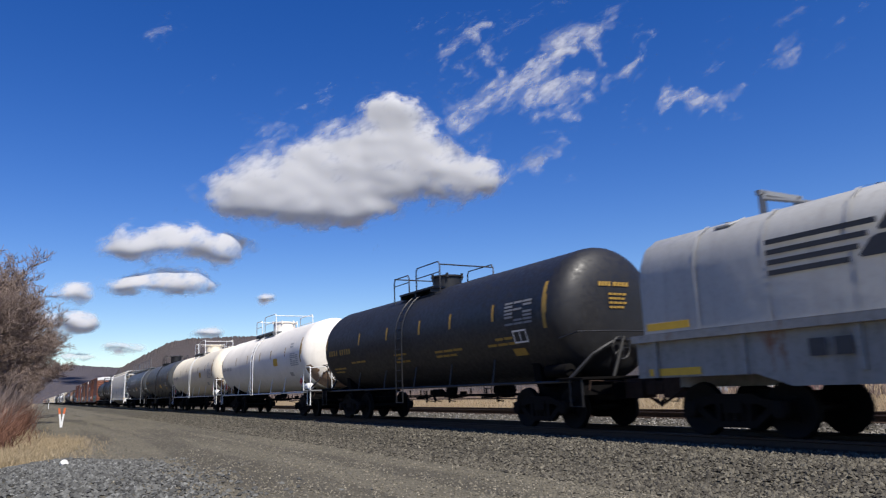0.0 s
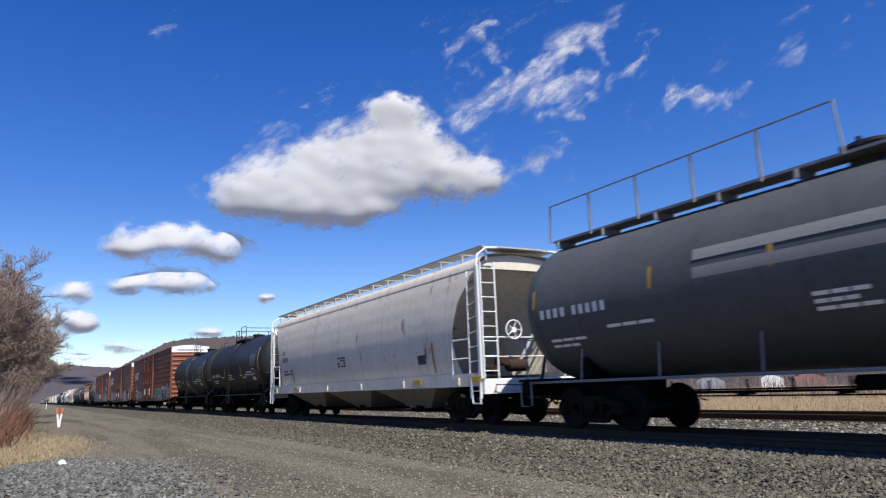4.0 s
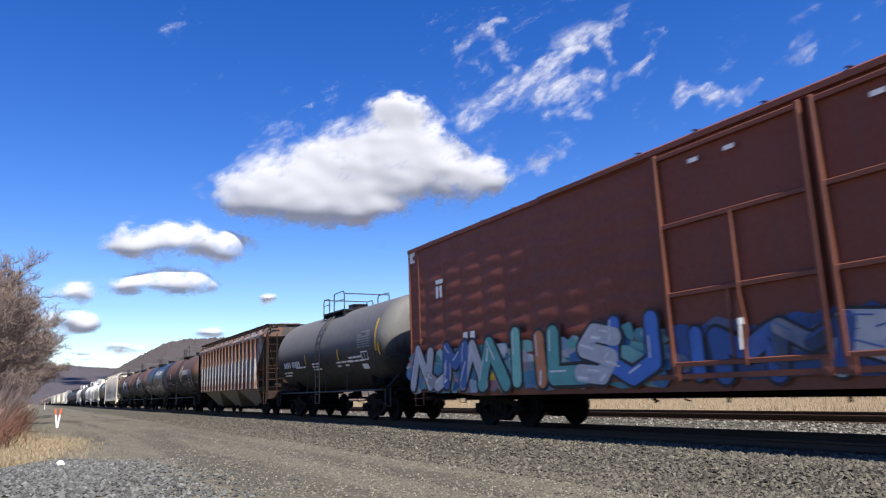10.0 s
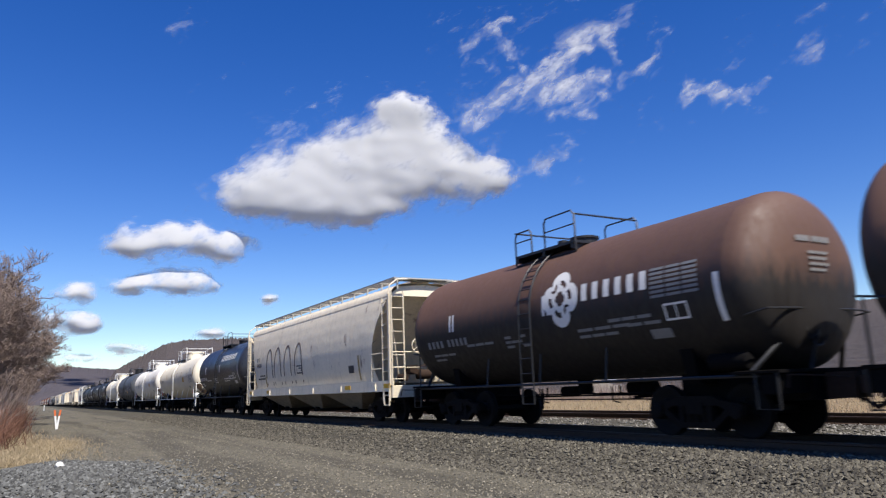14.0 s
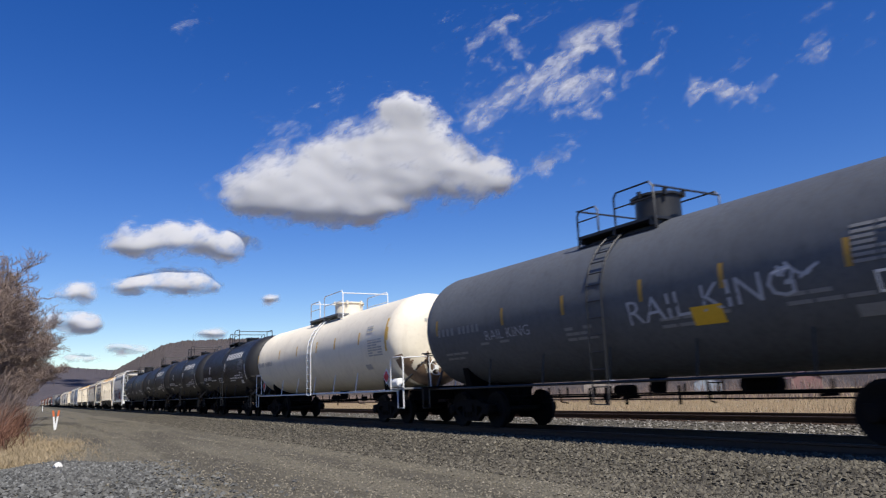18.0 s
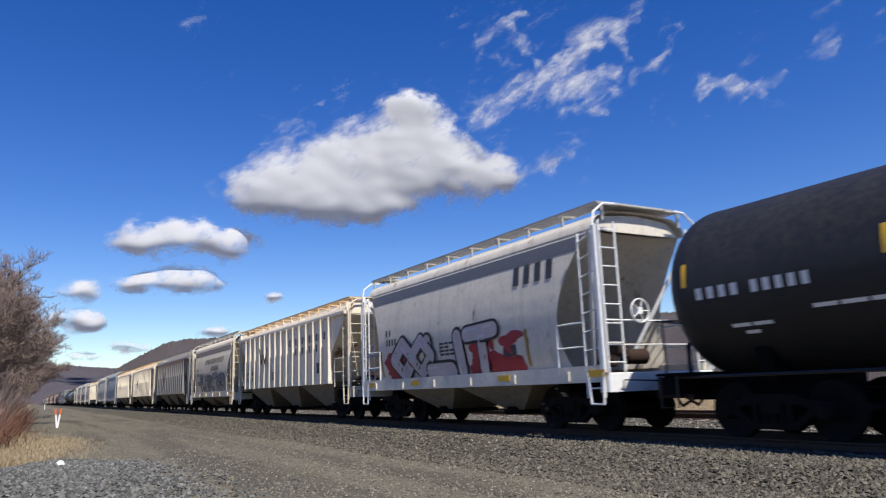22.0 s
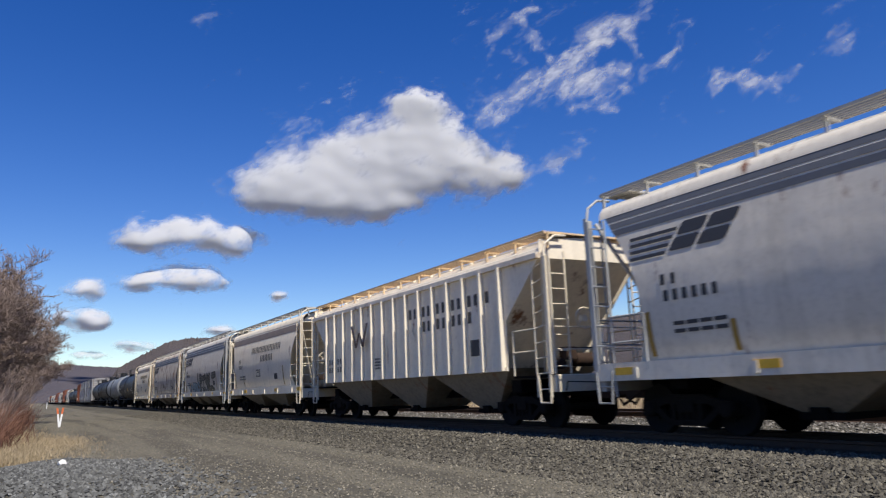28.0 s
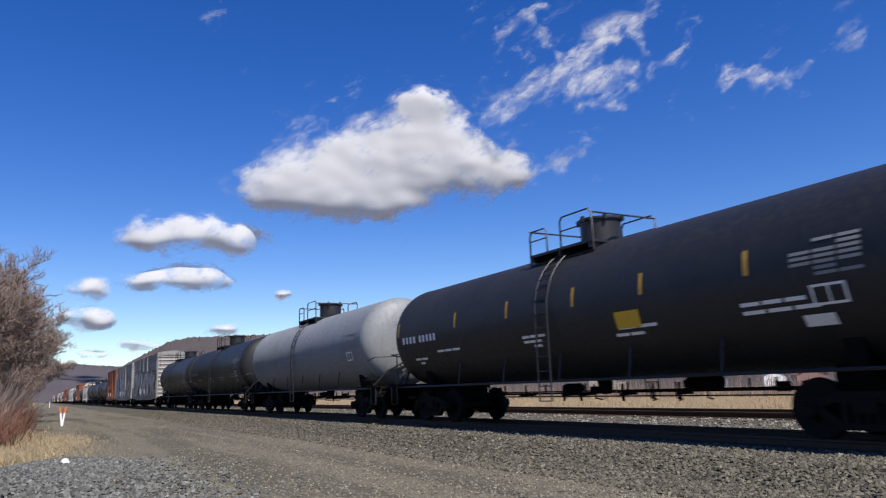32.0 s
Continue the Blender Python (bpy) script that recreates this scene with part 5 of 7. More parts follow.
def box_car(rear, pitch, coat, trim, label, seed, waffle, end_white=True, length=None):
    car, half = begin("box_car", rear, pitch, label, "box car")
    half -= 0.42
    z0, z1, w = 1.0, 5.25, 1.52
    d0, d1 = -3.15, 3.1         # door opening along the car

    def side(e):
        """One side wall with its pressed panels either side of the doors."""
        s = Shape()
        x = e * w
        for a, b in ((-half, d0), (d1, half)):
            if waffle:
                cols, per, rows_n = 10, 6, 60
                rows = []
                for i in range(rows_n + 1):
                    z = z0 + (z1 - z0) * i / rows_n
                    row = []
                    for j in range(cols * per + 1):
                        u = j / per
                        y = a + (b - a) * j / (cols * per)
                        q = math.sin(math.pi * (u % 1)) ** 0.7 * abs(math.sin(math.pi * 10 * (z - z0 - 0.12) / (z1 - z0 - 0.24) + 0.35 * math.sin(math.pi * u))) if z0 + 0.15 < z < z1 - 0.15 else 0
                        row.append((x + e * waffle * q, y, z))
                    rows.append(row)
                s.sheet(rows)
            else:
                rows = [[(x + e * 0.006 * noise.noise((y * 0.8, z * 0.8, seed)), y, z) for y in [a + (b - a) * j / 20 for j in range(21)]] for z in [z0 + (z1 - z0) * i / 10 for i in range(11)]]
                s.sheet(rows)
        s.box(x * 0.985, 0, (z0 + z1) / 2, 0.02, d1 - d0, z1 - z0)
        return s
    for e in (-1, 1):
        part("side_wall", ("box_side", e, seed), lambda: side(e), coat, car)
        part("top_chord", ("box_chord", e, round(half, 1)), lambda: Shape().box(e * w, 0, z1 - 0.04, 0.1, 2 * half, 0.12), coat, car)
        post = lambda: Shape().ribbed(0, 0, (z0 + z1) / 2, 0.09, 0.07, z1 - z0, 0.012)
        for y in (-half + 0.03, -half + 0.62, half - 0.62, half - 0.03):
            part("side_post", ("box_post",), post, trim, car, "", pose(e * w, y, 0))
        jamb = lambda: Shape().ribbed(0, 0, (z0 + z1) / 2, 0.08, 0.1, z1 - z0, 0.015)
        for y in (d0 - 0.07, d1 + 0.07):
            part("door_post", ("box_jamb",), jamb, coat, car, "", pose(e * w, y, 0))

    def end():
        s = Shape()
        rows = []
        n = 88
        for i in range(n + 1):
            z = z0 + (z1 - 0.42 - z0) * i / n
            q = 0.07 * max(0, math.sin(2 * math.pi * 10 * i / n)) ** 0.7
            rows.append([(x, -q * (1 if abs(x) < 1.4 else 0), z) for x in (-w, -1.45, -1.38, -0.9, -0.4, 0, 0.4, 0.9, 1.38, 1.45, w)])
        s.sheet(rows)
        return s
    for e in (-1, 1):
        m = pose(0, e * half, 0, 0, 0, 0 if e < 0 else 180)
        part("end_wall", ("box_end",), end, BOXROSE if seed == 3 else coat, car, "", m)

        def cap():
            s = Shape()
            s.prism([(-w - 0.02, z1 - 0.44), (w + 0.02, z1 - 0.44), (w + 0.02, z1 + 0.02), (0.6, z1 + 0.16), (-0.6, z1 + 0.16), (-w - 0.02, z1 + 0.02)], "y", -0.05, 0.03)
            s.box(0, -0.08, z1 - 0.18, 2.2, 0.06, 0.07)
            for k in (-1, 1):
                s.box(k * (w + 0.012), 0.2, z1 - 0.21, 0.02, 0.36, 0.42)
            return s
        part("end_cap", ("box_cap",), cap, WHITETRIM if end_white else coat, car, "white-painted top of the end wall" if end_white else "", m)

        side_iron = lambda: Shape().path([(0, 0.25, 0), (-0.07, 0.27, 0), (-0.07, 0.72, 0), (0, 0.74, 0)], 0.014)
        end_iron = lambda: Shape().path([(-0.21, -0.02, 0), (-0.21, -0.12, 0), (0.21, -0.12, 0), (0.21, -0.02, 0)], 0.014)
        step = lambda: Shape().path([(0, 0.2, 0.45), (0, 0.2, 0), (0, 0.7, 0), (0, 0.7, 0.45)], 0.02)
        for k in (-1, 1):
            for i in range(5):
                part("grab_iron", ("box_side_iron",), side_iron, trim, car, "", m @ (pose(k * (w + 0.02), 0, 0.75 + i * 0.42) @ Matrix.Diagonal((-k, 1, 1, 1))))
                part("grab_iron", ("box_end_iron",), end_iron, trim, car, "", m @ pose(k * 1.21, 0, 0.75 + i * 0.42))
            part("step", ("box_step",), step, trim, car, "", m @ pose(k * (w + 0.02), 0, 0.55))

        def draft():
            s = Shape()
            s.box(0, -0.18, 0.9, 0.7, 1.3, 0.4)
            s.box(0, -0.08, 1.02, 2.8, 0.3, 0.16)
            for i in range(6):
                s.box(0, -0.02 - i * 0.06, 1.14, 2.4, 0.02, 0.03)
            return s
        part("draft_gear_box", ("box_draft",), draft, IRON, car, "", m)
        part("draft_gear_housing", ("box_housing",), lambda: Shape().ribbed(0.1, -0.26, 1.42, 2.1, 0.36, 0.75, 0.04), IRON, car, "", m)
    part("brake_wheel", ("brake_wheel",), hand_wheel_shape, trim, car, "", pose(-0.75, -half - 0.5, 1.6))

    def roof():
        s = Shape()
        n = 19
        for i in range(n):
            a = -half + 2 * half * i / n
            b = a + 2 * half / n
            h = 0.07 if 5 <= i <= 12 else 0.0
            s.prism([(-w - 0.03, z1 + 0.0 + h * 0.6), (w + 0.03, z1 + h * 0.6), (w - 0.1, z1 + 0.06 + h), (0, z1 + 0.17 + h), (-w + 0.1, z1 + 0.06 + h)], "y", a, b)
            s.prism([(-w, z1 + 0.07 + h), (0, z1 + 0.19 + h), (w, z1 + 0.07 + h), (0, z1 + 0.22 + h)], "y", a, a + 0.09)
        return s
    part("roof", ("box_roof", round(half, 1)), roof, coat, car)

    def side_sill(e):
        return Shape().prism([(-half + 0.1, 0.92), (-half + 2.2, 0.92), (-half + 3.6, 0.8), (half - 3.6, 0.8), (half - 2.2, 0.92), (half - 0.1, 0.92), (half - 0.1, 1.08), (-half + 0.1, 1.08)], "x", e * (w - 0.02), e * (w + 0.05))
    for e in (-1, 1):
        part("side_sill", ("box_sill", round(half, 1), e), lambda: side_sill(e), trim, car)
    part("centre_sill", ("box_centre", round(half, 1)), lambda: Shape().box(0, 0, 0.85, 0.45, 2 * half - 2, 0.4), IRON, car)
    for i in range(-8, 9):
        part("crossbearer", ("box_cross",), lambda: Shape().box(0, 0, 0.9, 2.9, 0.12, 0.2), IRON, car, "", pose(0, i * half / 8.5, 0))
    running_gear(car, half + 0.42, 3.85 + 0.42)
    part("brake_gear", ("box_gear",), lambda: brake_gear_shape(12.0), IRON, car)

    def door():
        s = Shape()
        b = (d1 - d0) / 2 - 0.12
        s.box(0.03, 0, (z0 + z1) / 2 + 0.06, 0.09, b, z1 - z0 - 0.3)
        return s

    def upright():
        return Shape().ribbed(-0.06, 0, (z0 + z1) / 2 + 0.05, 0.13, 0.085, z1 - z0 - 0.34, 0.02)

    def crossbar():
        return Shape().ribbed(-0.05, 0, 0, 0.11, (d1 - d0) / 2 - 0.2, 0.085, 0.015)

    def lock_rod():
        s = Shape()
        s.tube((-0.09, 0, z0 + 0.2), (-0.09, 0, z0 + 2.75), 0.035)
        s.tube((-0.09, 0.22, z0 + 0.3), (-0.09, 0.22, z0 + 1.5), 0.025)
        s.prism([(-0.035, z0 + 1.3), (0.035, z0 + 1.3), (0.09, z0 + 0.75), (0.03, z0 + 0.5), (-0.03, z0 + 0.5), (-0.09, z0 + 0.75)], "x", -0.13, -0.09)
        return s

    def handle():
        return Shape().tube((-0.15, 0, z0 + 0.95), (-0.15, 0.03, z0 + 0.45), 0.022).box(-0.12, 0, z0 + 0.9, 0.06, 0.1, 0.1)

    def roller():
        return Shape().box(-0.09, 0, z0 + 0.12, 0.08, 0.14, 0.26).lathe([(-0.14, 0.02), (-0.13, 0.07), (-0.05, 0.07)], (0, 0, z0 + 0.06), "x", 10)
    wide = (d1 - d0) / 2 - 0.12
    for k in (-1, 1):
        mid = (d0 + d1) / 2 + k * (d1 - d0) / 4
        d = part("door", ("box_door",), door, coat, car, "closed plug door with raised frame bars", pose(-w - 0.035, mid, 0))
        for y in (-wide / 2 + 0.05, wide / 2 - 0.05):
            part("door_upright", ("box_upright",), upright, trim, d, "", pose(0, y, 0))
        for z in (z0 + 0.27, z0 + 1.5, z0 + 2.75, z1 - 0.2):
            part("door_crossbar", ("box_crossbar",), crossbar, trim, d, "", pose(0, 0, z))
        part("lock_rod", ("box_rod",), lock_rod, trim, d, "", pose(0, -0.05, 0))
        part("door_handle", ("box_handle",), handle, WHITETRIM, d, "white lever handle", pose(0, -0.05, 0))
        for y in (-wide / 2 + 0.12, wide / 2 - 0.12):
            part("roller", ("box_roller",), roller, trim, d, "", pose(0, y, 0))

    def door_track():
        s = Shape()
        s.box(-w - 0.08, 0, z0 + 0.06, 0.12, 13.2, 0.09)
        s.box(-w - 0.06, 0, z1 - 0.03, 0.1, 13.2, 0.1)
        return s
    part("door_track", ("box_track",), door_track, trim, car)

    def small_print():
        s = Shape()
        rng = random.Random(seed)
        x = -w - 0.05
        for i in range(6):
            lettering(s, flat, x, -half + 1.85, 2.15 - 0.14 * i, 0.8, 0.075, 4, 0.15, rng)
        lettering(s, flat, x, half - 3.1, 2.2, 0.7, 0.26, 2)
        lettering(s, flat, x, half - 3.1, 1.8, 1.5, 0.26, 6)
        for i in range(2):
            lettering(s, flat, x, half - 3.1, 1.5 - 0.14 * i, 1.3, 0.08, 4, 0.15, rng)
        lettering(s, flat, x - 0.1, -1.0, z1 - 0.5, 1.0, 0.08, 4, 0.15, rng)
        lettering(s, flat, x - 0.1, 2.2, z1 - 0.5, 1.0, 0.08, 4, 0.15, rng)
        return s
    tagged(part("stencil", ("box_text", seed), small_print, STENCIL, car), kind="stuff")

    for y in (-half + 0.75, -half + 5.2, -half + 8.9, half - 8.2, half - 4.4, half - 0.8):
        part("reflector", ("box_plate",), lambda: Shape().box(0, 0, 0, 0.012, 0.55, 0.16), YELLOW, car, "yellow reflector plate", pose(-w - 0.11, y, 1.25))
    return car, half, w


def stripe_logo(car, key, ink, x, y, z, wide, high, at=flat, torn=0.0):
    """Emblem of four slanted bars running into two plain slanted blocks."""
    def make():
        s = Shape()
        rng = random.Random(7)
        lean = 0.16 * wide
        bar = high / 7.5
        for i in range(4):
            z0 = z + high * 0.86 - i * high * 0.265 - bar
            a, b = y, y - 0.40 * wide - (i * 0.0)
            sh = -lean * (z0 - z) / high
            s.add([at(x, a, z0), at(x, b + sh, z0), at(x, b + sh, z0 + bar), at(x, a, z0 + bar)], [(0, 1, 2, 3)])
        q = lambda yy, zz: at(x, yy - lean * (zz - z) / high, zz)
        for a0, a1 in ((0.42, 0.67), (0.70, 0.96)):
            p0, p1 = y - a0 * wide, y - a1 * wide
            t = (p0 - p1) / 12
            for k0, k1 in ((0.0, 0.46), (0.54, 1.0)):
                s.add([q(p0 - t, z + k0 * high), q(p1 + t, z + k0 * high), q(p1, z + (k0 + 0.06) * high), q(p1, z + (k1 - 0.06) * high), q(p1 + t, z + k1 * high),
                       q(p0 - t, z + k1 * high), q(p0, z + (k1 - 0.06) * high), q(p0, z + (k0 + 0.06) * high)], [tuple(range(8))])
        return s
    tagged(part("emblem", ("emblem", key), make, ink, car, "emblem of slanted bars and blocks"), kind="stuff")


def wheel_logo(car, x, y, z):
    """Emblem: an open ring over two level bars."""
    def make():
        s = Shape()
        n = 22
        for r0, r1, a0, a1 in ((0.66, 0.47, -0.15, 3.5), (0.36, 0.18, -0.1, 4.1)):
            rows = [[(x, y - r * math.cos(t), z + 0.92 * r * math.sin(t)) for r in (r0, r1)] for t in [a0 + (a1 - a0) * i / n for i in range(n + 1)]]
            s.sheet(rows)
        for a, b in ((-0.76, -0.56), (-0.46, -0.28)):
            s.add([(x, y + 2.0, z + a), (x, y - 0.15, z + a), (x, y - 0.15, z + b), (x, y + 2.0, z + b)], [(0, 1, 2, 3)])
        s.add([(x, y + 0.66, z - 0.3), (x, y + 0.47, z - 0.3), (x, y + 0.47, z + 0.02), (x, y + 0.66, z + 0.02)], [(0, 1, 2, 3)])
        return s
    tagged(part("emblem", ("wheel_logo",), make, STENCIL, car, "white emblem of an open ring on two bars"), kind="stuff")


# ---- covered hopper cars ----


def hopper_bays(car, half, count, ztop, zlow, w, mat, key):
    """Inverted pyramids with their discharge gates, one part each."""
    span = 2 * half / count

    def bay():
        a, b = span * 0.49, span * 0.49 - min(1.65, 0.385 * span)
        p = [(-w, -a, ztop), (w, -a, ztop), (w, a, ztop), (-w, a, ztop), (-0.75, -b, zlow), (0.75, -b, zlow), (0.75, b, zlow), (-0.75, b, zlow)]
        return Shape().add(p, [(0, 1, 5, 4), (1, 2, 6, 5), (2, 3, 7, 6), (3, 0, 4, 7), (4, 5, 6, 7), (3, 2, 1, 0)])
    gate = lambda: Shape().box(0, 0, zlow - 0.06, 1.7, 2 * (span * 0.49 - min(1.65, 0.385 * span)), 0.1).box(-0.8, 0, zlow - 0.02, 0.2, 0.3, 0.2)
    for i in range(count):
        q = part("hopper_bay", ("bay", count) + key, bay, mat, car, "sloped discharge hopper under the body", pose(0, -half + (i + 0.5) * span, 0))
        part("discharge_gate", ("gate", zlow, round(span, 2)), gate, IRON, q)


def end_frame(car, half, w, ztop, zs, trim, key, m):
    """Posts, braces, ladders and guard rails at the leading end, turned by m for the other end."""
    y = -half
    for e in (-1, 1):
        part("end_post", ("hop_post", e) + key, lambda: Shape().ribbed(e * (w - 0.05), y + 0.12, (zs + ztop) / 2, 0.12, 0.14, ztop - zs, 0.015), trim, car, "", m)
        part("brace", ("hop_brace", e) + key, lambda: Shape().tube((e * (w - 0.1), y + 0.3, ztop - 0.1), (e * 0.5, y + 1.6, zs + 0.1), 0.045), trim, car, "", m)
        part("ladder", ("hop_side_ladder", e) + key, lambda: rungs(Shape(), (e * (w - 0.02), y + 0.62, zs - 0.5), (e * (w - 0.02), y + 0.62, ztop - 0.1), (e * (w - 0.02), y + 0.12, zs - 0.5), (e * (w - 0.02), y + 0.12, ztop + 0.05), 9, 0.016), trim, car, "", m)
        part("ladder", ("hop_end_ladder", e) + key, lambda: rungs(Shape(), (e * (w - 0.5), y, zs), (e * (w - 0.5), y, ztop + 0.08), (e * (w - 0.06), y, zs), (e * (w - 0.06), y, ztop + 0.08), 8, 0.016), trim, car, "", m)
        part("grab_rail", ("hop_grab", e) + key, lambda: Shape().path([(e * (w - 0.02), y + 0.12, ztop), (e * (w - 0.08), y + 0.12, ztop + 0.28), (e * (w - 0.35), y + 0.12, ztop + 0.48), (e * (w - 0.7), y + 0.12, ztop + 0.5)], 0.028), trim, car, "", m)
        g = part("guard_rail", ("hop_guard", e) + key, lambda: Shape().path([(e * (w - 0.02), y + 1.5, zs), (e * (w - 0.02), y + 1.5, zs + 1.05), (e * (w - 0.02), y + 0.62, zs + 1.05)], 0.026), trim, car, "", m)
        part("mid_rail", ("hop_mid", e) + key, lambda: Shape().tube((e * (w - 0.02), y + 1.5, zs + 0.55), (e * (w - 0.02), y + 0.62, zs + 0.55), 0.02), trim, g)
        part("step", ("hop_step", e) + key, lambda: Shape().path([(e * w, y + 0.1, zs), (e * w, y + 0.14, zs - 0.62), (e * w, y + 0.5, zs - 0.62), (e * w, y + 0.56, zs)], 0.026), trim, car, "", m)
    for k, (z, thick) in enumerate(((1.05, 0.022), (0.55, 0.018))):
        part("cross_rail", ("hop_cross", k) + key, lambda: Shape().tube((-w + 0.1, y + 0.05, zs + z), (w - 0.1, y + 0.05, zs + z), thick), trim, car, "", m)


def common_hopper(car, half, inset, zs, coat, trim, key, w, ztop):
    running_gear(car, half, inset)

    part("centre_sill", ("hop_sill",) + key, lambda: Shape().box(0, 0, 0.88, 0.5, 2 * half - 0.1, 0.36), IRON, car)
    for e in (-1, 1):
        part("end_sill", ("hop_end_sill", w, zs), lambda: Shape().ribbed(0, 0, zs - 0.2, 2 * w - 0.1, 0.28, 0.38, 0.02), trim, car, "", pose(0, e * (half - 0.14), 0))
        part("end_platform", ("hop_platform", w, zs), lambda: Shape().box(0, 0, zs - 0.03, 2 * w - 0.2, 1.4, 0.05), IRON, car, "", pose(0, e * (half - 0.95), 0))
        part("bolster", ("hop_bolster",), lambda: Shape().box(0, 0, 0.98, 2.4, 0.4, 0.3), IRON, car, "", pose(0, e * (half - inset), 0))
    for e in (-1, 1):
        end_frame(car, half, w, ztop, zs, trim, key, pose(0, 0, 0, 0, 0, 0 if e < 0 else 180))

        def equipment():
            s = Shape()
            y = -half
            s.lathe([(-0.35, 0.02), (-0.3, 0.17), (0.3, 0.17), (0.35, 0.02)], (0.2, y + 1.0, zs + 0.35), "x", 12)
            s.lathe([(-0.22, 0.02), (-0.2, 0.13), (0.2, 0.13), (0.22, 0.02)], (-0.7, y + 0.9, zs + 0.25), "y", 12)
            s.box(-0.35, y + 0.9, zs + 0.5, 0.3, 0.3, 0.3)
            s.path([(-0.7, y + 0.9, zs + 0.2), (-0.7, y + 0.6, zs + 0.6), (0.2, y + 0.5, zs + 0.6)], 0.025)
            return s
        part("brake_equipment", ("hop_equip",) + key, equipment, RUSTIRON, car, "", pose(0, 0, 0, 0, 0, 0 if e < 0 else 180))
    part("brake_wheel", ("brake_wheel",), hand_wheel_shape, trim, car, "", pose(-0.55, -half - 0.02, zs + 1.25))


def running_boards(half, z, w, trough):
    s = Shape()
    for e in (-1, 1):
        for k in range(5):
            s.box(e * (w - 0.2 + 0.1 * k), 0, z, 0.035, 2 * half, 0.035)
        s.box(e * (w + 0.25), 0, z, 0.02, 2 * half, 0.05)
        s.box(e * (w - 0.25), 0, z, 0.02, 2 * half, 0.05)
        n = int(2 * half / 1.2)
        for i in range(n + 1):
            y = -half + 2 * half * i / n
            s.box(e * w, y, z - 0.03, 0.5, 0.05, 0.04)
            s.box(e * (w + 0.15), y, z - 0.2, 0.04, 0.05, 0.4)
    for e in (-1, 1):
        s.box(0, e * (half - 0.3), z, 2 * w, 0.6, 0.04)
    return s


def rib_hopper(rear, pitch, coat, trim, board, label, seed, bays=3, ribs=15):
    car, half = begin("covered_hopper_car", rear, pitch, label, "hopper car")
    w, zb, ze, zs = 1.53, 1.42, 3.92, 1.22
    key = ("rib", round(pitch, 1))
    full, low = half - 0.28, half - 1.75

    def side(e):
        s = Shape()
        x = e * w
        s.prism([(-low, zb), (low, zb), (low, 2.55), (full, ze), (-full, ze), (-low, 2.55)], "x", x, x - e * 0.03)
        s.box(x + e * 0.02, 0, ze + 0.02, 0.14, 2 * full, 0.12)
        s.box(x, 0, zb - 0.02, 0.08, 2 * low, 0.1)
        return s
    for e in (-1, 1):
        part("side_sheet", ("hop_side", e) + key, lambda: side(e), coat, car)
        rib = lambda: Shape().prism([(e * w, -0.06), (e * (w + 0.13), -0.05), (e * (w + 0.13), 0.05), (e * w, 0.06)], "z", zb - 0.06, ze - 0.02)
        for i in range(ribs):
            y = -low + 0.12 + (2 * low - 0.24) * i / (ribs - 1)
            part("rib", ("hop_rib", e), rib, coat, car).matrix_basis = pose(0, y, 0)

    def slope(e):
        s = Shape()
        for e in (e,):
            s.add([(-w + 0.02, e * full, ze), (w - 0.02, e * full, ze), (w - 0.02, e * (low - 1.32), zb - 0.1), (-w + 0.02, e * (low - 1.32), zb - 0.1)], [(0, 1, 2, 3)])
            s.add([(-w + 0.02, e * full, ze - 0.02), (w - 0.02, e * full, ze - 0.02), (w - 0.02, e * full, ze + 0.4), (0, e * full, ze + 0.55), (-w + 0.02, e * full, ze + 0.4)], [(0, 1, 2, 3, 4)])
        return s
    for e in (-1, 1):
        part("slope_sheet", ("hop_slope", e) + key, lambda: slope(e), RUSTENDSHADE if coat is RUSTY else coat, car)

    def roof():
        s = Shape()
        pts = [(-w, ze + 0.06), (-w + 0.05, ze + 0.2), (-1.1, ze + 0.42), (0, ze + 0.56), (1.1, ze + 0.42), (w - 0.05, ze + 0.2), (w, ze + 0.06)]
        s.sheet([[(x, y, z) for x, z in pts] for y in [-full + 2 * full * i / 12 for i in range(13)]])
        s.box(0, 0, ze + 0.62, 0.9, 2 * full - 1.2, 0.14)
        for i in range(12):
            s.box(0, -full + 0.9 + i * (2 * full - 1.8) / 11, ze + 0.68, 1.1, 0.08, 0.1)
        return s
    part("roof", ("hop_roof",) + key, roof, coat, car)
    part("running_board", ("hop_board",) + key, lambda: running_boards(half - 0.2, ze + 0.58, 1.16, False), board, car)
    hopper_bays(car, low, bays, zb, 0.42, w - 0.06, BAYGRIMESHADE, key)
    common_hopper(car, half, 1.9, zs, coat, trim, key, w, ze)
    return car, half, w


def barrel(w, ze, zs):
    """Half section of a round-sided hopper: (x, z) from the sill to the eave."""
    return [(w - 0.15, zs), (w - 0.065, zs + 0.35), (w - 0.015, zs + 0.8), (w, zs + 1.2), (w - 0.015, zs + 1.6), (w - 0.06, zs + 2.05), (w - 0.135, ze - 0.32), (w - 0.22, ze)]


def on_barrel(w, ze, zs):
    pr = barrel(w, ze, zs)

    def at(x, y, z):
        for (a, p), (b, q) in zip(pr, pr[1:]):
            if z <= q:
                break
        t = (z - p) / (q - p)
        return (-(a + (b - a) * t + x), y, z)
    return at


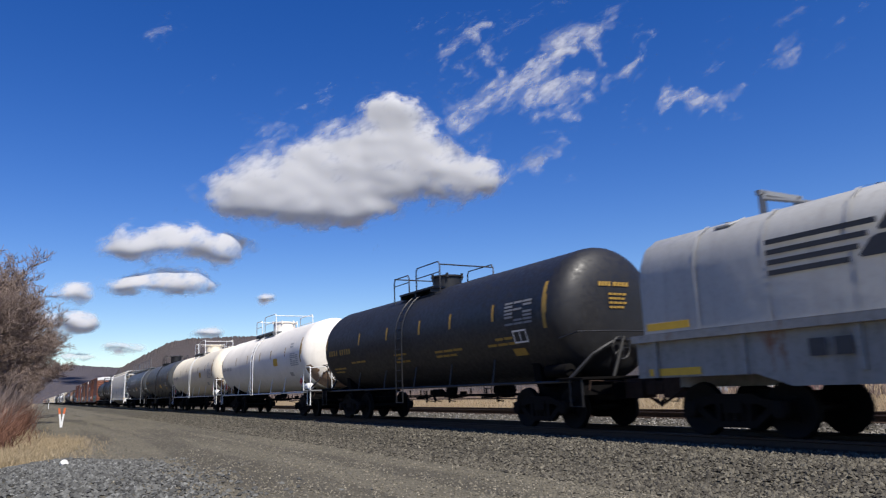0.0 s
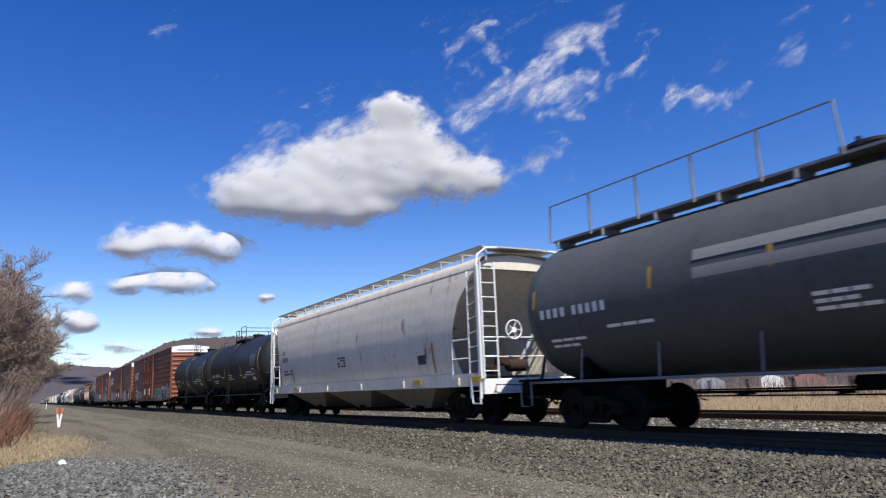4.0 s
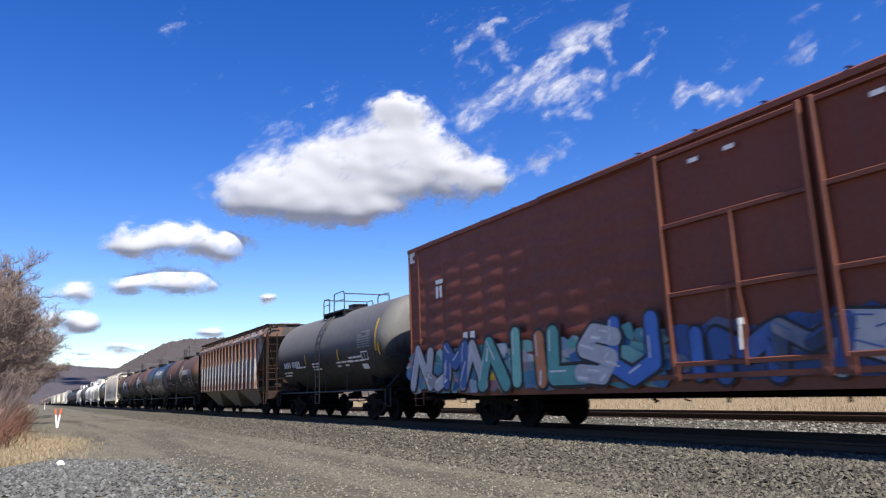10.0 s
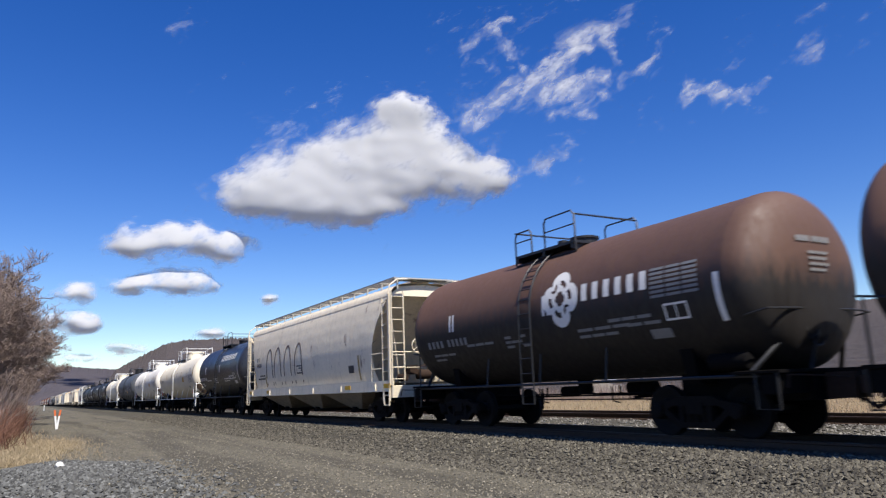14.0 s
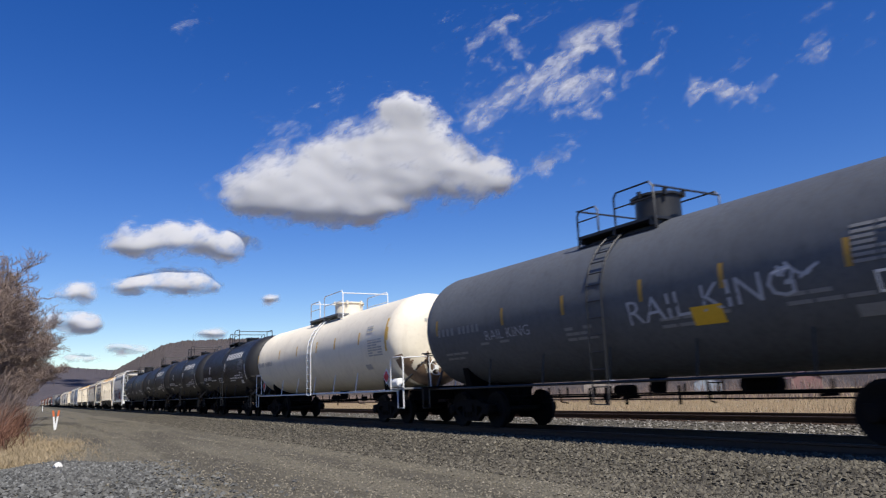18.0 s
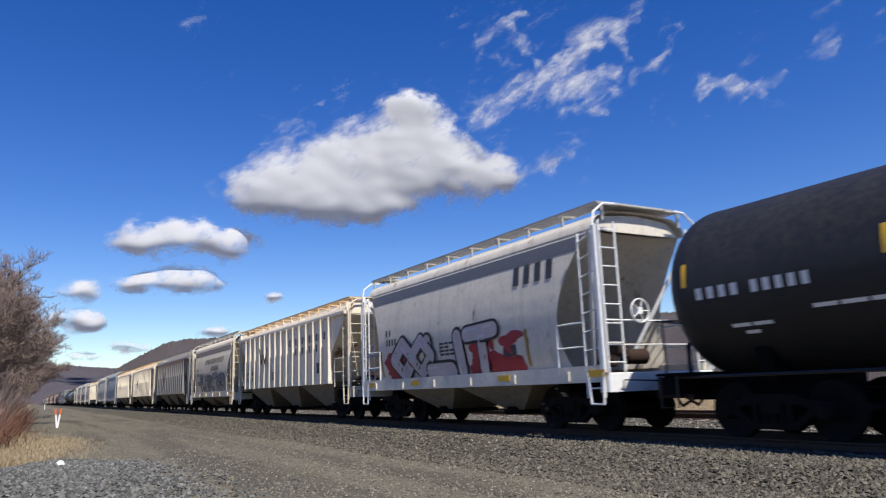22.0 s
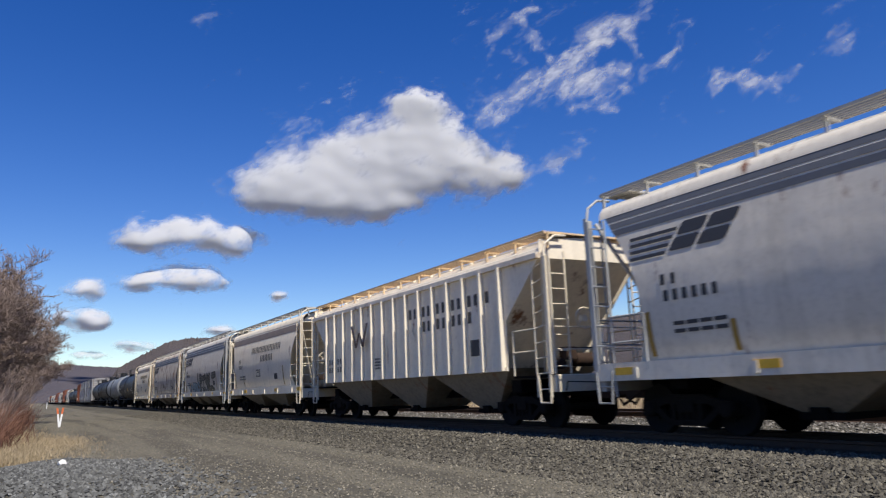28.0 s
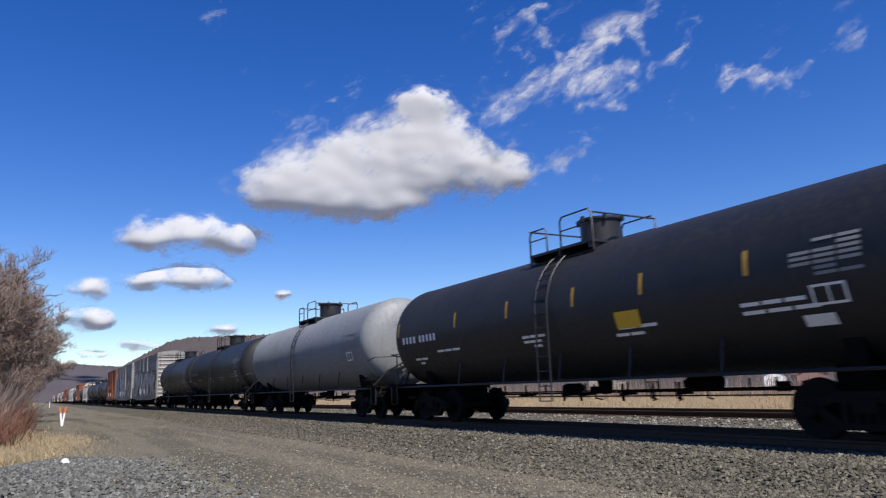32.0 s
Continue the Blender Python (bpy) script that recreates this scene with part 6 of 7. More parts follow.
def round_hopper(rear, pitch, coat, trim, label, seed, bays=2, band=NAVYBAND, ze=4.17, pinstripes=False):
    car, half = begin("covered_hopper_car", rear, pitch, label, "hopper car")
    w, zs = 1.58, 1.36
    key = ("round", round(pitch, 1), ze)
    full = half - 0.3
    at = on_barrel(w, ze, zs)
    pr = barrel(w, ze, zs)

    def reach(z):
        """Length of the side at a height: the ends are cut in a hollow curve."""
        t = (z - zs) / (ze - zs)
        return full - 0.15 - 1.05 * max(0.0, math.sin(math.pi * (0.26 + 0.70 * t)) - 0.12 * t)

    def side(e):
        s = Shape()
        rows = []
        n = 26
        for i in range(n + 1):
            z = zs + (ze - zs) * i / n
            q = at(0, 0, z)[0]
            rr = reach(z)
            rows.append([(-e * q if e < 0 else -q, y, z) for y in [-rr + 2 * rr * j / 24 for j in range(25)]])
        if e < 0:
            rows = [[(-abs(p[0]), p[1], p[2]) for p in r] for r in rows]
        else:
            rows = [[(abs(p[0]), p[1], p[2]) for p in r] for r in rows]
        s.sheet(rows)
        return s
    for e in (-1, 1):
        part("side_sheet", ("rh_side", e) + key, lambda: side(e), coat, car)

    def eave_band(e):
        s = Shape()
        for z0, z1 in (((ze - 0.42, ze - 0.1),) if not pinstripes else ((ze - 0.30, ze - 0.18), (ze - 0.14, ze - 0.02), (ze - 0.46, ze - 0.34))):
            rows = []
            for i in range(3):
                z = z0 + (z1 - z0) * i / 2
                q = at(0.008, 0, z)[0]
                rr = reach(z) - 0.01
                rows.append([(e * abs(q), y, z) for y in (-rr, 0, rr)])
            s.sheet(rows)
        return s
    if band is not None:
        part("eave_band", ("rh_band", pinstripes) + key, lambda: eave_band(-1), band, car, "dark painted band under the eave")

    def slope(e):
        """Hollow end sheet that closes the sides along their curved cut."""
        s = Shape()
        n = 20
        rows = []
        for i in range(n + 1):
            t = i / n
            z = zs - 0.05 + (ze - zs + 0.05) * t
            q = abs(at(0, 0, max(zs, z))[0]) - 0.004
            rr = reach(max(zs, z))
            rows.append([(q * u, e * (rr - 2.7 * (1 - t) * (1 - u ** 4) - 0.25 * (1 - abs(u) ** 8)), z) for u in (-1, -0.97, -0.8, -0.5, 0, 0.5, 0.8, 0.97, 1)])
        s.sheet(rows)
        top = reach(ze)
        s.add([(-w + 0.22, e * top, ze - 0.02), (w - 0.22, e * top, ze - 0.02), (1.0, e * top, ze + 0.3), (0, e * top, ze + 0.4), (-1.0, e * top, ze + 0.3)], [(0, 1, 2, 3, 4)])
        return s
    for e in (-1, 1):
        part("slope_sheet", ("rh_slope", e) + key, lambda: slope(e), coat, car)

    def roof():
        s = Shape()
        pts = [(-w + 0.20, ze - 0.02), (-w + 0.23, ze + 0.12), (-w + 0.33, ze + 0.25), (-1.0, ze + 0.36), (-0.4, ze + 0.42), (0.4, ze + 0.42), (1.0, ze + 0.36), (w - 0.33, ze + 0.25), (w - 0.23, ze + 0.12), (w - 0.20, ze - 0.02)]
        s.sheet([[(x, y, z) for x, z in pts] for y in [-full + 2 * full * i / 14 for i in range(15)]])
        s.box(0, 0, ze + 0.49, 0.7, 2 * full - 1.0, 0.16)
        return s
    part("roof", ("rh_roof",) + key, roof, coat, car)
    part("running_board", ("rh_board",) + key, lambda: running_boards(half - 0.25, ze + 0.56, 1.0, True), GRATE, car)

    def side_sill(e):
        s = Shape()
        s.prism([(-half + 0.15, zs - 0.34), (half - 0.15, zs - 0.34), (half - 0.15, zs), (-half + 0.15, zs)], "x", e * (w - 0.18), e * (w + 0.0))
        for i in range(6):
            s.box(e * (w + 0.01), -half + 1.2 + i * (2 * half - 2.4) / 5, zs - 0.2, 0.05, 0.1, 0.2)
        return s
    for e in (-1, 1):
        part("side_sill", ("rh_sill", e) + key, lambda: side_sill(e), coat, car)
    hopper_bays(car, full - 2.3, bays, zs - 0.3, 0.42, w - 0.12, BAYGRIMESHADE, key)
    common_hopper(car, half, 1.85, zs - 0.15, coat, trim, key, w, ze)

    for y in (-half + 0.3, -half + 3.6, half - 4.0, half - 0.9):
        part("reflector", ("rh_pad",), lambda: Shape().box(0, 0, 0, 0.014, 0.5, 0.14), YELLOW, car, "yellow reflector plate", pose(-w - 0.009, y, zs - 0.16))
    for i, (y, z) in enumerate(((-half + 2.7, 0.95), (half - 3.4, 0.6), (half - 1.55, 0.9))):
        part("reflector_stripe", ("rh_mark", i) + key, lambda: patch(Shape(), at, 0.01, y, y - 0.11, zs + 0.08, zs + z, 6), GOLD, car)
    return car, half, at, zs, ze


def hopper_text(car, half, at, zs, ze, ink, key, words, number_row=True, x=0.012):
    rng = random.Random(len(key) * 7 + int(half * 10))

    def make():
        s = Shape()
        for y, z, wide, high, n in words:
            lettering(s, at, x, y, z, wide, high, n, 0.46)
        if number_row:
            lettering(s, at, x, half - 2.0, zs + 1.35, 0.5, 0.2, 2, 0.6)
            lettering(s, at, x, half - 2.05, zs + 1.05, *((1.3, 0.2, 6) if key[:2] == "ns" else (0.8, 0.2, 4)), 0.5)
            for i in range(2):
                lettering(s, at, x, half - 2.2, zs + 0.6 - i * 0.14, 1.2, 0.07, 4, 0.15, rng)
        for i in range(4):
            lettering(s, at, x, 0.6, zs + 0.85 - i * 0.1, 0.8, 0.06, 3, 0.15, rng)
        return s
    tagged(part("stencil", ("hop_text", key), make, ink, car), kind="stuff")
    part("tag_box", ("hop_tag", key), lambda: patch(Shape(), at, x, -half + 3.6, -half + 3.1, zs + 0.35, zs + 0.62), DARKSTENCIL, car)


# ---- coil car ----


def coil_car(rear, pitch, label):
    car, half = begin("coil_car", rear, pitch, label, "coil car")
    z0 = 1.86
    sec = [(1.48, z0), (1.48, 2.9), (1.44, 3.2), (1.30, 3.5), (1.0, 3.70), (0.5, 3.82), (0, 3.86)]
    ring = [(-x, z) for x, z in sec] + [(x, z) for x, z in reversed(sec[:-1])]
    full = half - 0.25

    def hood(a, b):
        s = Shape()
        s.sheet([[(x * k, y, z if k == 1 else z0 + (z - z0) * k) for x, z in ring] for y, k in ((a, 0.02), (a, 0.96), (a + 0.12, 1), (b - 0.12, 1), (b, 0.96), (b, 0.02))])
        for i in range(1, 5):
            y = a + (b - a) * i / 5
            s.sheet([[(x * 1.012, yy, z0 + (z - z0) * 1.012) for x, z in ring] for yy in (y - 0.04, y + 0.04)])
        return s
    for a, b in ((-full, -0.02), (0.02, full)):
        h = part("hood", ("coil_hood", a > -1), lambda: hood(a, b), COILGREY, car, "silver-grey rounded steel hood")

        def bracket():
            s = Shape()
            y = b - 0.9 if a < -1 else b - 2.2
            for e in (-1, 1):
                s.box(e * 0.5, y, 3.95, 0.08, 0.1, 0.55)
            s.box(0, y, 4.2, 1.2, 0.1, 0.08)
            s.path([(-0.5, y, 4.1), (-0.5, y - 0.9, 3.8)], 0.04)
            s.path([(-0.9, y + 0.1, 3.72), (-1.2, y + 0.2, 3.6), (-1.2, y + 0.5, 3.6)], 0.03)
            return s
        part("lifting_bracket", ("coil_bracket", a > -1), bracket, GREYTRIM, h)

    def body():
        s = Shape()
        for e in (-1, 1):
            s.prism([(-half, 1.05), (-half + 2.6, 1.05), (-half + 3.2, 0.85), (half - 3.2, 0.85), (half - 2.6, 1.05), (half, 1.05), (half, 1.75), (-half, 1.75)], "x", e * 1.30, e * 1.40)
            s.box(e * 1.44, 0, 1.78, 0.2, 2 * half, 0.14)
            for i in range(8):
                s.box(e * 1.43, -half + 0.5 + i * (2 * half - 1) / 7, 1.38, 0.07, 0.1, 0.66)
        for e in (-1, 1):
            s.box(0, e * (half - 0.05), 1.4, 2.6, 0.1, 0.7)
        s.box(0, 0, 1.0, 0.6, 2 * half, 0.3)
        return s
    part("trough", ("coil_body",), body, COILTROUGH, car, "pale grey steel trough")
    running_gear(car, half, 1.8)
    x = -1.52
    stripe_logo(car, "coil", DARKSTENCIL, x, half - 3.1, 2.6, 3.4, 0.62)
    tagged(part("stencil", ("coil_text",), lambda: lettering(lettering(Shape(), flat, -1.48, half - 3.6, 1.28, 0.8, 0.26, 2), flat, -1.48, half - 4.9, 1.28, 2.2, 0.26, 6), DARKSTENCIL, car), kind="stuff")
    for z, x_, ln in ((1.98, -1.485, 1.0), (1.15, -1.415, 1.2)):
        part("reflector", ("coil_pad", z), lambda: Shape().box(x_, half - 0.9, z, 0.01, ln, 0.13), YELLOW, car, "yellow reflector plate")
    return car


# ---- the consist, from the leading car back: rear end sill at 0 s, length over couplers ----


def stsx(rear, pitch, coat, label, seed, brand, manway=0.0):
    car, at, hl = tank_car(rear, pitch, 1.46, 2.84, coat, BLACKTRIM, label, "short", "STENCIL" if coat is not BROWN else "DIM", seed=seed + (coat is BROWN), mark="bars", manway=manway)
    if brand == "wide":
        brand_word(car, at, -0.9, 3.18, 3.5, 0.36, 9, STENCIL, "wide", "white company name as plain blocks")
    elif brand == "badge":
        disc_badge(car, at, -1.2, 2.86, 0.52, 0.55, OCHRE if seed == 14 else STENCIL, "knot", "round white badge with a knot of rings")
        brand_word(car, at, -1.9, 2.72, 2.0, 0.36, 6, STENCIL, "badge_word", "white company name as plain blocks")
    return car


coil_car(10.15, 15.8, "silver-grey coil car with two rounded hoods")
tank_car(27.6, 17.1, 1.43, 2.75, BLACK, BLACKTRIM, "long black tank car with gold stencils", "dome", "GOLD", seed=1, mark="plate", manway=0.4)
tank_car(45.85, 18.0, 1.435, 2.84, WHITE, WHITETRIM, "white insulated tank car with a white top railing", "jacket", "DARK", seed=2, mark="plate", manway=0.3)
tank_car(64.2, 18.2, 1.435, 2.84, CREAM, WHITETRIM, "cream-white insulated tank car with yellow marks", "jacket", "DARK", seed=2, mark="plate", manway=-0.25)
tank_car(80.8, 16.6, 1.47, 2.85, SLATEPALE, BLACKTRIM, "slate-grey tank car with a black dome platform", "dome", "GOLD", seed=4, mark="plate", manway=-0.8)
tank_car(99.7, 18.7, 1.47, 2.83, SLATE, GREYTRIM, "slate-grey tank car with a full-length top walkway", "walkway", "STENCIL", seed=5, mark="plate", manway=1.0)
HOPPERS = []
wk = TRAIN[-1][0]
for z, y0, y1 in ((3.05, 3.2, -1.9), (2.72, 3.2, -1.7)):
    part("brand_bar", ("brand_bar", z), lambda: patch(Shape(), on_drum(1.605, 2.69), 0.012, y0, y1, z, z + 0.2), DIMSTENCIL, wk, "long faded pale bar of painted lettering")
HOPPERS.append(round_hopper(120.1, 20.3, HOPGREY, WHITETRIM, "long pale grey round-sided covered hopper", 6, 3, None))
tank_car(134.1, 13.8, 1.47, 2.83, CHARCOAL, BLACKTRIM, "charcoal tank car with white stencils", "short", "STENCIL", seed=7, mark="stripes", manway=0.4)
dw = tank_car(147.8, 13.7, 1.47, 2.83, CHARCOAL, BLACKTRIM, "dark grey tank car with a white band round its middle", "short", "STENCIL", seed=8, mark="stripes", manway=-0.3)
part("white_band", ("white_band",), lambda: Shape().lathe([(-0.05, 1.59), (-0.04, 1.613), (0.62, 1.613), (0.63, 1.59)], (0, 0, 2.69), "y", 56), PALEGREY, dw[0], "grimy white painted band")



def card_frame(car, x, y, z):
    """White-framed holder with two dark cards."""
    f = part("card_frame", ("card_frame",), lambda: Shape().ribbed(0, 0, 0, 0.02, 0.66, 0.32, 0.008), WHITETRIM, car, "white card frame", pose(x, y, z))
    for k in (-1, 1):
        part("card", ("card",), lambda: Shape().box(-0.014, 0, 0, 0.008, 0.25, 0.22), DARKSTENCIL, f, "", pose(0, k * 0.15, 0))


b1, bh, bw = box_car(176.1, 28.3, BOXRED, REDTRIM, "oxide-red box car with pressed panels and spray paint", 1, 0.048)
stripe_logo(b1, "box1", STENCIL, -bw - 0.07, bh - 1.9, 3.15, 2.9, 0.75)
graffiti(b1, 21, -bh + 8.4, 0.9, 4.3, 1.0, 5, -bw - 0.075, "jade", "white", "mint", "green and white balloon-letter graffiti")
graffiti(b1, 22, -bh + 3.0, 0.9, 2.9, 1.15, 3, -bw - 0.075, "silver", "black", "white", "silver balloon-letter graffiti outlined black")
graffiti(b1, 23, bh - 4.3, 1.0, 4.2, 0.85, 7, -bw - 0.075, "ash", "violet", "silver", "faded violet graffiti")
part("spray_tag", ("tag", 20), lambda: tag_strokes(20, -3.65, 3.0, 0.6, 0.45, 10, -bw - 0.07, flat, 0.04), SPRAY["silver"], b1, "pale sprayed scribble")
part("tag_plate", ("tan_plate",), lambda: Shape().box(-bw - 0.07, -bh + 4.15, 1.9, 0.02, 0.7, 0.36), SPRAY["tan"], b1, "blank tan card holder")
card_frame(b1, -bw - 0.07, -bh + 3.25, 1.68)
b2, bh, bw = box_car(205.2, 28.88, BOXBROWN, BROWNTRIM, "oxide-brown smooth-sided box car with an emblem", 2, 0.0)
stripe_logo(b2, "box2", STENCIL, -bw - 0.07, bh - 1.3, 3.2, 3.9, 0.95)
spray_field(b2, 68, -bh + 7.2, 0.85, 3.7, 1.15, 70, -bw - 0.064, "lilac", "pale lilac sprayed ground")
spray_field(b2, 69, bh - 4.4, 0.95, 4.9, 0.9, 60, -bw - 0.064, "ash", "grey sprayed ground")
graffiti(b2, 24, -bh + 7.0, 0.85, 3.4, 1.35, 5, -bw - 0.075, ("silver", "lilac", "white", "lilac", "mint"), "blue", "white", "lilac and white balloon-letter graffiti")
graffiti(b2, 25, bh - 4.4, 0.95, 5.0, 1.15, 7, -bw - 0.075, ("silver", "white", "sky", "silver"), "umber", "white", "silver and brown graffiti")
part("spray_tag", ("tag", 26), lambda: tag_strokes(26, -3.76, 0.95, 2.4, 1.0, 15, -bw - 0.08, flat, 0.06), SPRAY["white"], b2, "white spray tag")
part("dark_plate", ("dark_plate",), lambda: Shape().box(-bw - 0.02, -bh + 3.1, 1.82, 0.02, 0.7, 0.45), IRON, b2)
card_frame(b2, -bw - 0.02, -bh + 2.45, 1.5)
b3, bh, bw = box_car(234.2, 28.8, BOXROSE, REDTRIM, "faded red box car covered with bright graffiti along the sill", 3, 0.03)
brand_word(b3, flat, -bh + 4.5, 3.95, 2.65, 0.5, 7, STENCIL, "box3", "white company name as plain blocks", -bw - 0.06)
wheel_logo(b3, -bw - 0.06, -bh + 2.73, 3.36)
graffiti(b3, 27, -bh + 7.9, 0.9, 5.9, 1.2, 6, -bw - 0.08, ("ash", "mint", "river", "teal", "silver", "mint"), "black", "white", "grey and teal balloon-letter graffiti")
graffiti(b3, 30, -bh + 1.8, 0.9, 1.5, 1.0, 2, -bw - 0.08, "teal", "ash", "white", "teal balloon-letter graffiti")
part("spray_cloud", ("cloud27",), lambda: bubble_letters(77, -bh + 6.2, 1.1, 4.0, 1.5, 1, -bw - 0.062)[0][1].mesh("spray_cloud", False), SPRAY["violet"], b3, "violet sprayed cloud behind the letters")
spray_field(b3, 61, 3.0, 0.95, 6.2, 1.05, 150, -bw - 0.054, "deep", "blue sprayed ground across the foot of the doors")
spray_field(b3, 62, bh - 0.1, 0.86, 9.9, 1.35, 260, -bw - 0.062, "cool", "mixed teal and blue sprayed ground")
spray_field(b3, 63, -bh + 8.2, 0.86, 7.0, 1.2, 120, -bw - 0.064, "river", "grey and teal sprayed ground")
spray_field(b1, 64, -13.05 + 8.3, 0.88, 4.4, 1.0, 60, -bw - 0.064, "ash", "grey sprayed ground")
part("brand_mark", ("box3_mark",), lambda: lettering(lettering(Shape(), flat, -bw - 0.05, bh - 1.7, 3.55, 0.42, 0.34, 2), flat, -bw - 0.05, bh - 1.7, 3.95, 0.42, 0.12, 1, 0.0), STENCIL, b3, "small white painted mark")
graffiti(b3, 28, 3.0, 0.95, 6.2, 0.95, 6, -bw - 0.102, ("cobalt", "blue", "deep", "silver", "blue", "deep"), "black", "blue", "blue graffiti across the foot of the doors")
graffiti(b3, 29, bh - 0.4, 0.9, 9.4, 1.4, 10, -bw - 0.142, ("silver", "ash", "blue", "silver", "teal", "mint", "orange", "teal", "silver", "cobalt"), "black", "white", "silver, teal, orange and blue graffiti")

tank_car(247.75, 13.5, 1.47, 2.83, GREYDUSTLIT, BLACKTRIM, "grey-black tank car with white stencils", "short", "STENCIL", seed=12, mark="stripes", manway=0.0)
rusty = rib_hopper(266.2, 18.2, RUSTY, RUSTIRON, RUSTIRON, "rust-streaked grey ribbed covered hopper", 13, 3, 17)
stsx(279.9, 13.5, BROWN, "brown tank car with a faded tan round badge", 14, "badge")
stsx(293.1, 13.2, NAVY, "glossy blue-black tank car with white lettering blocks", 15, "wide")
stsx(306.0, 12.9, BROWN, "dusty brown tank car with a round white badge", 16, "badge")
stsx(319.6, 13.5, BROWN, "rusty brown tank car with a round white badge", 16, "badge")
HOPPERS.append(round_hopper(338.6, 19.0, HOPSTONE, CREAMTRIM, "cream round-sided covered hopper with outlined graffiti", 18, 3, None))
stsx(351.6, 13.0, NAVY, "blue-black tank car with white lettering blocks", 15, "wide")
for rear, pitch, coat, lab in ((369.4, 17.7, CREAM, "cream-white insulated tank car with rust runs"), (387.6, 18.0, WHITE, "white insulated tank car with a black spray tag")):
    tk = tank_car(rear, pitch, 1.42, 2.81, coat, WHITETRIM, lab, "jacket", "DARK", seed=2, mark="plate", manway=0.3)
part("spray_tag", ("tag", 30), lambda: tag_strokes(30, 4.6, 2.2, 1.6, 1.0, 9, 0.012, tk[1], 0.06), SPRAY["black"], tk[0], "black outline spray tag")
part("spray_tag", ("tag", 31), lambda: tag_strokes(31, 1.3, 2.3, 1.4, 0.9, 9, 0.012, tk[1], 0.05), SPRAY["blue"], tk[0], "blue scribbled tag")
rk = tank_car(404.8, 17.0, 1.47, 2.85, SLATEMID, BLACKTRIM, "slate-grey tank car with a white hand-sprayed tag", "dome", "DIM", seed=4, mark="plate", manway=-0.1)
sprayed_words(rk[0], "RAIL KING", "king", -0.8, 2.08, 0.5, rk[1], 0.014, SPRAY["silver"], "white hand-sprayed words", 0.05)
part("spray_tag", ("tag", 33), lambda: tag_strokes(33, -4.0, 2.35, 0.7, 0.4, 5, 0.014, rk[1], 0.05), SPRAY["silver"], rk[0], "white hand-sprayed crown")
sprayed_words(rk[0], "RAIL KING", "king_small", 4.2, 2.2, 0.26, rk[1], 0.014, SPRAY["silver"], "small white hand-sprayed words")
tank_car(422.8, 18.0, 1.425, 2.82, CREAM, WHITETRIM, "off-white insulated tank car with a tall white ladder", "jacket", "DARK", seed=2, mark="stripes", manway=-0.25)
for rear, pitch, mw in ((435.8, 13.2, -0.4), (449.35, 13.4, -0.45), (463.0, 13.4, -0.7)):
    stsx(rear, pitch, BLACK, "black tank car with white lettering blocks", 15, "wide", mw)
tank_car(481.4, 18.3, 1.43, 2.74, BLACK, BLACKTRIM, "long black tank car with yellow stripes", "dome", "STENCIL", seed=27, mark="stripes", manway=0.1)


def winchester(rear, pitch, coat, trim, board, label, seed):
    """Ribbed hopper with its name lettered between the ribs and a winged badge."""
    car, half, w = rib_hopper(rear, pitch, coat, trim, board, label, seed, 3, 15)
    low = half - 1.75
    sp = (2 * low - 0.24) / 14

    def pair(s, bay, z, high, n, wide=0.66):
        """Up to two letter-sized bars in the bay behind a rib."""
        lettering(s, flat, -w - 0.012, low - 0.12 - bay * sp - 0.12, z, wide * n / 2, high, n, 0.5)

    def words():
        s = Shape()
        for bay in range(8, 13):
            pair(s, bay, 3.10, 0.30, 2)
        pair(s, 13, 3.10, 0.30, 1)
        for bay in range(9, 12):
            pair(s, bay, 2.66, 0.30, 2)
        pair(s, 12, 2.66, 0.30, 1)
        for i in (0, 1):
            pair(s, i, 2.02, 0.2, 2, 0.5)
            pair(s, i, 1.72, 0.2, 2, 0.5)
        for i in range(4):
            lettering(s, flat, -w - 0.012, low - 0.2 - 5.05 * sp, 2.0 - 0.1 * i, 0.5, 0.06, 3, 0.15)
        return s
    tagged(part("brand_lettering", ("ww_words", round(pitch, 1)), words, DARKSTENCIL, car, "dark railway name in plain bars"), kind="stuff")

    def badge():
        s = Shape()
        y0 = low - 0.12 - 3.95 * sp
        x = -w - 0.145
        for a, b in (((0.68, 3.3), (0.30, 2.5)), ((-0.68, 3.3), (-0.30, 2.5)), ((0.30, 2.5), (0.0, 3.0)), ((-0.30, 2.5), (0.0, 3.0))):
            t = 0.09
            s.add([(x, y0 + a[0] - t, a[1]), (x, y0 + a[0] + t, a[1]), (x, y0 + b[0] + t, b[1]), (x, y0 + b[0] - t, b[1])], [(0, 1, 2, 3)])
        return s
    part("badge", ("ww_badge", round(pitch, 1)), badge, SPRAY["umber"], car, "dark winged badge")
    part("tag_box", ("ww_tag", round(pitch, 1)), lambda: Shape().box(-w - 0.01, -low + 0.12 + 1.5 * sp, 2.0, 0.02, 0.45, 0.42), DARKSTENCIL, car)
    return car


def wwround(rear, pitch, label, seed, words=True):
    h = round_hopper(rear, pitch, HOPSTONE, CREAMTRIM, label, seed, 2, BROWNBAND)
    car, half, at, zs, ze = h
    hopper_text(car, half, at, zs, ze, WORNSTENCIL, "ww%d" % words, ((1.6, zs + 1.75, 5.2, 0.32, 20), (-0.2, zs + 1.28, 2.2, 0.32, 8)))
    return h


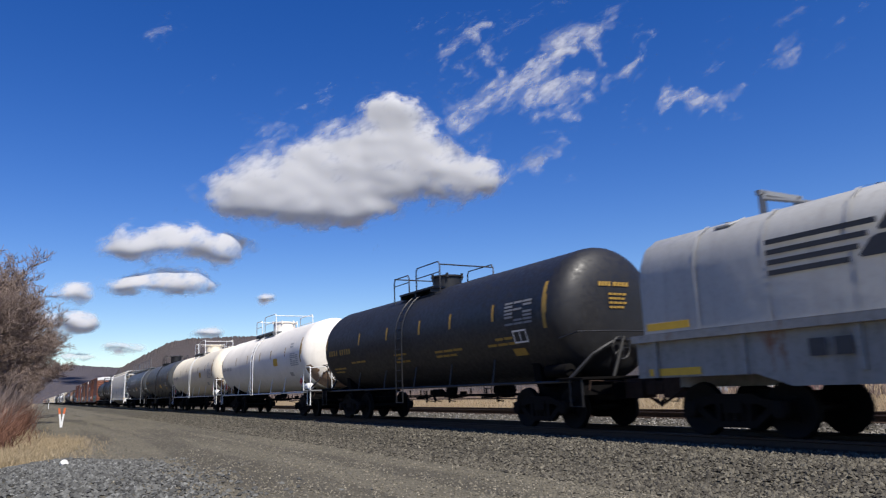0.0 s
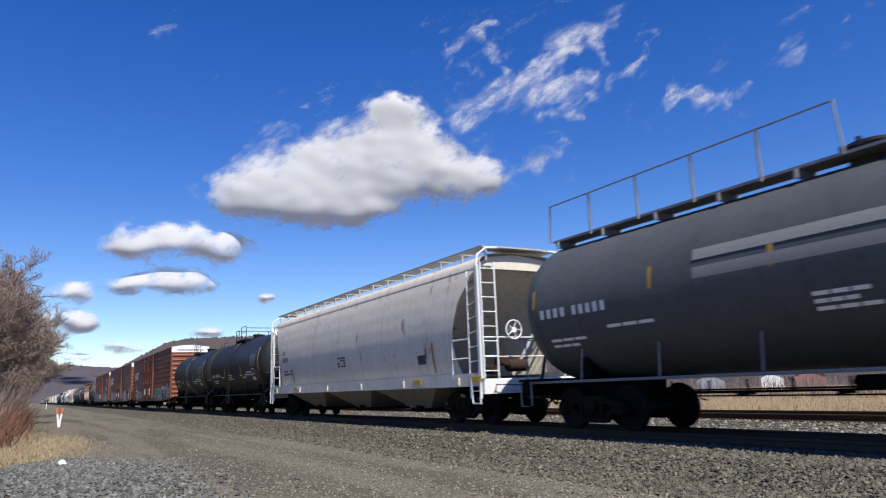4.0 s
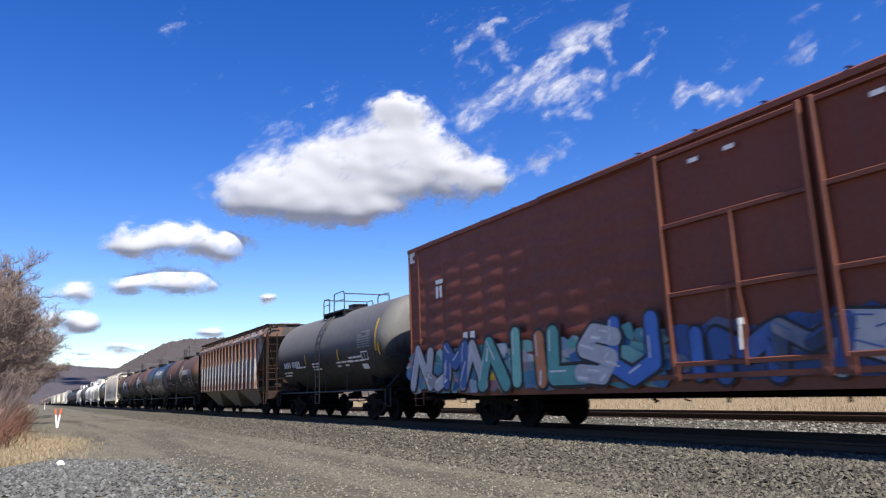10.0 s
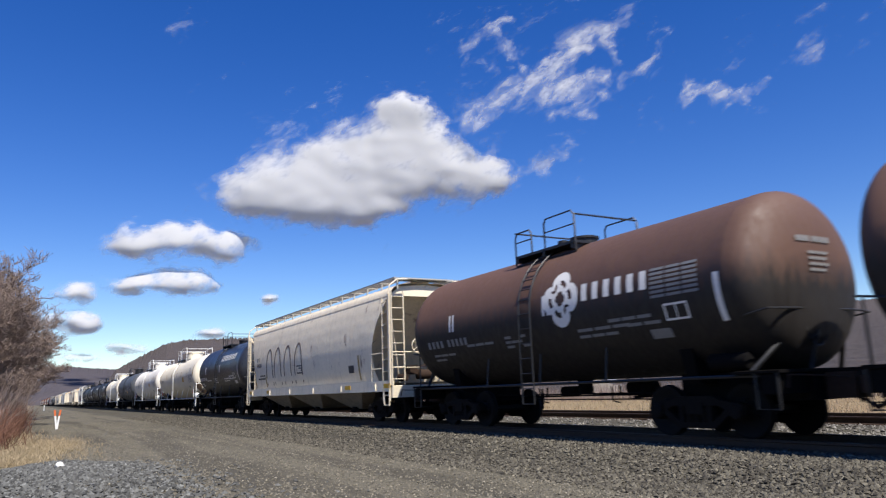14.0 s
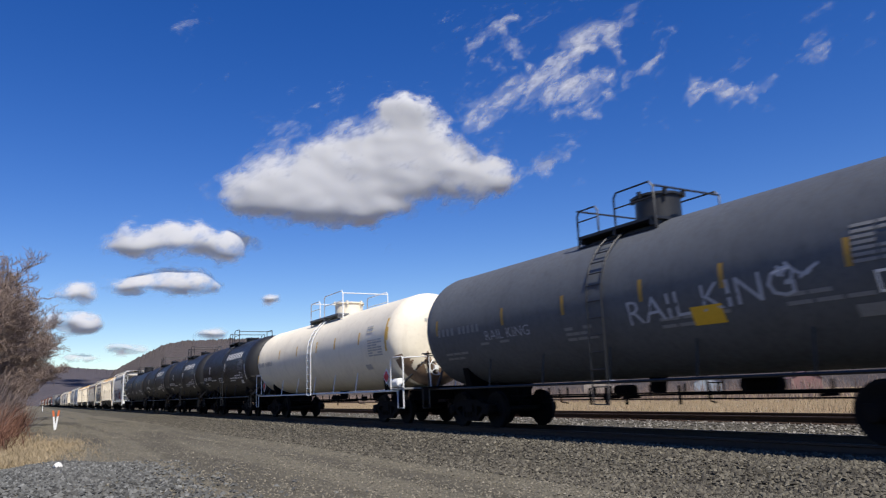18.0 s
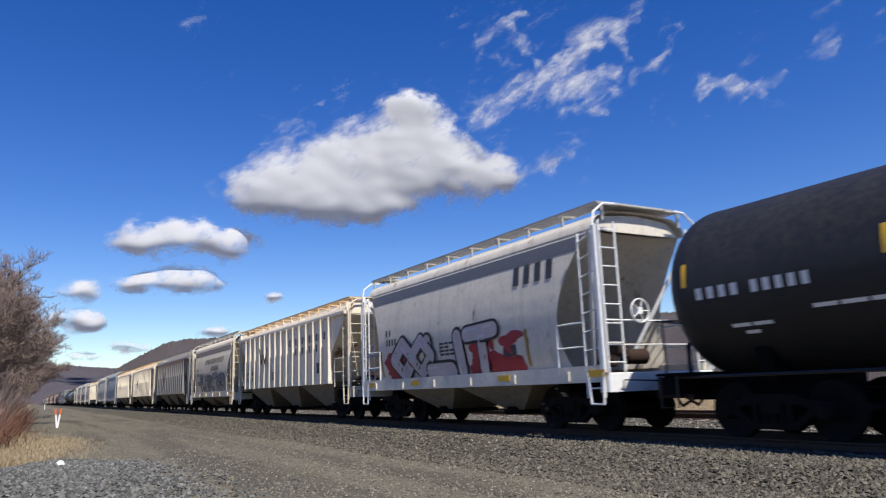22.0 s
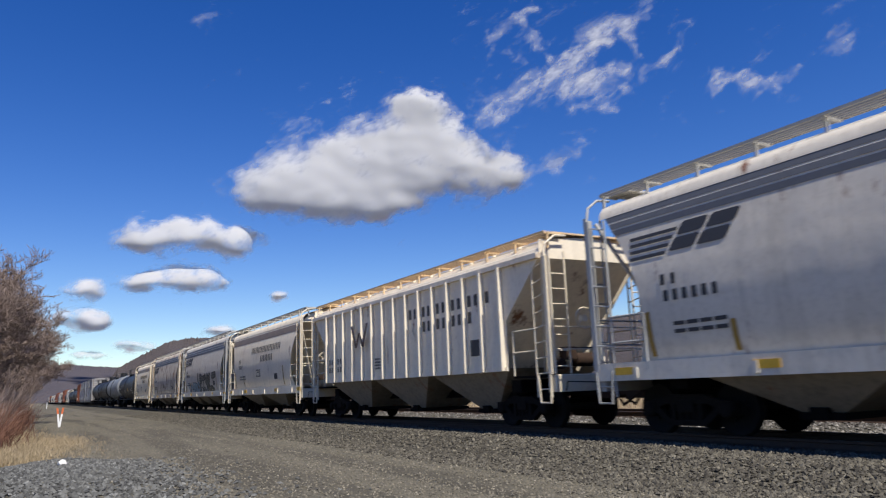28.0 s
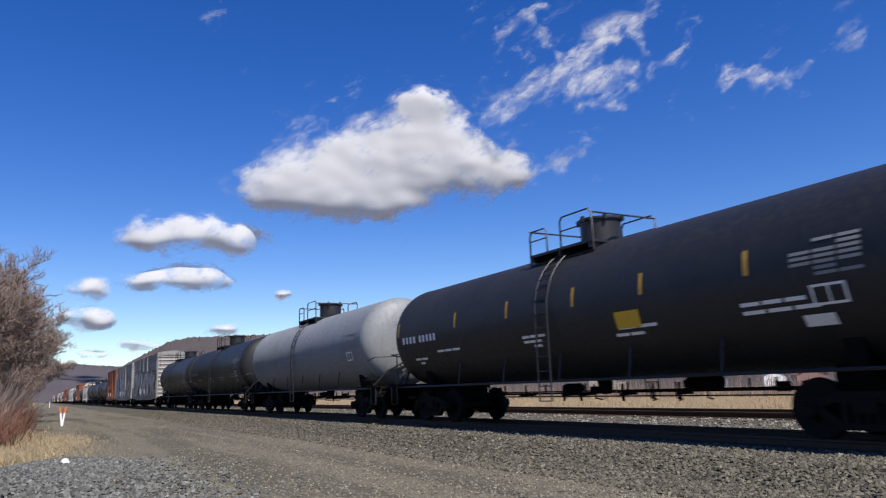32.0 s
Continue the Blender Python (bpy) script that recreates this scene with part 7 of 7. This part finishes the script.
def nsround(rear, pitch, coat, label, seed, bays=3):
    h = round_hopper(rear, pitch, coat, COILGREY if coat is not HOPRUST else HOPRUST, label, seed, bays, NAVYBAND, 4.35, True)
    car, half, at, zs, ze = h
    stripe_logo(car, "nsr%d" % round(pitch * 10), DARKSTENCIL, 0.012, half - 1.25, zs + 1.95, 2.3, 0.5, at)
    hopper_text(car, half, at, zs, ze, DARKSTENCIL, "ns%d" % round(pitch * 10), ())
    return h


g = round_hopper(494.9, 13.6, HOPGREY, WHITETRIM, "pale grey round-sided covered hopper with red-edged graffiti", 28, 2, NAVYBAND, 4.26)
hopper_text(g[0], g[1], g[2], g[3], g[4], DARKSTENCIL, "gx", ((-g[1] + 3.1, g[3] + 2.0, 1.7, 0.46, 4),))
spray_field(g[0], 66, g[1] - 2.1, g[3] - 0.05, 1.2, 0.9, 24, 0.010, "red", "red sprayed cloud behind the letters", g[2])
spray_field(g[0], 67, g[1] - 7.3, g[3] - 0.05, 2.0, 1.1, 36, 0.010, "red", "red sprayed cloud behind the letters", g[2])
graffiti(g[0], 40, g[1] - 2.7, g[3] - 0.1, 5.6, 1.35, 5, 0.045, "blush", "black", "white", "pale pink balloon-letter graffiti edged black", g[2])
winchester(512.3, 17.5, HOPCREAM, CREAMTRIM, TANGRATE, "cream ribbed covered hopper with dark lettering blocks", 29)
h = wwround(525.7, 13.65, "stained cream round-sided hopper with dripping graffiti", 30)
graffiti(h[0], 41, h[1] - 3.3, h[3] - 0.05, 6.8, 1.15, 10, 0.014, ("tan", "ash", "blush", "tan"), "umber", "teal", "stone-coloured graffiti with teal tops", h[2])
winchester(543.2, 17.5, HOPDIRTY, STEEL, GRATE, "grimy grey ribbed covered hopper with dark running boards", 31)
winchester(561.0, 17.8, HOPCREAM, CREAMTRIM, TANGRATE, "cream ribbed covered hopper with tan running boards", 29)
winchester(578.5, 17.5, HOPCREAM, CREAMTRIM, TANGRATE, "cream ribbed covered hopper with a dark winged badge", 29)
nsround(595.0, 16.5, HOPSLATE, "blue-grey round-sided covered hopper with slanted-bar emblem", 34)
h = nsround(611.8, 16.8, HOPGREY, "silver-grey round-sided hopper with a dark slanted-bar emblem", 35)
part("spray_tag", ("tag", 34), lambda: tag_strokes(34, 1.8, h[3] + 0.1, 3.6, 0.7, 18, 0.014, h[2], 0.06), SPRAY["umber"], h[0], "brown scribbled spray tag")
winchester(629.0, 17.2, HOPCREAM, CREAMTRIM, TANGRATE, "cream ribbed covered hopper with dark lettering blocks", 29)
wwround(643.6, 14.6, "stone-grey round-sided hopper with a brown eave band", 37)
h = nsround(659.0, 16.0, HOPGREY, "silver-grey round-sided hopper with large graffiti", 38)
graffiti(h[0], 42, h[1] - 2.6, h[3] - 0.1, 4.2, 0.75, 5, 0.014, "sky", "black", "white", "pale blue outlined graffiti", h[2])
graffiti(h[0], 43, 1.0, h[3] - 0.1, 5.2, 1.3, 7, 0.014, "olive", "black", "tan", "olive and black block graffiti", h[2])
nsround(675.4, 16.4, HOPRUST, "rust-streaked grey round-sided hopper", 39)
wwround(689.0, 13.6, "clean stone-grey round-sided hopper with a brown eave band", 40)
tank_car(707.6, 18.4, 1.43, 2.74, BLACK, BLACKTRIM, "long black tank car with yellow stripes and plate", "dome", "STENCIL", seed=27, mark="plate", manway=0.1)
tank_car(725.1, 17.5, 1.47, 2.83, PALEGREY, BLACKTRIM, "pale grey tank car with dark lower half", "dome", "DIM", seed=42, mark=None, manway=0.3)
tank_car(742.8, 17.7, 1.45, 2.80, CHARCOAL, BLACKTRIM, "charcoal-black tank car seen far down the train", "dome", "DIM", seed=43, mark=None, manway=0.3)
tank_car(758.0, 16.0, 1.45, 2.80, BLACK, BLACKTRIM, "black tank car ahead of the silver box cars", "dome", "DIM", seed=44, mark=None, manway=1.0)
for rear, pitch, s_ in ((779.0, 21.0, 5), (800.0, 21.0, 6)):
    bx, bh, bw = box_car(rear, pitch, HOPDIRTY, GREYTRIM, "silver box car covered with pale graffiti", s_, 0.03, False)
    graffiti(bx, 50 + s_, bh - 0.6, 1.1, 2 * bh - 1.2, 2.6, 8, -bw - 0.16, "ash", "umber", "white", "tall silver-white balloon-letter graffiti")
box_car(815.4, 15.4, BOXRED, REDTRIM, "short oxide-red box car", 7, 0.0, False)
rng = random.Random(2)
rear = 815.4
for kind in "ttthtbthhtbbthtthhttbhtthtt":
    if kind == "t":
        rear += 17.6
        tank_car(rear, 17.6, 1.45, 2.80, rng.choice((BLACK, BROWN, CHARCOAL, WHITE)), BLACKTRIM, "tank car far back in the train", "dome", "DIM", seed=60, mark=None, manway=1.0)
    elif kind == "h":
        rear += 16.4
        nsround(rear, 16.4, rng.choice((HOPGREY, HOPSTONE)), "pale covered hopper far back in the train", 61)
    else:
        rear += 21.0
        box_car(rear, 21.0, BOXRED, REDTRIM, "oxide-red box car far back in the train", 8, 0.0, False)

for car, half, at, zs, ze in HOPPERS:
    hopper_text(car, half, at, zs, ze, DARKSTENCIL, "plain%d" % round(half * 10), ())
sp = HOPPERS[1]
for k, yy in enumerate((5.2, 3.9, 2.4, 0.9)):
    def loop(y=yy):
        s = Shape()
        pts = [(y - 0.5 + 0.5 * math.cos(t), sp[3] + 0.15 + 1.7 * max(0, math.sin(t)) ** 0.6) for t in [math.pi * i / 16 for i in range(17)]]
        for (a, b), (c, d) in zip(pts, pts[1:]):
            ln = math.hypot(c - a, d - b) or 1
            u, v = -(d - b) / ln * 0.05, (c - a) / ln * 0.05
            s.add([sp[2](0.012, a + u, b + v), sp[2](0.012, a - u, b - v), sp[2](0.012, c - u, d - v), sp[2](0.012, c + u, d + v)], [(0, 1, 2, 3)])
        return s
    part("spray_outline", ("outline", k), loop, SPRAY["umber"], sp[0], "grey outlined balloon letter")

# ---- leafless growth beside the yard ----
BARK = plain("grey_brown_bark", (0.095, 0.070, 0.056), 0.9, 0, 0.35, 12)
TWIG = plain("bare_grey_twigs", (0.200, 0.148, 0.120), 0.9, 0, 0.35, 3)
BRAMBLE = plain("reddish_dry_bramble", (0.150, 0.070, 0.042), 0.9, 0, 0.4, 3)
STRAW = plain("dry_straw_grass", (0.33, 0.255, 0.150), 0.9, 0, 0.35, 3)


def bare_tree_shapes(seed, height):
    """Trunk with limbs, and a haze of fine twigs."""
    rng = random.Random(seed)
    wood, twigs = Shape(), Shape()

    def grow(p, d, ln, r, depth):
        steps = 3
        for k in range(steps):
            q = p + d * (ln / steps)
            r2 = r * (0.86 if k < steps - 1 else 0.7)
            if depth < 3:
                wood.tube(p, q, r, 6 if depth < 2 else 4, r2)
            else:
                twigs.tube(p, q, max(r, 0.011), 3, max(r2, 0.009))
            p, r = q, r2
            d = (d + Vector((rng.gauss(0, 0.13), rng.gauss(0, 0.13), rng.gauss(0.03, 0.08)))).normalized()
            if depth < 5 and (k > 0 or depth > 0):
                for _ in range(2 if depth < 2 else rng.choice((2, 2, 3))):
                    a = Vector((rng.gauss(0, 1), rng.gauss(0, 1), rng.gauss(0.25, 0.5))).normalized()
                    e = (d * 0.62 + a * 0.75).normalized()
                    grow(p, e, ln * rng.uniform(0.45, 0.68), r * 0.55, depth + 1)
    for _ in range(2):
        a = Vector((rng.gauss(0, 0.18), rng.gauss(0, 0.18), 1)).normalized()
        grow(Vector((rng.uniform(-0.2, 0.2), rng.uniform(-0.2, 0.2), -0.1)), a, height * 0.5, 0.012 * height, 0)
    return wood, twigs


TREES = []
for k in range(4):
    wood, twigs = bare_tree_shapes(40 + k, 9.5)
    TREES.append((wood.mesh("trunk"), twigs.mesh("crown", False)))


def bare_tree(k, x, y, size, turn):
    ob = tagged(empty("tree"), "leafless grey-brown tree with a fine twiggy crown beside the yard", "tree", "trees beside the yard")
    t, c = TREES[k % 4]
    part("trunk", ("tree_trunk", k % 4), lambda: t, BARK, ob)
    part("crown", ("tree_crown", k % 4), lambda: c, TWIG, ob)
    ob.matrix_basis = pose(x, y, lie(x, y) - 0.1, 0, 0, turn) @ Matrix.Scale(size * 1.08, 4)
    return ob


for k, (x, y, size) in enumerate(((-15.5, 47, 1.06), (-14.9, 53, 1.10), (-16.4, 58, 1.22), (-14.3, 63, 1.12), (-15.4, 70, 1.15), (-13.2, 80, 1.1), (-14.2, 95, 1.15),
                                  (-13.0, 115, 1.1), (-15.5, 40, 0.85), (-12.6, 140, 1.1), (-13.4, 170, 1.1), (-12.2, 210, 1.1))):
    bare_tree(k, x, y, size, k * 77)


def scrub(name, label, mat, count, spot, tall, seed, spread=0.5, r=0.010):
    """A tangle of thin stems."""
    rng = random.Random(seed)
    v, f = [], []
    for _ in range(count):
        x, y = spot(rng)
        z = lie(x, y) - 0.03
        h = tall * rng.uniform(0.4, 1.15)
        p = Vector((x, y, z))
        d = Vector((rng.gauss(0, spread), rng.gauss(0, spread), 1)).normalized()
        w = r * rng.uniform(0.7, 1.3)
        a = rng.uniform(0, 3.14)
        side = Vector((math.cos(a), math.sin(a), 0)) * w
        pts = [p]
        for k in range(3):
            p = p + d * (h / 3)
            d = (d + Vector((rng.gauss(0, spread * 0.6), rng.gauss(0, spread * 0.6), rng.gauss(-0.1, 0.2)))).normalized()
            pts.append(p)
        k0 = len(v)
        third = Vector((-side.y, side.x, 0))
        for i, q in enumerate(pts[:-1]):
            s = 1 - i * 0.25
            v += [tuple(q + side * s), tuple(q - side * s), tuple(q + third * s)]
        v.append(tuple(pts[-1]))
        for i in range(2):
            a0 = k0 + 3 * i
            f += [(a0, a0 + 1, a0 + 4, a0 + 3), (a0 + 1, a0 + 2, a0 + 5, a0 + 4), (a0 + 2, a0, a0 + 3, a0 + 5)]
        a0 = k0 + 6
        f += [(a0, a0 + 1, a0 + 3), (a0 + 1, a0 + 2, a0 + 3), (a0 + 2, a0, a0 + 3)]
    me = bpy.data.meshes.new(name)
    me.from_pydata(v, [], f)
    me.materials.append(mat)
    return tagged(new(name, me), label, "undergrowth", kind="stuff")


scrub("bramble", "reddish-brown tangle of leafless brambles below the trees", BRAMBLE, 9000,
      lambda g: (-13.1 + g.gauss(0, 0.55) - 0.3 * g.random(), g.uniform(26, 75)), 1.9, 21, 0.45, 0.014)
scrub("brush", "grey-brown leafless brush below the trees", TWIG, 9000,
      lambda g: (g.uniform(-16.5, -12.7), g.uniform(28, 130)), 3.4, 22, 0.35, 0.016)
scrub("dry_grass", "pale straw-coloured dry grass on the yard's edge", STRAW, 15000,
      lambda g: (-12.3 + g.gauss(0, 0.55), 21 + abs(g.gauss(0, 10))), 0.34, 23, 0.5, 0.010)
scrub("verge_grass", "pale dry grass tongue running along the gravel", STRAW, 6000,
      lambda g: (-10.9 + g.gauss(0, 0.6) + 0.04 * g.gauss(0, 6), 30 + g.gauss(0, 3.6)), 0.2, 24, 0.6, 0.010)
scrub("field_grass", "tan dry grass of the field beyond the tracks", STRAW, 16000,
      lambda g: (near_y(g, 1.0, 7.0) * 10 + 2.0, g.uniform(8, 130)), 0.6, 25, 0.35, 0.03)
scrub("far_brush", "leafless brush along the far edge of the field", TWIG, 9000,
      lambda g: (g.uniform(62, 76), g.uniform(20, 420)), 3.2, 26, 0.3, 0.05)


def marker(x, y, turn):
    """Two white stakes in a V with orange tops."""
    ob = tagged(empty("marker_stakes", pose(x, y, lie(x, y), 0, 0, turn)), "two leaning white stakes with orange tops beside the yard road", "marker")
    for e in (-1, 1):
        part("stake", ("stake", e), lambda: Shape().prism([(-0.05, -0.1), (0.05, -0.1), (0.05 + e * 0.11, 0.8), (-0.05 + e * 0.11, 0.8)], "y", -0.02 + e * 0.015, 0.02 + e * 0.015), WHITETRIM, ob)
        part("orange_top", ("stake_top", e), lambda: Shape().prism([(-0.055 + e * 0.11, 0.79), (0.055 + e * 0.11, 0.79), (0.055 + e * 0.16, 1.15), (-0.055 + e * 0.16, 1.15)], "y", -0.024 + e * 0.015, 0.024 + e * 0.015),
             plain("orange_paint", (0.55, 0.13, 0.04), 0.6), ob, "orange painted stake top")
    return ob


marker(-10.02, 50.0, 0)
post = tagged(empty("marker_post", pose(-8.6, 200.0, lie(-8.6, 200))), "single white marker post far down the yard road", "marker")
part("post", ("marker_post",), lambda: Shape().ribbed(0, 0, 0.6, 0.14, 0.14, 1.5, 0.02), WHITETRIM, post)

# ---- low buildings beyond the field ----


def shed(x, y, w, d, h, turn, wall, roof, label):
    ob = tagged(empty("shed", pose(x, y, lie(x, y), 0, 0, turn)), label, "building")
    part("wall", ("shed_wall", w, d, h), lambda: Shape().prism([(-d / 2, -0.5), (d / 2, -0.5), (d / 2, h), (0, h + d * 0.22), (-d / 2, h)], "x", -w / 2, w / 2), wall, ob)
    part("roof", ("shed_roof", w, d, h), lambda: Shape().add([(-w / 2 - 0.2, -d / 2 - 0.3, h - 0.04), (w / 2 + 0.2, -d / 2 - 0.3, h - 0.04), (w / 2 + 0.2, 0, h + d * 0.22 + 0.1), (-w / 2 - 0.2, 0, h + d * 0.22 + 0.1),
                                                           (-w / 2 - 0.2, d / 2 + 0.3, h - 0.04), (w / 2 + 0.2, d / 2 + 0.3, h - 0.04)], [(0, 1, 2, 3), (3, 2, 5, 4)]), roof, ob)
    for i in range(3):
        u = -w / 2 + (i + 0.5) * w / 3
        win = part("window", ("shed_win", w, d, h, i), lambda: Shape().box(u, -d / 2 - 0.02, h * 0.6, 0.9, 0.06, 0.8), GREYTRIM, ob)
        part("pane", ("shed_pane", w, d, h, i), lambda: Shape().box(u, -d / 2 - 0.06, h * 0.6, 0.7, 0.02, 0.6), BLACKTRIM, win)
    return ob


SIDING = plain("grey_blue_siding", (0.26, 0.30, 0.34), 0.7, 0, 0.2, 2)
shed(103, 96, 8.0, 5, 2.4, 40, SIDING, GREYTRIM, "low grey-blue shed beyond the field")
shed(116, 92, 4.0, 4, 2.6, 40, WHITETRIM, GREYTRIM, "small white shed beyond the field")
shed(112, 82, 10.0, 5, 2.5, 40, plain("dull_red_siding", (0.22, 0.12, 0.11), 0.7, 0, 0.2, 2), BROWNTRIM, "long dull-red shed beyond the field")
shed(96, 118, 9.0, 6, 2.8, 35, plain("tan_siding", (0.34, 0.30, 0.25), 0.7, 0, 0.2, 2), GREYTRIM, "tan farm building beyond the field")

# ---- what moves ----


def motions():
    for car, mid in TRAIN:
        walk(car, [(t, pose(0, mid - SPEED * t, 0)) for t in (0.0, 16.0, 32.0)])
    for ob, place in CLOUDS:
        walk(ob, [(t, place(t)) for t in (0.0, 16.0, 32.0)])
    turn = math.degrees(SPEED / 0.46)
    first = WHEELSETS[0]
    walk(first, [(k / FPS, pose(0, 0, 0, turn * k / FPS, 0, 0)) for k in range(int(32 * FPS) + 1)])
    for w in WHEELSETS[1:]:
        w.rotation_mode = "QUATERNION"
        w.animation_data_create()
        w.animation_data.action = first.animation_data.action
        w.animation_data.action_slot = first.animation_data.action_slot


motions()
